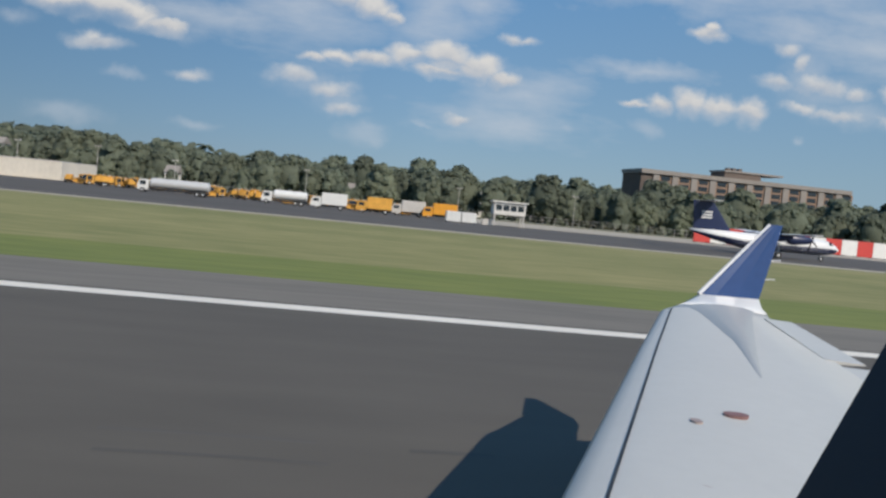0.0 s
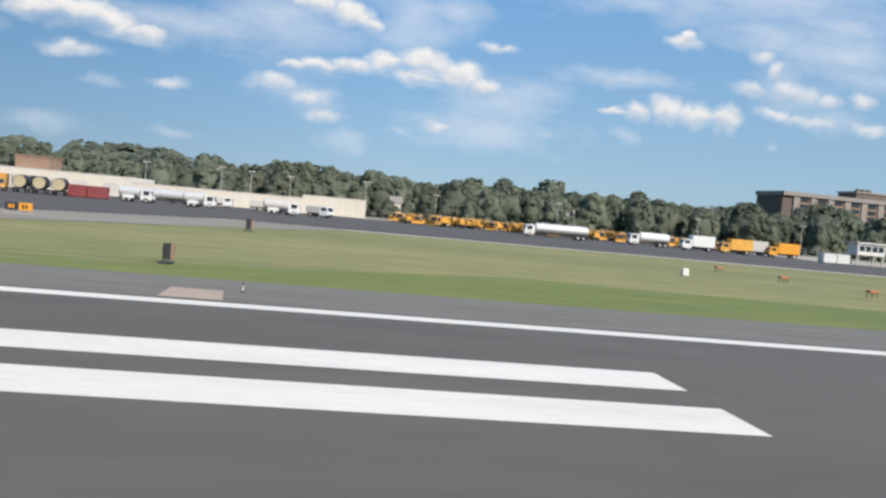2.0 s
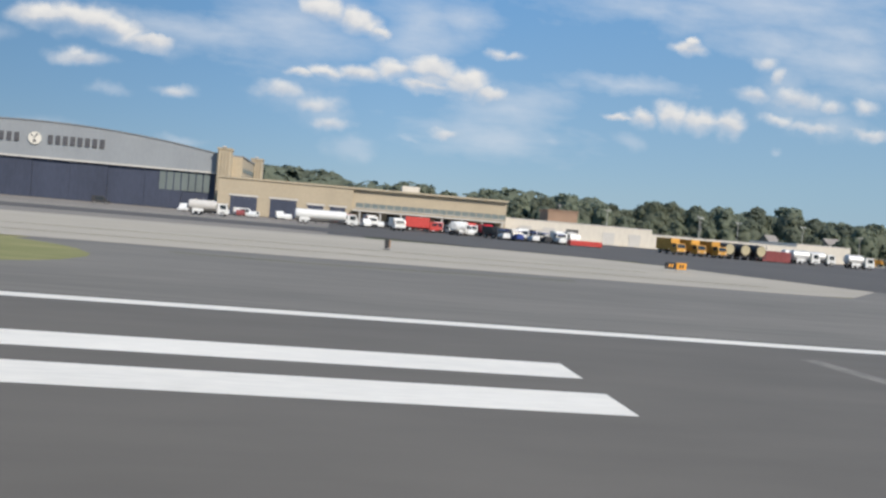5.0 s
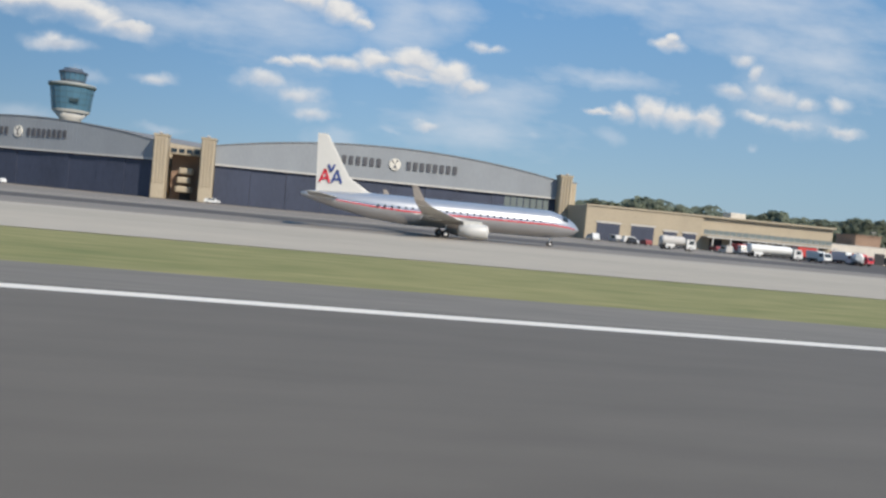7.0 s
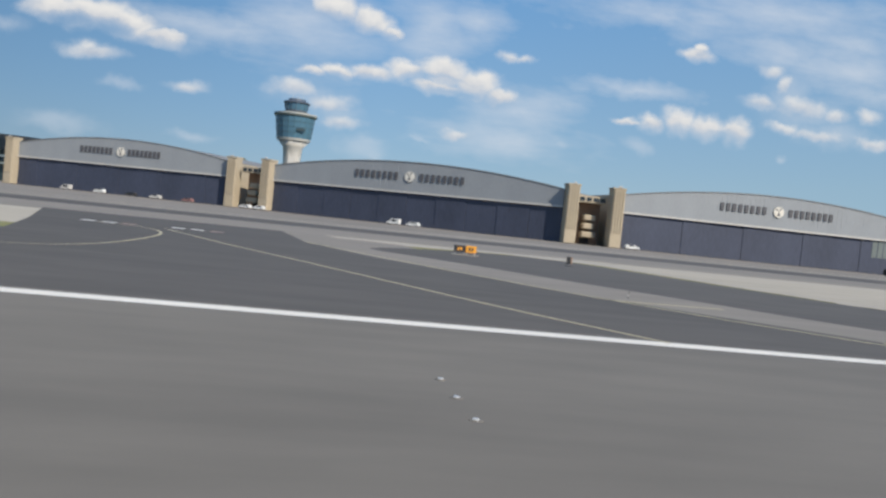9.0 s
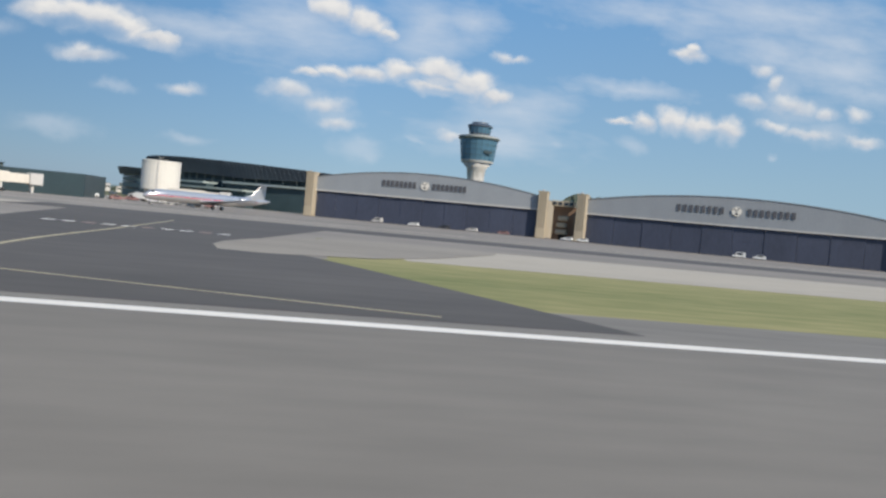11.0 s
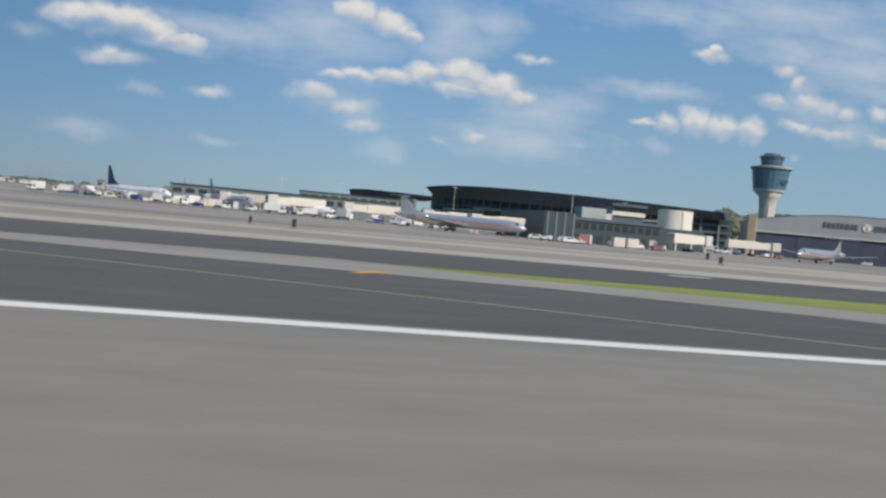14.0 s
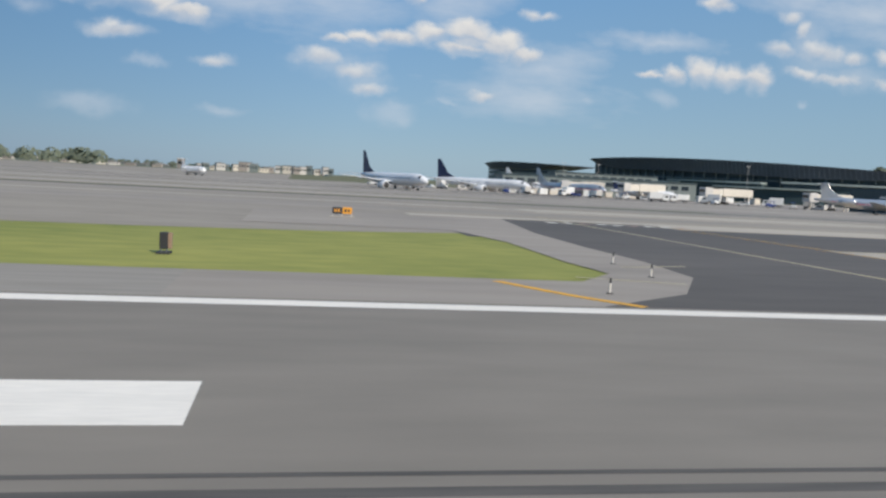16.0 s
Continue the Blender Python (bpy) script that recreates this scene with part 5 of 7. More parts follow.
jet("white_airliner", pose(-861.5, 338, 0, 0, 0, -52), "white airliner with a navy tail at the gate", 52.0, 1.95, 3.2, M["planewhite"], M["navy"], "wing", 34.0, 12.6, "white airliners")
jet("white_airliner", pose(-905, 277, 0, 0, 0, -70), "white airliner with a navy tail taxiing off the apron", 50.0, 1.95, 3.2, M["planewhite"], M["navy"], "wing", 34.0, 12.6, "white airliners")
jet("white_airliner", pose(-834, 344, 0, 0, 0, -42), "white airliner parked tail-in beside the pier", 36.0, 1.8, 3.0, M["planewhite"], M["planewhite"], "wing", 30.0, 10.5, "white airliners")
jet("white_regional_jet", pose(-798, 318, 0, 0, 0, -25), "small white jet with rear engines at the pier", 27.0, 1.35, 2.4, M["planewhite"], M["navy"], "tail", 21.0, 6.6, "white airliners")
jet("business_jet", pose(-981, 386, 0, 0, 0, -50), "small white business jet on the far taxiway", 19.0, 1.5, 2.4, M["planewhite"], M["planewhite"], "tail", 15.0, 7.0)
jet("silver_airliner", pose(-826, 330, 0, 0, 0, -60), "silver airliner nosed in at the pier", 40.0, 1.9, 3.1, M["silver"], M["silver"], "wing", 33.0, 11.0, "silver airliners", AA, gear=(0.1, 0.5))


def turboprop():
    t = empty("turboprop_airliner", pose(64.5, 131, 0), "white turboprop airliner with a navy T-tail", "aeroplane")
    L, R, cz = 25.5, 1.3, 2.2
    h = L / 2
    secs = [(h, 0, cz - 0.2, 0.03, 0.03), (h - 0.7, 0, cz - 0.15, 0.6, 0.6), (h - 1.9, 0, cz, 1.1, 1.1), (h - 3.4, 0, cz, R, R), (-h + 9, 0, cz, R, R), (-h + 4, 0, cz + 0.5, 0.75, 0.8), (-h, 0, cz + 1.0, 0.15, 0.2)]
    b = part("fuselage", loft(bmesh.new(), secs, n=22), M["planewhite"], t, smooth=True)
    part("belly", loft(bmesh.new(), secs[1:], math.radians(185), math.radians(355), 10, 1.0, 0.01), M["navy"], b, smooth=True)
    fin = part("tail_fin", aerofoil(bmesh.new(), [((-h + 7.2, 0, cz + 0.8), 6.6, 0.4, (0, 1, 0)), ((-h + 3.4, 0, 8.0), 3.3, 0.25, (0, 1, 0))]), M["navy"], t)
    for i in range(3):
        part("flag_bar", bx(-h + 1.6, -h + 3.4, -0.24, -0.2, 5.2 + i * 0.45, 5.45 + i * 0.45), M["planewhite"], fin)
    for s in (-1, 1):
        part("tailplane", aerofoil(bmesh.new(), [((-h + 3.8, s * 0.1, 8.05), 2.9, 0.3, (0, 0, 1)), ((-h + 3.2, s * 4.2, 8.1), 1.7, 0.15, (0, 0, 1))]), M["planewhite"], t)
        part("wing", aerofoil(bmesh.new(), [((2.6, s * 0.4, cz + R + 0.1), 3.2, 0.5, (0, 0, 1)), ((2.2, s * 13.5, cz + R + 0.5), 1.5, 0.2, (0, 0, 1))]), M["planewhite"], t)
        e = part("engine", loft(bmesh.new(), [(5.6, s * 4.2, cz + 1.0, 0.25, 0.25), (5.0, s * 4.2, cz + 0.95, 0.55, 0.6), (2.5, s * 4.2, cz + 0.85, 0.65, 0.85), (-1.8, s * 4.2, cz + 1.1, 0.3, 0.4)], n=14), M["navy"], t, smooth=True)
        for k in range(4):
            a = math.pi * k / 2 + 0.5
            part("propeller_blade", tb((5.65, s * 4.2, cz + 1.0), (5.65, s * 4.2 + 2.0 * math.cos(a), cz + 1.0 + 2.0 * math.sin(a)), 0.16, 0.08, n=5), M["black"], e)
        g = part("main_gear", tb((0.3, s * 4.2, 0.45), (0.3, s * 4.2, cz + 0.4), 0.12, n=8), M["steel"], t)
        wheel(g, 0.3, s * 4.2, 0.45, 0.5)
        part("cockpit_window", loft(bmesh.new(), [(h - 1.7, 0, cz, 1.03, 1.03), (h - 2.3, 0, cz, 1.17, 1.17)], radians(25 if s > 0 else 115), radians(65 if s > 0 else 155), 5, 1.0, 0.03), M["glass"], b)
    g = part("nose_gear", tb((h - 3, 0, 0.35), (h - 3, 0, cz - 0.9), 0.1, n=8), M["steel"], t)
    wheel(g, h - 3, 0, 0.35, 0.4)


turboprop()

# ---- the regional jet on the runway, its fuselage behind the walk ----


def regional_jet():
    """Nose to -x. The walk begins beside one of its windows and runs forward along its outside."""
    t = empty("regional_jet", pose(0, 0, 0), "white and grey regional jet with blue winglet on the runway", "aeroplane")
    cy, cz, R, L = -2.15, 2.75, 1.32, 30.0
    x1, x0 = -17.5, 12.5
    secs = [(x1, cy, cz - 0.3, 0.03, 0.03), (x1 + 0.8, cy, cz - 0.25, 0.6, 0.6), (x1 + 2.2, cy, cz - 0.1, 1.1, 1.05), (x1 + 4, cy, cz, R, R), (x0 - 9, cy, cz, R, R), (x0 - 4, cy, cz + 0.35, 0.85, 0.9), (x0, cy, cz + 0.8, 0.2, 0.25)]
    b = part("fuselage", loft(bmesh.new(), secs, n=26), M["planewhite"], t, smooth=True)
    bm = bmesh.new()
    for i in range(18):
        box(bm, -12 + i * 0.8 - 0.12, -12 + i * 0.8 + 0.12, cy + R - 0.05, cy + R + 0.005, cz + 0.1, cz + 0.5)
    tagged(part("cabin_window", bm, M["glass"], b), kind="stuff")

    def wing(s):
        def pt(x, y, z):
            return (x, y if s > 0 else 2 * cy - y, z)
        # sections: leading edge x, y, z, chord
        rows = ((-1.34, -1.6, 1.45, 4.16), (1.0, 3.75, 1.83, 2.75), (2.42, 7.0, 2.05, 1.92), (3.42, 9.25, 2.19, 1.32), (3.72, 9.62, 2.22, 1.15))
        bm = bmesh.new()
        shape = ((0, 0), (0.012, 0.32), (0.05, 0.62), (0.13, 0.86), (0.3, 1.0), (0.5, 0.86), (0.72, 0.5), (1.0, 0.03), (1.0, -0.03), (0.72, -0.3), (0.5, -0.5), (0.3, -0.6), (0.13, -0.5), (0.05, -0.35), (0.012, -0.18))
        rings = [[bm.verts.new(pt(x + c * u, y, z + c * 0.1 * w * 0.5)) for u, w in shape] for x, y, z, c in rows]
        for A, B in zip(rings, rings[1:]):
            for i in range(len(A)):
                j = (i + 1) % len(A)
                bm.faces.new((A[i], A[j], B[j], B[i]))
        bm.faces.new(rings[0])
        bm.faces.new(rings[-1][::-1])
        bmesh.ops.recalc_face_normals(bm, faces=bm.faces[:])
        w = part("wing", bm, M["planegrey"], t, "pale grey wing upper skin", smooth=True)
        # leading edge slat seam
        bm = bmesh.new()
        line = []
        for x, y, z, c in rows[:4]:
            u = 0.085
            line.append((pt(x + c * u, y, z + c * 0.1 * 0.73 * 0.5 + 0.006), c))
        for (a, ca), (d, cb) in zip(line, line[1:]):
            va = [bm.verts.new((a[0], a[1], a[2])), bm.verts.new((a[0] + 0.018, a[1], a[2] + 0.002)), bm.verts.new((d[0] + 0.018, d[1], d[2] + 0.002)), bm.verts.new((d[0], d[1], d[2]))]
            bm.faces.new(va)
        part("slat_seam", bm, M["black"], w)
        # aileron and flap trailing pieces
        part("aileron", aero_piece(pt, ((4.36, 7.3, 2.08, 0.34), (4.74, 9.3, 2.21, 0.28))), M["planegrey"], w)
        part("flap", aero_piece(pt, ((3.66, 3.2, 1.80, 0.62), (4.34, 7.1, 2.06, 0.42))), M["planegrey"], w)
        # winglet
        bm = bmesh.new()
        wl = []
        for x, y, z, c, th, up in ((3.72, 9.62, 2.23, 1.15, 0.11, (0, -0.2, 1)), (4.02, 10.1, 2.24, 1.02, 0.10, (0, -0.6, 0.8)), (4.33, 10.4, 2.34, 0.80, 0.08, (0, -1, 0.1))):
            wl.append((x, y, z, c, th, up))
        part("winglet_root", wl_loft(pt, wl, s), M["planewhite"], w, "white winglet root", smooth=True)
        part("winglet", wl_loft(pt, ((4.33, 10.4, 2.34, 0.80, 0.08, (0, -1, 0.1)), (5.27, 10.6, 3.32, 0.17, 0.03, (0, -1, 0.1))), s), M["blue"], w, "glossy blue winglet")
        part("winglet_edge", tb(pt(4.32, 10.4, 2.34), pt(5.26, 10.6, 3.32), 0.03, 0.018, n=6), M["planewhite"], w, "white leading edge")
        for k in range(3):
            zz = 2.6 + k * 0.25
            fx = 5.13 + (zz - 2.34) * 0.31
            part("static_wick", tb(pt(fx, 10.45 + 0.05 * k, zz), pt(fx + 0.13, 10.46 + 0.05 * k, zz + 0.01), 0.008, n=5), M["planewhite"], w)
        part("fuel_cap", disc_at(pt(2.38, 4.95, 2.045), 0.08, 0.062), M["dullred"], w, "small dull red oval access panel")
        for x, y in ((2.06, 4.78), (1.72, 3.78)):
            part("red_mark", disc_at(pt(x, y, 1.585 + 0.066 * y + 0.128), 0.035, 0.05), M["palepatch"], w)
        part("wing_fairing", fairing(pt), M["fairing"], w, "grey wedge fairing on the wing tip", smooth=True)
        return w

    def aero_piece(pt, rows):
        bm = bmesh.new()
        rings = [[bm.verts.new(pt(*p)) for p in ((x - 0.06, y, z + 0.003), (x + c, y, z - 0.018), (x + c, y, z - 0.03), (x - 0.06, y, z - 0.04))] for x, y, z, c in rows]
        for i in range(4):
            bm.faces.new((rings[0][i], rings[0][(i + 1) % 4], rings[1][(i + 1) % 4], rings[1][i]))
        bm.faces.new(rings[0])
        bm.faces.new(rings[1][::-1])
        bmesh.ops.recalc_face_normals(bm, faces=bm.faces[:])
        return bm

    def wl_loft(pt, rows, s):
        bm = bmesh.new()
        shape = ((0, 0), (0.05, 0.6), (0.25, 1.0), (0.6, 0.7), (1.0, 0.05), (1.0, -0.05), (0.6, -0.5), (0.25, -0.7), (0.05, -0.4))
        rings = []
        for x, y, z, c, th, up in rows:
            rings.append([bm.verts.new(pt(x + c * u, y + up[1] * th * w * 0.5, z + up[2] * th * w * 0.5)) for u, w in shape])
        for A, B in zip(rings, rings[1:]):
            for i in range(len(A)):
                j = (i + 1) % len(A)
                bm.faces.new((A[i], A[j], B[j], B[i]))
        bm.faces.new(rings[0])
        bm.faces.new(rings[-1][::-1])
        bmesh.ops.recalc_face_normals(bm, faces=bm.faces[:])
        return bm

    def disc_at(p, rx, ry):
        bm = bmesh.new()
        top = [bm.verts.new((p[0] + rx * math.cos(a), p[1] + ry * math.sin(a), p[2])) for a in [6.28319 * i / 18 for i in range(18)]]
        low = [bm.verts.new((v.co.x, v.co.y, v.co.z - 0.05)) for v in top]
        bm.faces.new(top)
        for i in range(18):
            bm.faces.new((top[i], low[i], low[(i + 1) % 18], top[(i + 1) % 18]))
        return bm

    def fairing(pt):
        bm = bmesh.new()
        rings = []
        for x, y, z, hw, hh in ((4.22, 9.5, 2.28, 0.42, 0.03), (4.05, 8.9, 2.255, 0.29, 0.035), (3.6, 7.5, 2.16, 0.12, 0.03), (3.1, 6.1, 2.075, 0.02, 0.01)):
            rings.append([bm.verts.new(pt(x + hw * u, y, z + hh * v)) for u, v in ((-1, -0.5), (-0.6, 0.6), (0, 1), (0.6, 0.6), (1, -0.5))])
        for A, B in zip(rings, rings[1:]):
            for i in range(4):
                bm.faces.new((A[i], A[i + 1], B[i + 1], B[i]))
        bmesh.ops.recalc_face_normals(bm, faces=bm.faces[:])
        return bm

    # dark window surround where the walk begins, shaped to fit the camera's first view
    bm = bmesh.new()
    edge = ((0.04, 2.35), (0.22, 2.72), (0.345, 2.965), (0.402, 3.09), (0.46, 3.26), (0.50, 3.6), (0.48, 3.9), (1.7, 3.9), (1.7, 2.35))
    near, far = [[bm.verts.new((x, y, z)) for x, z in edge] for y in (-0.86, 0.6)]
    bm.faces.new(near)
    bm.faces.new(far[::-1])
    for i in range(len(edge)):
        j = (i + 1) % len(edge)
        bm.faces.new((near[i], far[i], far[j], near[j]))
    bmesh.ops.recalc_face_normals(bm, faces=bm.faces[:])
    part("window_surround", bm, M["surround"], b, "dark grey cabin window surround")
    wing(1)
    wing(-1)
    for s in (-1, 1):
        e = part("engine", loft(bmesh.new(), [(4.2, cy + s * 2.2, 3.1, 0.62, 0.62), (4.6, cy + s * 2.2, 3.1, 0.72, 0.72), (6.8, cy + s * 2.2, 3.1, 0.7, 0.7), (8.4, cy + s * 2.2, 3.1, 0.42, 0.42)], n=18), M["planewhite"], t, smooth=True)
        part("engine_pylon", bx(5, 7.4, min(cy + s * 1.0, cy + s * 1.6), max(cy + s * 1.0, cy + s * 1.6), 3.0, 3.25), M["planewhite"], e)
        g = part("main_gear", tb((0.9, cy + s * 2.0, 0.45), (0.9, cy + s * 2.0, 1.8), 0.1, n=8), M["steel"], t)
        wheel(g, 0.9, cy + s * 1.82, 0.45, 0.24)
        wheel(g, 0.9, cy + s * 2.18, 0.45, 0.24)
        part("tailplane", aerofoil(bmesh.new(), [((13.3, cy + s * 0.1, 7.4), 2.4, 0.22, (0, 0, 1)), ((14.4, cy + s * 4.2, 7.5), 1.2, 0.1, (0, 0, 1))]), M["planewhite"], t)
    part("tail_fin", aerofoil(bmesh.new(), [((12.4, cy, 3.7), 4.6, 0.3, (0, 1, 0)), ((13.5, cy, 7.4), 2.6, 0.2, (0, 1, 0))]), M["blue"], t)
    g = part("nose_gear", tb((-13.2, cy, 0.3), (-13.2, cy, 1.8), 0.09, n=8), M["steel"], t)
    wheel(g, -13.2, cy, 0.3, 0.3)


regional_jet()

# ---- trees ----


def crown_mesh(seed, w, h, z0):
    """Many small leaf faces gathered in clumps on an uneven crown."""
    rng = random.Random(seed)
    vs, fs = [], []
    clumps = []
    for i in range(62):
        a, r = rng.uniform(0, 6.283), w * math.sqrt(rng.random()) * 0.95
        z = rng.random()
        r *= math.sqrt(max(0.08, 1 - (abs(z - 0.40) / 0.64) ** 2))
        clumps.append((r * math.cos(a), r * math.sin(a), z0 + z * h, w * rng.uniform(0.17, 0.33)))
    rings = []
    for j in range(1, 7):
        a = math.pi * j / 7
        rings.append(len(vs))
        for i in range(12):
            k = w * 0.84 * math.sin(a) * rng.uniform(0.9, 1.1)
            vs.append(Vector((k * math.cos(0.5236 * i), k * math.sin(0.5236 * i), z0 + h * (0.5 + 0.47 * math.cos(a)))))
    for A, B in zip(rings, rings[1:]):
        fs += [(A + i, B + i, B + (i + 1) % 12, A + (i + 1) % 12) for i in range(12)]
    fs += [tuple(range(rings[0], rings[0] + 12)), tuple(range(rings[-1] + 11, rings[-1] - 1, -1))]
    for cx, cy, cz, cr in clumps:
        b = len(vs)
        vs.append(Vector((cx, cy, cz + cr * 0.95)))
        for zz, rr in ((0.5, 0.8), (-0.3, 0.92)):
            for i in range(6):
                k = cr * rr * rng.uniform(0.85, 1.15)
                vs.append(Vector((cx + k * math.cos(1.0472 * i), cy + k * math.sin(1.0472 * i), cz + cr * zz)))
        for i in range(6):
            j = (i + 1) % 6
            fs += [(b, b + 1 + i, b + 1 + j), (b + 1 + i, b + 7 + i, b + 7 + j, b + 1 + j)]
        for _ in range(40):
            u, t = rng.uniform(-1, 1), rng.uniform(0, 6.283)
            k = math.sqrt(1 - u * u)
            n = Vector((k * math.cos(t), k * math.sin(t), u))
            p = Vector((cx, cy, cz)) + n * cr * rng.uniform(0.85, 1.15)
            n = (n * 0.45 + Vector((p.x / w * 0.8, p.y / w * 0.8, 0.55)) + Vector((rng.uniform(-0.5, 0.5), rng.uniform(-0.5, 0.5), rng.uniform(-0.2, 0.5)))).normalized()
            s = rng.uniform(0.36, 0.72)
            q = n.to_track_quat("Z", "Y")
            b = len(vs)
            for dx, dy in ((-1, -0.6), (0.2, -1), (1, 0.1), (0.1, 1), (-0.9, 0.6)):
                vs.append(p + q @ Vector((dx * s, dy * s, rng.uniform(-0.12, 0.12))))
            fs.append(tuple(range(b, b + 5)))
    me = bpy.data.meshes.new("crown")
    me.from_pydata([tuple(v) for v in vs], [], fs)
    me.polygons.foreach_set("use_smooth", [True] * len(me.polygons))
    return me


def tree(seed, w, h, leaf):
    rng = random.Random(seed + 50)
    t = empty("tree", pose(0, 0, -20), "broad leafy green tree in the airport boundary belt", "tree", "boundary trees")
    bm = bmesh.new()
    tube(bm, (0, 0, -0.2), (rng.uniform(-0.3, 0.3), 0, h * 0.55), 0.38, 0.2, n=8)
    for i in range(5):
        a = i * 1.3 + rng.random()
        tube(bm, (0, 0, h * (0.26 + 0.05 * i)), (w * 0.6 * math.cos(a), w * 0.6 * math.sin(a), h * (0.5 + 0.07 * i)), 0.17, 0.05, n=6)
    part("trunk", bm, M["bark"], t)
    me = crown_mesh(seed, w, h * 0.93, h * 0.05)
    me.materials.append(leaf)
    c = new("crown", me)
    c.parent = t
    return t


KINDS = [tree(i, (5.2, 6.2, 7.0, 4.6, 5.8)[i], (13, 14.5, 16, 12, 15)[i], M["leafa" if i % 2 else "leafb"]) for i in range(5)]
rng = random.Random(7)
first = set()


def plant(x, y, k, s, z=0.0):
    s *= 1.0 + 0.2 * min(1.0, max(0.0, (x + 50) / 60))
    if x < -212 - 0.1 * (y - 300):
        s *= 0.62
    m = SHRINK @ pose(x, y, z, 0, 0, rng.uniform(0, 360))
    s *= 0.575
    if k not in first:
        first.add(k)
        KINDS[k].matrix_basis = m
        KINDS[k].scale = (s, s, s)
        return
    o = copy_thing(KINDS[k], m)
    o.scale = (s, s, s)


x = -262.0
while x < 300:
    if all(abs(x - hx) > 4.5 for hx in (-70, -8)):
        plant(x, rng.uniform(296, 312), rng.randrange(5), rng.uniform(0.6, 0.88))
    x += rng.uniform(6.5, 10)
x = -300.0
while x < 380:
    plant(x, rng.uniform(328, 352), rng.randrange(5), rng.uniform(0.8, 1.08))
    x += rng.uniform(8, 13)
x = -420.0
while x < 420:
    plant(x, rng.uniform(430, 470), rng.randrange(5), rng.uniform(1.02, 1.38))
    x += rng.uniform(10, 17)
for x, y, s in ((-73.5, 290, 0.42), (-67, 291, 0.46), (-70.5, 289, 0.36), (-11, 291, 0.4), (-5, 290, 0.44), (-8, 289, 0.36), (-112, 322, 1.12), (-104, 324, 1.16), (-95, 320, 1.08), (120, 300, 1.1), (150, 330, 1.15), (215, 330, 1.15), (228, 310, 1.05)):
    plant(x, y, rng.randrange(5), s)
for i in range(17):
    plant(112 + i * 9.2 + rng.uniform(-3, 3), rng.uniform(362, 384), rng.randrange(5), rng.uniform(0.92, 1.12))
for x, y, s in ((-458, 562, 1.3), (-446, 566, 1.1), (-432, 572, 1.2), (-516, 592, 1.2), (-528, 596, 1.1)):
    plant(x, y, rng.randrange(5), s)


def woods(name, x0, x1, y0, y1, n, lo, hi, seed, label):
    """Far woods: one sheet of leaf clumps."""
    r = random.Random(seed)
    vs, fs = [], []
    for _ in range(n):
        cx, cy, hh = r.uniform(x0, x1), r.uniform(y0, y1), r.uniform(lo, hi)
        for _ in range(70):
            u, t = r.uniform(-0.4, 1), r.uniform(0, 6.283)
            k = math.sqrt(1 - u * u)
            p = Vector((cx + k * math.cos(t) * hh * 0.55, cy + k * math.sin(t) * hh * 0.55, hh * (0.5 + 0.5 * u)))
            nrm = Vector((k * math.cos(t) + r.uniform(-0.5, 0.5), k * math.sin(t) + r.uniform(-0.8, 0.2), u + r.uniform(0, 0.7))).normalized()
            q = nrm.to_track_quat("Z", "Y")
            s = hh * r.uniform(0.07, 0.15)
            b = len(vs)
            for dx, dy in ((-1, -0.6), (0.2, -1), (1, 0.1), (0.1, 1), (-0.9, 0.6)):
                vs.append(tuple(p + q @ Vector((dx * s, dy * s, 0))))
            fs.append(tuple(range(b, b + 5)))
    me = bpy.data.meshes.new(name)
    me.from_pydata(vs, [], fs)
    me.materials.append(M["leafb"])
    ob = new(name, me)
    ob.matrix_basis = SHRINK
    return tagged(ob, label, "woods", "", "stuff")


woods("far_woods", -520, 700, 520, 640, 420, 16, 27, 3, "dense dark green woods behind the airfield")
woods("far_shore_woods", -2600, -1560, 1500, 1750, 300, 14, 30, 5, "low dark woods across the far field")
woods("far_low_woods", -1600, -900, 1650, 1800, 160, 7, 13, 6, "low dark tree belt across the far field")
woods("mid_woods", -1500, -1090, 700, 760, 80, 9, 15, 8, "low scrub trees at the far field edge")
woods("hill_woods", -322, -246, 775, 815, 46, 30, 41, 11, "rounded wooded hill beyond the boundary trees")
woods("hill_woods", -560, -500, 800, 840, 24, 26, 34, 14, "rounded wooded hill behind the tan building")

# ---- vehicles and yard equipment ----


def group_of(name, x, y, ang, label, category, group=""):
    return empty(name, pose(x, y, 0, 0, 0, ang), label, category, group)


def wheels(t, xs, half, r=0.5, w=0.32):
    for x in xs:
        for s in (-1, 1):
            wheel(t, x, s * (half - w / 2), r, w)


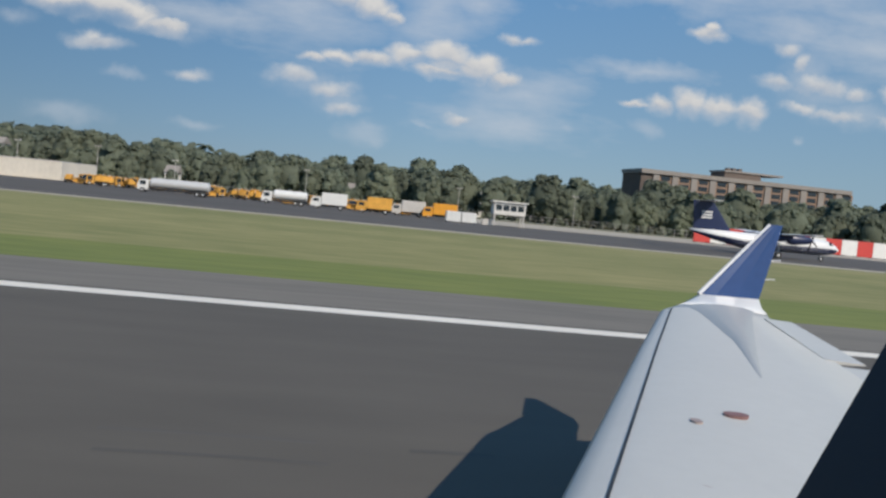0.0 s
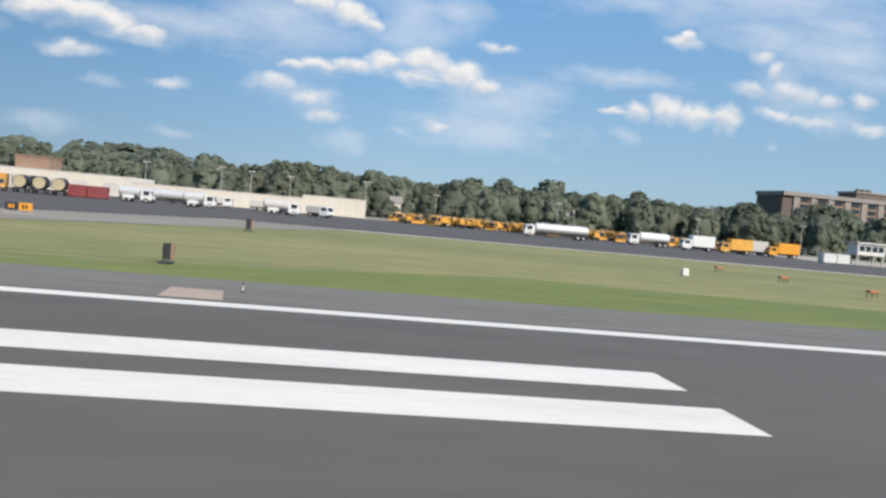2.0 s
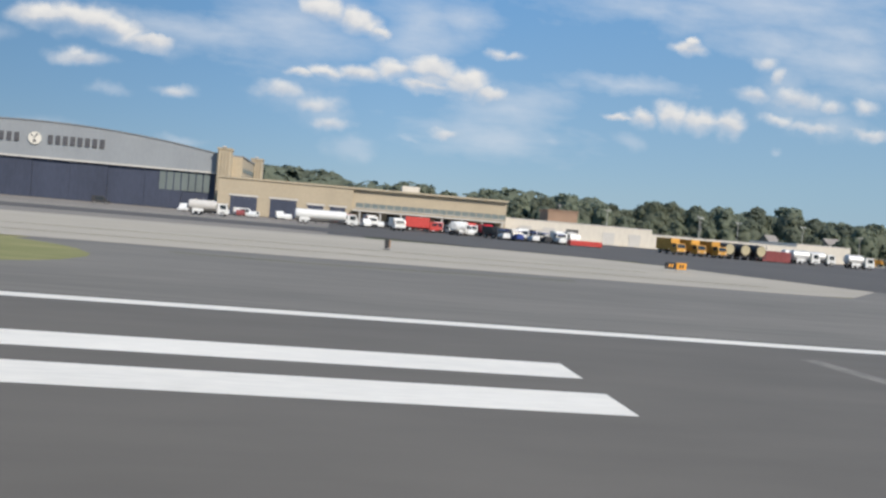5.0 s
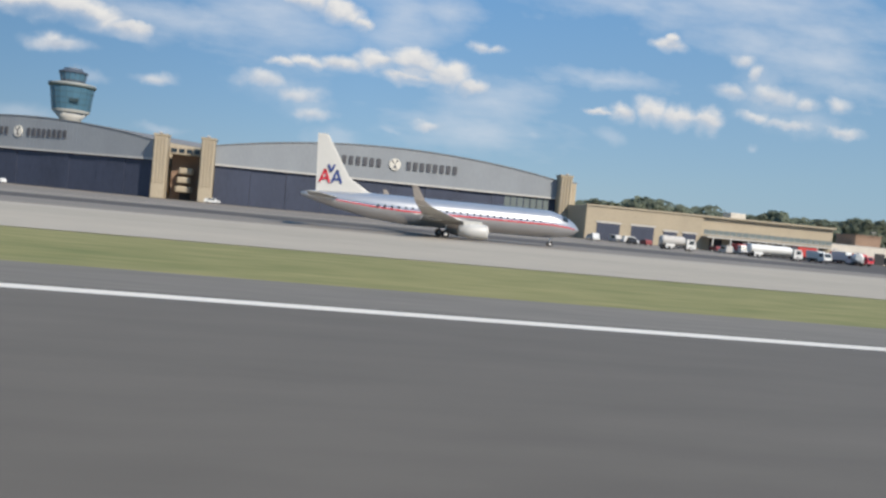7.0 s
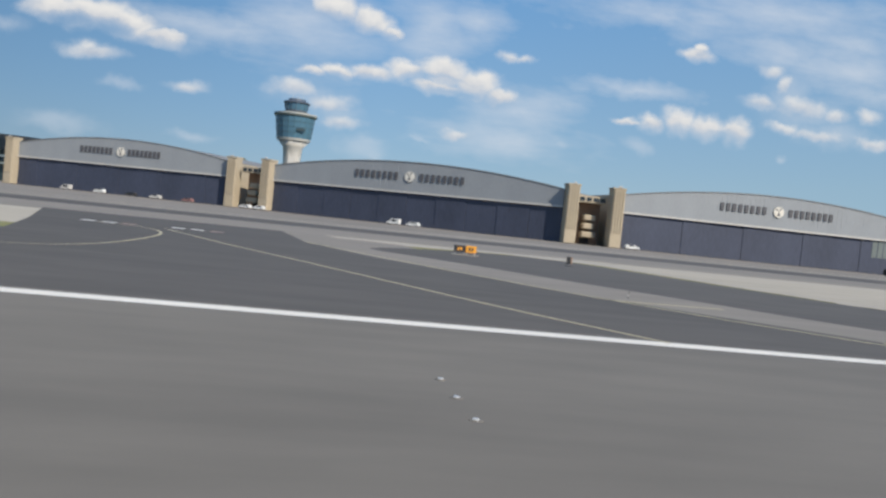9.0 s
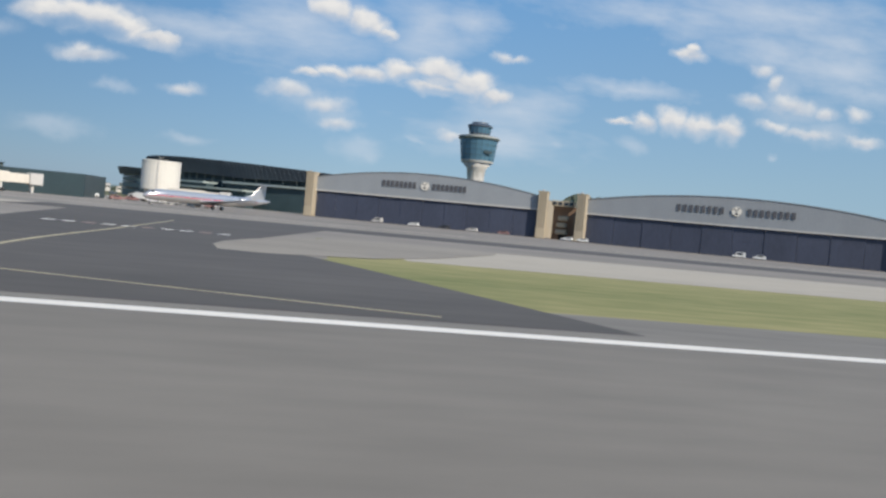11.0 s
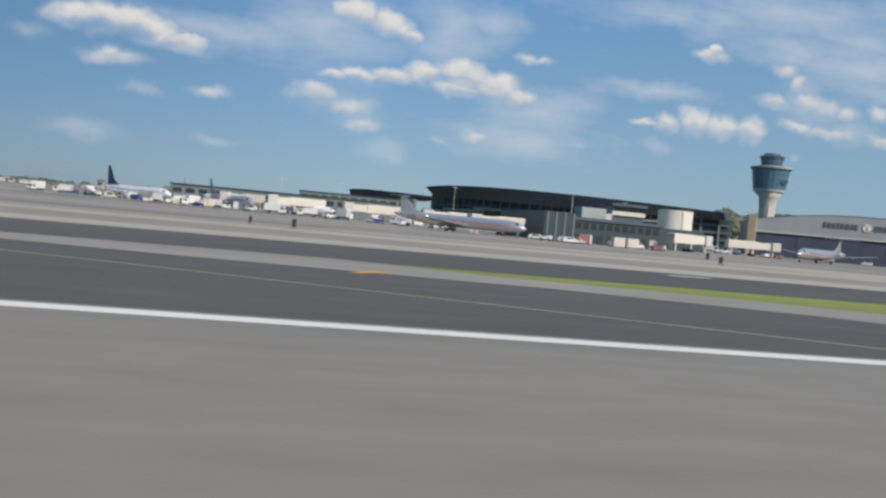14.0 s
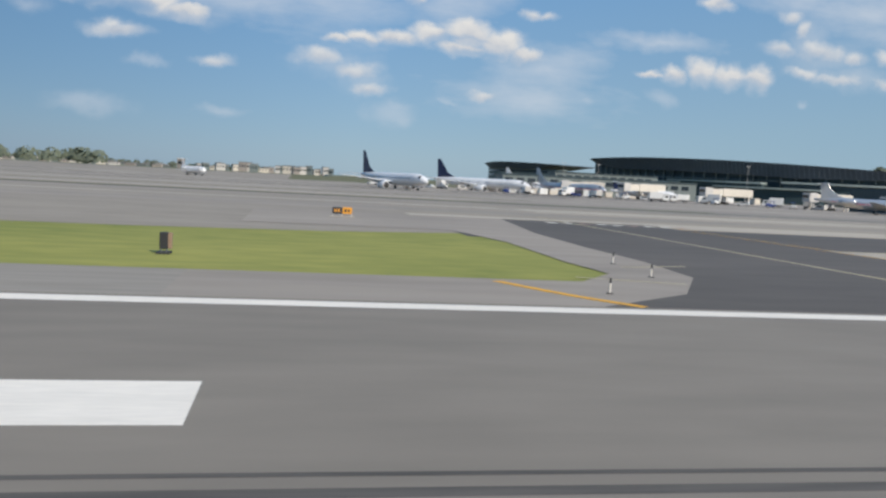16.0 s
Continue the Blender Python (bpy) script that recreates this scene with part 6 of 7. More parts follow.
def cab(t, x0, paint, hgt=2.7, length=2.2, half=1.2):
    """Truck cab whose front is at x0 + length."""
    bm = bmesh.new()
    prof = ((0, 0.55), (length, 0.55), (length, 1.45), (length - 0.35, hgt - 0.15), (length - 0.6, hgt), (0, hgt))
    A = [bm.verts.new((x0 + u, -half, z)) for u, z in prof]
    B = [bm.verts.new((x0 + u, half, z)) for u, z in prof]
    for i in range(len(A)):
        bm.faces.new((A[i], A[(i + 1) % len(A)], B[(i + 1) % len(A)], B[i]))
    bm.faces.new(A[::-1])
    bm.faces.new(B)
    bmesh.ops.recalc_face_normals(bm, faces=bm.faces[:])
    c = part("cab", bm, M[paint], t)
    bm = bmesh.new()
    bm.faces.new([bm.verts.new(p) for p in ((x0 + length + 0.015, -half + 0.15, 1.5), (x0 + length + 0.015, half - 0.15, 1.5), (x0 + length - 0.33, half - 0.2, hgt - 0.2), (x0 + length - 0.33, -half + 0.2, hgt - 0.2))])
    part("windscreen", bm, M["glass"], c)
    for s in (-1, 1):
        part("side_window", bx(x0 + 0.5, x0 + length - 0.5, s * half - 0.01, s * half + 0.012, 1.55, hgt - 0.3), M["glass"], c)
        part("headlight", bx(x0 + length, x0 + length + 0.04, s * (half - 0.35) - 0.15, s * (half - 0.35) + 0.15, 0.85, 1.05), M["planewhite"], c)
    part("bumper", bx(x0 + length, x0 + length + 0.12, -half, half, 0.45, 0.75), M["black"], c)
    return c


def tank_truck(x, y, ang, length=10.5, tankm="truckwhite", cabm="truckwhite", label="white tanker truck with a rounded tank"):
    t = group_of("tanker_truck", x, y, ang, label, "truck", "tanker trucks")
    h = length / 2
    part("chassis", bx(-h, h - 0.3, -0.5, 0.5, 0.6, 0.95), M["black"], t)
    secs = [(-h, 0, 2.05, 0.8, 0.7), (-h + 0.25, 0, 2.05, 1.2, 1.05), (h - 2.9, 0, 2.05, 1.2, 1.05), (h - 2.65, 0, 2.05, 0.8, 0.7)]
    tk = part("tank", loft(bmesh.new(), secs, n=20), M[tankm], t, smooth=False)
    part("catwalk", bx(-h + 0.6, h - 3.2, -0.3, 0.3, 3.08, 3.16), M["concretewall"], tk)
    for k in range(3):
        u = -h + (k + 0.8) * (length - 3) / 3.2
        part("hatch", tb((u, 0, 3.05), (u, 0, 3.3), 0.25, n=10), M["concretewall"], tk)
    part("hose_box", bx(-h + 1.0, -h + 3.2, -1.22, -0.75, 0.75, 1.35), M[cabm], t)
    cab(t, h - 2.4, cabm)
    wheels(t, (-h + 1.2, -h + 2.4, h - 1.3), 1.2)
    return t


def box_truck(x, y, ang, bodym="plow", cabm="plow", length=7.0, hgt=3.4, label="yellow box truck", group="box trucks"):
    t = group_of("box_truck", x, y, ang, label, "truck", group)
    h = length / 2
    part("chassis", bx(-h, h - 0.3, -0.5, 0.5, 0.55, 0.9), M["black"], t)
    b = part("cargo_box", bx(-h, h - 2.2, -1.2, 1.2, 0.95, hgt, bevel=0.06), M[bodym], t)
    part("rear_door", bx(-h - 0.03, -h, -1.05, 1.05, 1.05, hgt - 0.15), M["concretewall"], b)
    cab(t, h - 2.1, cabm, 2.5)
    wheels(t, (-h + 1.3, h - 1.2), 1.15, 0.48)
    return t


def plow_truck(x, y, ang, paint="plow", label="yellow snow plough with raised blade"):
    t = group_of("snow_plough", x, y, ang, label, "snow plough", "parked snow ploughs")
    part("chassis", bx(-3.6, 3.2, -0.6, 0.6, 0.7, 1.1), M["black"], t)
    cab(t, 0.6, paint, 3.1, 2.4, 1.25)
    b = bmesh.new()
    box(b, -3.5, 0.3, -1.2, 1.2, 1.3, 2.5, bevel=0.08)
    box(b, -3.0, -0.4, -0.8, 0.8, 2.5, 3.0, bevel=0.1)
    part("hopper", b, M[paint], t)
    bm = bmesh.new()
    rows = []
    for k in range(6):
        a = radians(-60 + k * 24)
        rows.append([bm.verts.new((4.3 - 0.7 * math.cos(a) + 0.35, s * 2.0, 1.0 + 0.75 * math.sin(a))) for s in (-1, 1)])
    for A, B in zip(rows, rows[1:]):
        bm.faces.new((A[0], A[1], B[1], B[0]))
    bm.normal_update()
    bmesh.ops.solidify(bm, geom=bm.faces[:], thickness=0.06)
    part("blade", bm, M[paint], t)
    part("push_frame", bx(3.0, 3.8, -0.5, 0.5, 0.6, 1.0), M["black"], t)
    part("beacon", tb((1.4, 0, 3.1), (1.4, 0, 3.4), 0.14, n=8), M["orange"], t)
    part("exhaust", tb((0.45, 0.8, 1.2), (0.45, 0.8, 3.6), 0.08, n=6), M["steel"], t)
    wheels(t, (-2.4, 1.9), 1.3, 0.62, 0.45)
    return t


def small_car(x, y, ang, paint="truckwhite", label="white service car on the apron", van=False):
    t = group_of("service_van" if van else "service_car", x, y, ang, label, "van" if van else "car", "service vehicles")
    prof = ((-2.2, 0.35), (2.2, 0.35), (2.25, 0.85), (1.35, 1.0), (0.75, 1.5 if not van else 1.95), (-1.6 if not van else -2.15, 1.5 if not van else 2.0), (-2.2, 0.95))
    bm = bmesh.new()
    A = [bm.verts.new((u, -0.88, z)) for u, z in prof]
    B = [bm.verts.new((u, 0.88, z)) for u, z in prof]
    for i in range(len(A)):
        bm.faces.new((A[i], A[(i + 1) % len(A)], B[(i + 1) % len(A)], B[i]))
    bm.faces.new(A[::-1])
    bm.faces.new(B)
    bmesh.ops.recalc_face_normals(bm, faces=bm.faces[:])
    part("body", bm, M[paint], t)
    for s in (-1, 1):
        part("side_window", bx(-1.3, 0.7, s * 0.88 - 0.01, s * 0.88 + 0.012, 1.0, 1.38 if not van else 1.7), M["glass"], t)
    wheels(t, (-1.35, 1.4), 0.88, 0.32, 0.2)
    return t


def container(x, y, ang, paint="red", length=6.0, hgt=2.6, label="dull red ribbed metal container"):
    t = group_of("container", x, y, ang, label, "container", "yard containers")
    h = length / 2
    b = part("body", bx(-h, h, -1.2, 1.2, 0.12, hgt, bevel=0.04), M[paint], t)
    for i in range(int(length / 0.6)):
        u = -h + 0.3 + i * 0.6
        part("rib", bx(u - 0.08, u + 0.08, -1.26, -1.2, 0.2, hgt - 0.1), M[paint], b)
    for u in (-h + 0.3, h - 0.3):
        part("skid", bx(u - 0.15, u + 0.15, -1.1, 1.1, 0, 0.12), M["black"], t)
    return t


def tug(x, y, ang, paint="truckwhite", label="white baggage tractor"):
    t = group_of("baggage_tractor", x, y, ang, label, "tractor", "ground support tractors")
    part("body", bx(-1.6, 1.6, -0.9, 0.9, 0.4, 1.2, bevel=0.12), M[paint], t)
    part("hood", bx(0.4, 1.55, -0.75, 0.75, 1.2, 1.5, bevel=0.08), M[paint], t)
    part("canopy", bx(-1.3, 0.4, -0.85, 0.85, 2.1, 2.25, bevel=0.04), M["stripeblue"], t)
    for u in (-1.2, 0.3):
        for s in (-0.75, 0.75):
            part("post", bx(u - 0.05, u + 0.05, s - 0.05, s + 0.05, 1.2, 2.1), M["black"], t)
    wheels(t, (-1.05, 1.05), 0.95, 0.4, 0.25)
    return t


# fuel and tank trucks
for x, y, a, l, tm, lab in ((-41.5, 183, 180, 15.0, "steel", "long silver fuel tanker with a white cab"), (-18.5, 186, 180, 10, "truckwhite", "white tanker truck with a rounded tank"), (-126, 186, 0, 13.5, "steel", "long silver fuel tanker with a white cab"),
                            (-118.8, 177, 0, 6.8, "steel", "short silver tanker truck on the apron"), (-102, 176, 0, 7.6, "concretewall", "short grey tanker truck"), (-241.5, 178, 0, 13.5, "truckwhite", "long white fuel tanker"), (-266, 178, 0, 8.5, "concretewall", "grey tanker truck by the hangar"),
                            (-131.8, 178, 0, 7.0, "steel", "short silver tanker truck on the apron"), (-211, 190, 60, 7.5, "truckwhite", "white tanker truck nosed to the building")):
    tank_truck(x, y, a, l, tm, label=lab)
for x, y, bm_, lab in ((-8.5, 181.5, "truckwhite", "white flat-sided truck in the yard row"), (1.2, 182.5, "plow", "yellow box truck in the yard row"), (16, 188, "orange", "orange box truck in the yard row"), (9.0, 190, "concretewall", "grey box truck in the yard row")):
    box_truck(x, y, 180, bm_, bm_, 7.6, 3.5, lab)
for i in range(3):
    box_truck(-165.2 + i * 4.2, 176 - 1.2 * i, -75, "plow", "plow", 7.5, 3.5, "yellow box truck parked in a row")
for i in range(3):
    t = group_of("de_icer_tank", -153.4 + i * 3.7, 175.5, -80, "yellow-ended tank on a dark trailer frame", "tank", "trailer tanks")
    part("tank", loft(bmesh.new(), [(-3, 0, 2.2, 0.9, 0.9), (-2.8, 0, 2.2, 1.3, 1.3), (2.8, 0, 2.2, 1.3, 1.3), (3.0, 0, 2.2, 1.0, 1.0)], n=20), M["black"], t)
    part("end_cap", tb((3.0, 0, 2.2), (3.06, 0, 2.2), 1.15, n=20), M["oldyellow"], t, "faded yellow tank end")
    part("frame", bx(-3.2, 3.0, -1.3, 1.3, 0.7, 0.95), M["black"], t)
    for s in (-1.35, 1.3):
        part("upright", bx(2.85, 2.95, s, s + 0.1, 0.9, 3.6), M["black"], t)
    wheels(t, (-1.8, 1.8), 1.2)
for i, x in enumerate((-142.6, -138.8)):
    container(x, 176, -5, "maroon", 3.6, 2.5, "dull red ribbed metal container")
container(-185, 176, 0, "red", 7.2, 1.2, "low bright red flatbed bin")
for i, x in enumerate((-203, -199.6, -196.4, -193.2, -190.4)):
    tug(x, 177 + (i % 2) * 1.5, -80, ("truckwhite", "stripeblue", "truckwhite", "black", "truckwhite")[i], "baggage tractor with a blue canopy")
for x, y, a, body, cabm, ln, hg, lab in (
    (-226, 184, -80, "truckwhite", "truckwhite", 6.0, 2.8, "white service truck in a parked row"), (-219, 199, 4, "red", "red", 8.2, 3.4, "red box truck in a parked row"),
    (-236, 203, -95, "red", "truckwhite", 6.0, 2.7, "red-bodied truck with white cab"), (-231, 205, -80, "concretewall", "truckwhite", 6.2, 3.0, "grey service truck in a parked row"),
    (-209.5, 197, -70, "truckwhite", "truckwhite", 6.4, 3.2, "white service truck in a parked row"), (-206, 204, -88, "red", "truckwhite", 6.0, 3.1, "red-bodied truck with white cab"),
    (-202.6, 200, -75, "stripered", "stripered", 6.0, 3.0, "bright red service truck"), (-204, 184, -65, "black", "black", 5.8, 2.7, "black service truck in a parked row"),
    (-199.5, 184, -82, "black", "truckwhite", 5.8, 2.5, "dark service truck with white cab"), (-196.6, 187, -95, "truckwhite", "truckwhite", 5.6, 2.8, "white service truck in a parked row"),
    (-192.4, 191, -78, "black", "concretewall", 5.6, 2.6, "dark service truck with grey cab"), (-188.6, 185, -88, "truckwhite", "truckwhite", 5.6, 2.9, "white service truck in a parked row"),
    (-185, 187, -84, "concretewall", "truckwhite", 5.6, 2.9, "grey service truck with white cab"), (-214, 205, -100, "truckwhite", "red", 6.0, 2.6, "white-bodied truck with red cab"), (-223, 207, -86, "black", "truckwhite", 6.0, 2.6, "dark service truck with white cab")):
    box_truck(x, y, a, body, cabm, ln, hg, lab, "service trucks")
for x, y, a, p in ((-101.5, 186, -60, "truckwhite"), (-94.5, 186, -30, "truckwhite"), (-109, 207, 0, "truckwhite"), (-128.5, 206, 0, "truckwhite"), (-119, 208, 0, "truckwhite")):
    box_truck(x, y, a, "concretewall", p, 5.6, 2.4, "white truck beside the warehouse wall", "service trucks")
# snow ploughs in the yard
k = random.Random(12)
spots = []
while len(spots) < 70:
    x, y = k.uniform(-77, 14), k.uniform(203, 246)
    if all(abs(x - px) > 2.6 or abs(y - py) > 6 for px, py in spots):
        spots.append((x, y))
        pt = plow_truck(x, y, -90 + k.uniform(-60, 60) + k.choice((0, 0, 180)))
        pt.scale = pt.scale * k.uniform(0.6, 0.84)
for x, y, a, p, v in ((-446, 268, 150, "truckwhite", True), (-440, 265, 150, "truckwhite", False), (-496, 306, 150, "truckwhite", False), (-491, 303, 150, "truckwhite", False), (-376, 240, 0, "truckwhite", False), (-518, 319, 155, "dullred", False), (-530, 322, 155, "concretewall", False), (-540, 328, 155, "black", False), (-552, 331, 155, "truckwhite", False), (-566, 338, 155, "concretewall", True), (-262, 215, 0, "truckwhite", True), (-235, 212, 0, "truckwhite", False), (-300, 225, 10, "black", True)):
    small_car(x, y, a, p, {"truckwhite": "white", "dullred": "dull red", "black": "dark", "concretewall": "grey"}[p] + (" service van before the hangars" if v else " car parked before the hangars"), v)
for i in range(22):
    x, y = -276 + i * 3.6 + k.uniform(-1, 1), k.uniform(194, 219)
    p = ("truckwhite", "truckwhite", "black", "concretewall", "maroon", "truckwhite")[i % 6]
    small_car(x, y, k.choice((-80, 90, 20, -100)), p, {"truckwhite": "white", "black": "dark", "concretewall": "grey", "maroon": "dull red"}[p] + " vehicle parked before the tan building", i % 3 == 0)
# ramp equipment at the terminal
for i in range(26):
    x = -735 + k.uniform(0, 110)
    y = k.uniform(212, 228) if x < -690 else k.uniform(288, 304) if x < -664 else k.uniform(280, 300)
    (tug if i % 3 else small_car)(x, y, k.uniform(-30, 30), ("truckwhite", "dullred", "truckwhite", "concretewall")[i % 4], ("white", "dull red", "white", "grey")[i % 4] + (" baggage tractor at the terminal" if i % 3 else " ramp car at the terminal"))
for i in range(18):
    x, y = -850 + k.uniform(0, 110), 318 + k.uniform(0, 18)
    container(x, y, k.uniform(-20, 20), "truckwhite" if i % 3 else "plaster", k.uniform(2.5, 5), k.uniform(1.8, 3.0), "white cargo container on the ramp")
for i in range(34):
    u = i / 33
    x, y = -905 + 150 * u + k.uniform(-4, 4), 352 - 88 * u + k.uniform(-14, 12)
    p = ("truckwhite", "truckwhite", "concretewall", "truckwhite", "stripeblue", "truckwhite")[i % 6]
    word = {"truckwhite": "white", "concretewall": "grey", "stripeblue": "blue"}[p]
    if i % 3 == 0:
        box_truck(x, y, k.uniform(0, 360), "truckwhite", p, k.uniform(5.4, 7.4), k.uniform(2.8, 3.8), "white service truck beside parked airliners", "ramp trucks")
    elif i % 3 == 1:
        tug(x, y, k.uniform(0, 360), p, word + " tractor beside parked airliners")
    else:
        small_car(x, y, k.uniform(0, 360), p, word + " ramp vehicle beside parked airliners", i % 2 == 0)
for x, p in ((-726, "dullred"), (-716, "plaster"), (-712, "plaster")):
    container(x + 3, 217, 0, p, 3.2, 2.6, "dull red metal shelter on the ramp" if p == "dullred" else "white metal shelter on the ramp")

for x, y, a, body, lab in ((-653, 306, 160, "truckwhite", "white catering truck by the storage drum"), (-646, 303, 20, "concretewall", "grey service truck by the storage drum"), (-640.5, 304, -30, "truckwhite", "white service truck by the storage drum"), (-668, 305, 10, "truckwhite", "white service truck under the boarding bridge"), (-690, 300, 170, "concretewall", "grey service truck on the terminal ramp")):
    box_truck(x, y, a, body, "truckwhite", 6.2, 3.0, lab, "ramp trucks")

# ---- red and white blast fence ----
for i in range(13):
    b = group_of("barrier_panel", 88 + i * 4.8, 214 + 0.4 * i, 5, "red solid fence panel" if i % 2 == 0 else "white solid fence panel", "barrier", "red and white barrier")
    part("panel", bx(-2.38, 2.38, -0.15, 0.15, 0.1, 4.3, bevel=0.04), M["red" if i % 2 == 0 else "truckwhite"], b)
    for u in (-1.8, 1.8):
        part("foot", bx(u - 0.2, u + 0.2, -0.9, 0.9, 0, 0.12), M["black"], b)

# ---- control hut and yard cabins ----
hut = group_of("control_hut", 29.5, 176, 0, "small white control hut on stilts", "hut")
part("room", bx(-3.4, 3.4, -2, 2, 2.4, 5.0, bevel=0.05), M["wood"], hut)
part("roof", bx(-3.8, 3.8, -2.4, 2.4, 5.0, 5.3), M["wood"], hut)
for i in range(4):
    part("window", bx(-3.0 + i * 1.55, -1.7 + i * 1.55, -2.03, -1.97, 3.3, 4.5), M["glass"], hut)
for u in (-3.1, 3.1):
    for v in (-1.7, 1.7):
        part("stilt", bx(u - 0.15, u + 0.15, v - 0.15, v + 0.15, 0, 2.4), M["concretewall"], hut)
part("stair", bx(-5.4, -3.4, -0.6, 0.6, 0, 1.2), M["concretewall"], hut)
for x in (17.4, 20.6):
    container(x, 171.5, 0, "truckwhite", 3.0, 2.2, "small white cabin in the yard")

# ---- airfield signs, markers, lights ----


def guide_sign(x, y, ang=0, n=2, w=1.1, h=0.66, front="orange", label="yellow lit taxiway guidance sign on short legs"):
    s = group_of("taxiway_sign", x, y, ang, label, "sign", "taxiway signs")
    for i in range(n):
        u = (i - (n - 1) / 2) * w
        c = part("cabinet", bx(u - w / 2 + 0.02, u + w / 2 - 0.02, -0.16, 0.16, 0.25, 0.25 + h, bevel=0.03), M["black" if i == 0 and n > 1 else front], s)
        for k in range(2):
            part("letter_bar", bx(u - 0.24 + k * 0.28, u - 0.06 + k * 0.28, -0.175, -0.16, 0.42, 0.08 + h), M["orange" if i == 0 and n > 1 else "black"], c)
        for d in (-0.4, 0.4):
            part("leg", tb((u + d, 0, 0), (u + d, 0, 0.27), 0.03, n=6), M["concretewall"], s)
    part("slab", bx(-n * w / 2 - 0.2, n * w / 2 + 0.2, -0.5, 0.5, -0.05, 0.02), M["concrete"], s)
    return s


def board(x, y, size=0.95, label="black distance marker board on two short legs"):
    s = group_of("distance_board", x, y, 0, label, "sign", "distance boards")
    w, h = size * 0.44, size * 0.88
    b = part("board", bx(-w / 2, w / 2, -0.16, 0.16, 0.16, 0.16 + h, bevel=0.02), M["black"], s)
    part("edge_strip", bx(w / 2, w / 2 + 0.14, -0.16, 0.16, 0.18, 0.14 + h, bevel=0.01), M["tandark"], b, "brown side plate")
    part("foot_slab", bx(-w * 0.8, w * 0.8, -0.4, 0.4, -0.05, 0.04), M["black"], s)
    for d in (-w * 0.3, w * 0.3):
        part("leg", tb((d, 0, 0.03), (d, 0, 0.2), 0.03, n=6), M["concretewall"], s)


def stake(x, y):
    k = 1.2 if x < -880 else 0.7
    s = group_of("edge_marker", x, y, 0, "slim white and black edge marker post", "marker", "edge markers")
    part("post", tb((0, 0, 0), (0, 0, 0.3 * k), 0.03 * k, n=8), M["white"], s)
    part("top", tb((0, 0, 0.3 * k), (0, 0, 0.45 * k), 0.03 * k, n=8), M["black"], s)
    part("foot", tb((0, 0, 0), (0, 0, 0.03), 0.1 * k, n=10), M["black"], s)


for x, y, n in ((-117.2, 74, 2), (-206.4, 77, 2), (-456.8, 78, 2)):
    guide_sign(x, y, 0, n)
for x, y in ((-635.9, 72), (-932.3, 72.1), (-878.4, 51.5)):
    guide_sign(x, y, 0, 2, 0.85, 0.56)
for x, y in ((-717.7, 49.9),):
    guide_sign(x, y, 55, 1, 0.9, 0.8, front="tandark", label="brown-backed taxiway sign on the grass edge")
for x, y, z in ((-433.5, 34.3, 0.72), (-97.3, 35.9, 0.78), (-98.3, 77.8, 1.1), (-697.5, 34.0, 0.85), (-831.9, 64.0, 0.7), (-876.4, 35.4, 0.78), (-941.6, 35.8, 0.78), (-447.0, 76, 0.8), (-235.4, 75.2, 0.9), (-731.5, 125.5, 1.2), (-799.5, 120, 1.3), (-719.6, 153, 1.3), (-806, 128, 1.0)):
    board(x, y, z)
for x, y in ((-93, 26.7), (-115, 34.1), (-105.3, 28.9), (-203.4, 30), (-436.9, 25.9), (-454.4, 41.3), (-650.2, 31.6), (-657.8, 36.4), (-890, 26.8), (-893.6, 30), (-895.2, 37.8), (-925.6, 27), (-921.6, 32.6), (-921.2, 37.9), (-832.2, 35.7), (-820.2, 30.3), (-45.5, 24.8)):
    stake(x, y)
for y in (41.8, 52.9, 64.2, 75.5):
    p = group_of("approach_light_box", -51.0 - 0.03 * y, y, 8, "red-orange slope-indicator light box on thin legs", "light", "slope indicator lights")
    part("housing", bx(-0.36, 0.36, -0.24, 0.24, 0.36, 0.52, bevel=0.04), M["redorange"], p, "red-orange housing")
    part("lens_face", bx(-0.38, -0.36, -0.2, 0.2, 0.4, 0.5), M["glass"], p)
    for u in (-0.33, 0.33):
        for v in (-0.24, 0.24):
            part("leg", tb((u * 0.8, v * 0.8, 0), (u * 0.8, v * 0.8, 0.37), 0.025, n=6), M["black"], p)
pb = group_of("junction_box", -62.5, 62, 0, "small white cabinet on the grass", "cabinet")
part("cabinet", bx(-0.25, 0.25, -0.2, 0.2, 0.08, 0.6, bevel=0.03), M["truckwhite"], pb)
part("plinth", bx(-0.3, 0.3, -0.25, 0.25, 0, 0.08), M["concrete"], pb)
# cross patches with inset lights
for x in (-42.5, -73.2, -134.3, -226.0, -377.8, -468.6):
    if x > -460:
        sheet("trench_patch", [(x - 0.25, 10.4), (x + 0.35, 10.4), (x - 0.35, 20.2), (x - 0.95, 20.2)], 0.002, M["runwaypatch"], "pale narrow repair strip across the runway", "patch")
    for y in (11.5, 13.1, 14.7):
        li = group_of("inset_light", x - 0.03 * (y - 11), y, 0, "flush round runway light in a steel ring", "light", "flush runway lights")
        part("ring", tb((0, 0, 0.0), (0, 0, 0.012), 0.13, n=14), M["shoulder"], li)
        part("lens", tb((0, 0, 0.0), (0, 0, 0.03), 0.06, n=12), M["steel"], li)

# ---- lamp masts and fence ----


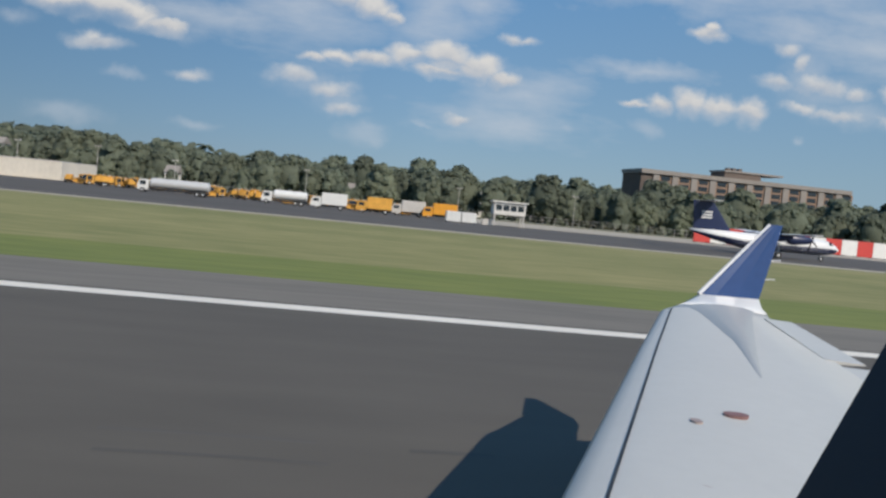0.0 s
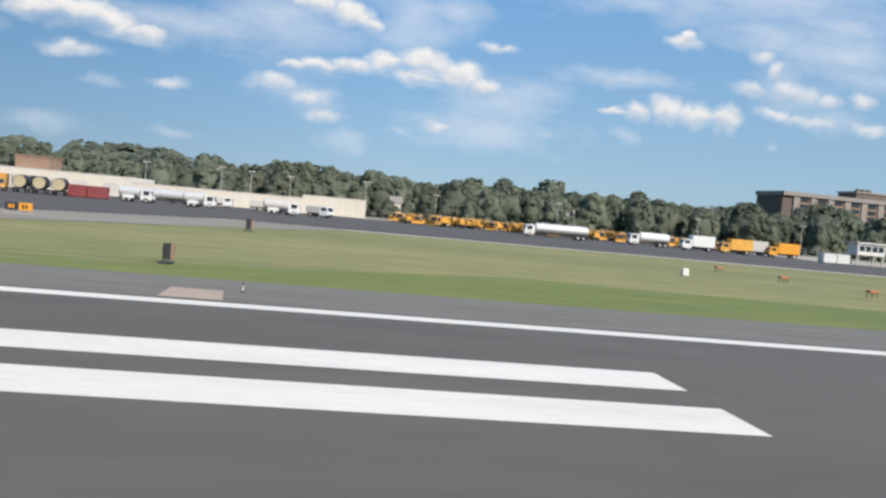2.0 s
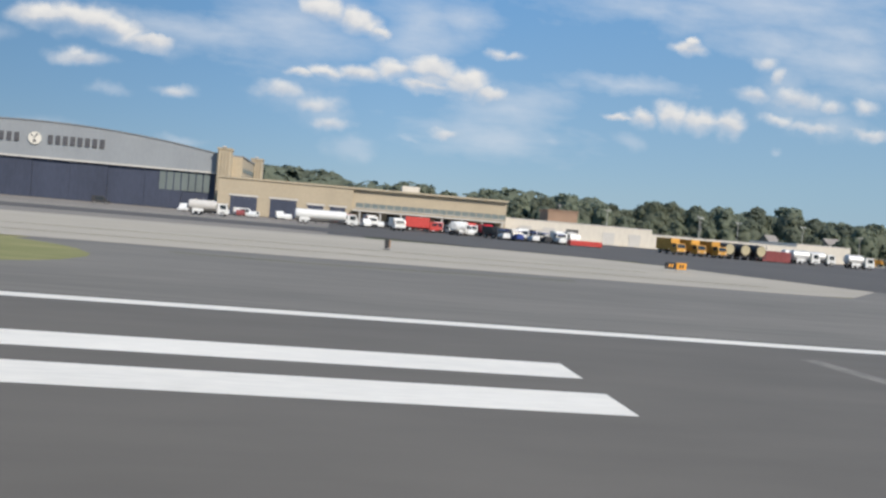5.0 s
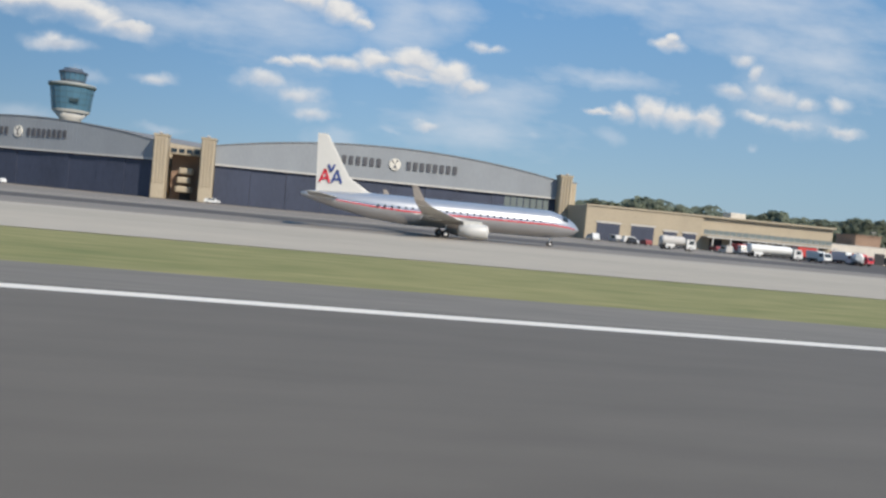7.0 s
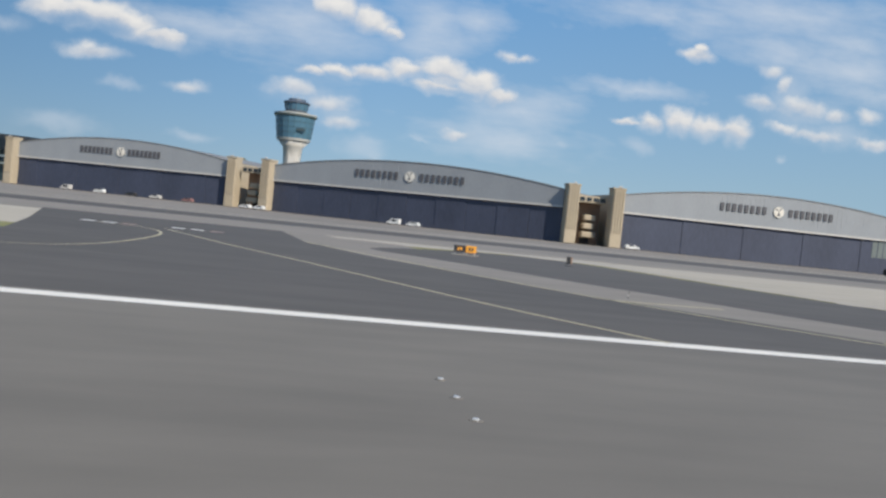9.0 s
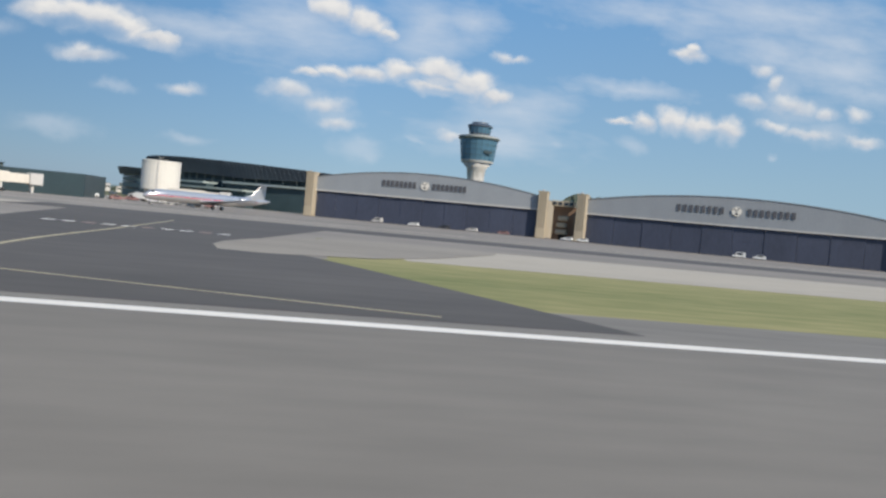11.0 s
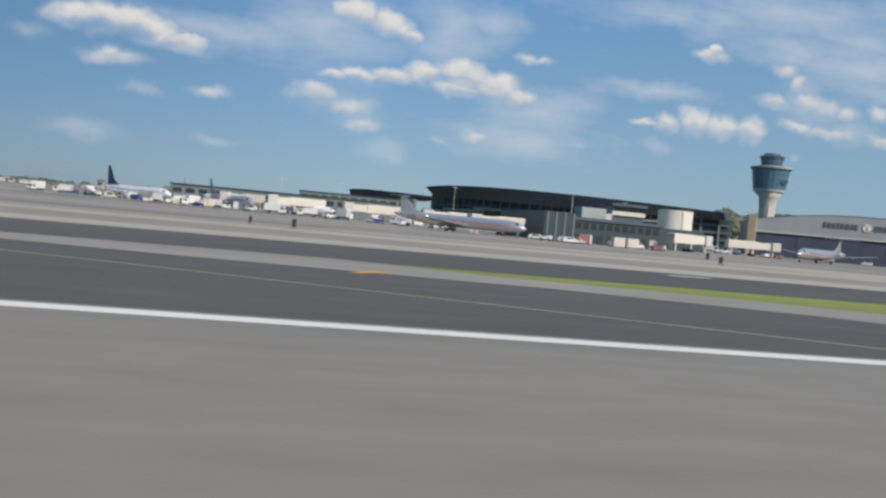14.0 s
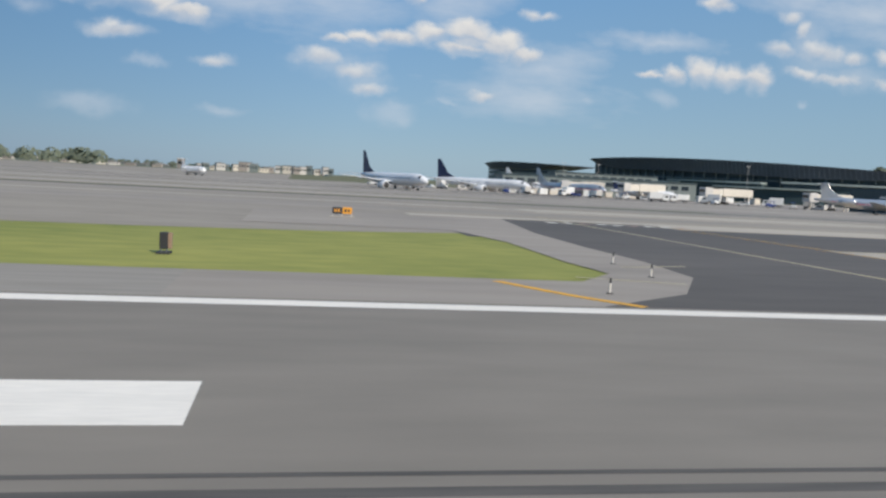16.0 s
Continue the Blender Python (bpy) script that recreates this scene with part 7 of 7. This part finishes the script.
def lamp_mast(x, y, h, heads=1, label="slim grey floodlight mast"):
    s = group_of("lamp_mast", x, y, 0, label, "lamp mast", "floodlight masts")
    part("pole", tb((0, 0, 0), (0, 0, h), 0.10, 0.06, n=8), M["concretewall"], s)
    part("crossarm", bx(-0.9, 0.9, -0.06, 0.06, h, h + 0.12), M["concretewall"], s)
    for u in (-0.7, 0.7):
        part("lamp_head", bx(u - 0.24, u + 0.24, -0.25, 0.15, h - 0.15, h + 0.2, bevel=0.05), M["concretewall"], s)


for x, y, h in ((-82.5, 262, 11), (-105.8, 262, 10.5), (-118, 264, 11), (-125, 250, 11), (-60, 264, 9), (-20, 264, 10), (28, 264, 9), (66, 266, 10), (-150, 266, 11), (-808, 392, 15), (-735, 350, 17), (-655, 360, 18), (-780, 420, 16), (-560, 430, 18)):
    lamp_mast(x, y, h)
fen = empty("boundary_fence", pose(0, 0, 0), "grey wire boundary fence on steel posts", "fence")
for i in range(90):
    u = -80 + i * 4.0
    part("post", tb((u, 266, 0), (u, 266, 2.5), 0.06, n=5), M["concretewall"], fen)
for z in (0.3, 1.4, 2.45):
    part("rail", bx(-80, 276, 265.95, 266.05, z, z + 0.06), M["concretewall"], fen)


def house(x, y, w, h, ang=0, label="white wooden house among the trees"):
    t = group_of("house", x, y, ang, label, "house", "hillside houses")
    part("wall", bx(-w / 2, w / 2, -4, 4, 0, h), M["wood"], t)
    bm = bmesh.new()
    A = [bm.verts.new(p) for p in ((-w / 2 - 0.4, -4.4, h), (w / 2 + 0.4, -4.4, h), (w / 2 + 0.4, 4.4, h), (-w / 2 - 0.4, 4.4, h), (-w / 2 - 0.4, 0, h + 2.6), (w / 2 + 0.4, 0, h + 2.6))]
    for q in ((0, 1, 5, 4), (2, 3, 4, 5), (3, 0, 4), (1, 2, 5), (3, 2, 1, 0)):
        bm.faces.new([A[i] for i in q])
    part("roof", bm, M["dimbay"], t)
    for i in range(int(w / 2.5)):
        for j in range(int(h / 3)):
            part("window", bx(-w / 2 + 0.8 + i * 2.5, -w / 2 + 1.9 + i * 2.5, -4.03, -3.97, h - 2.4 - j * 3, h - 1.0 - j * 3), M["glass"], t)


for x, y, w, h in ((-70, 306, 4.0, 5.6), (-8, 304, 4.2, 5.4), (-14, 308, 3.6, 5.6), (-34, 322, 6, 6.5), (5, 324, 6, 7), (-140, 330, 5, 10.4), (-146, 334, 4, 11.0), (40, 322, 5.5, 7)):
    house(x, y, w, h)
# far town beyond the field
k = random.Random(31)
for i in range(96):
    x = -1960 + i * 11.5 + k.uniform(-5, 5)
    t = group_of("far_building", x, 1450 + k.uniform(0, 160), k.uniform(-20, 20), "distant pale town building" if i % 4 in (0, 2) else "distant grey town building", "building", "far town buildings")
    tall = -1130 < x < -860
    w, h = k.uniform(6, 20), k.uniform(3, 7) if not tall else k.uniform(7, 16)
    part("wall", bx(-w / 2, w / 2, -6, 6, 0, h), M[("plaster", "dimbay", "concretewall", "darkband")[i % 4]], t)
    part("roof", bx(-w / 2 - 0.5, w / 2 + 0.5, -6.5, 6.5, h, h + 1.2), M["roof"], t)
    for j in range(3):
        part("window", bx(-w / 2 + 1 + j * w / 3.2, -w / 2 + 3.2 + j * w / 3.2, -6.1, -5.95, h * 0.45, h * 0.75), M["glass"], t)
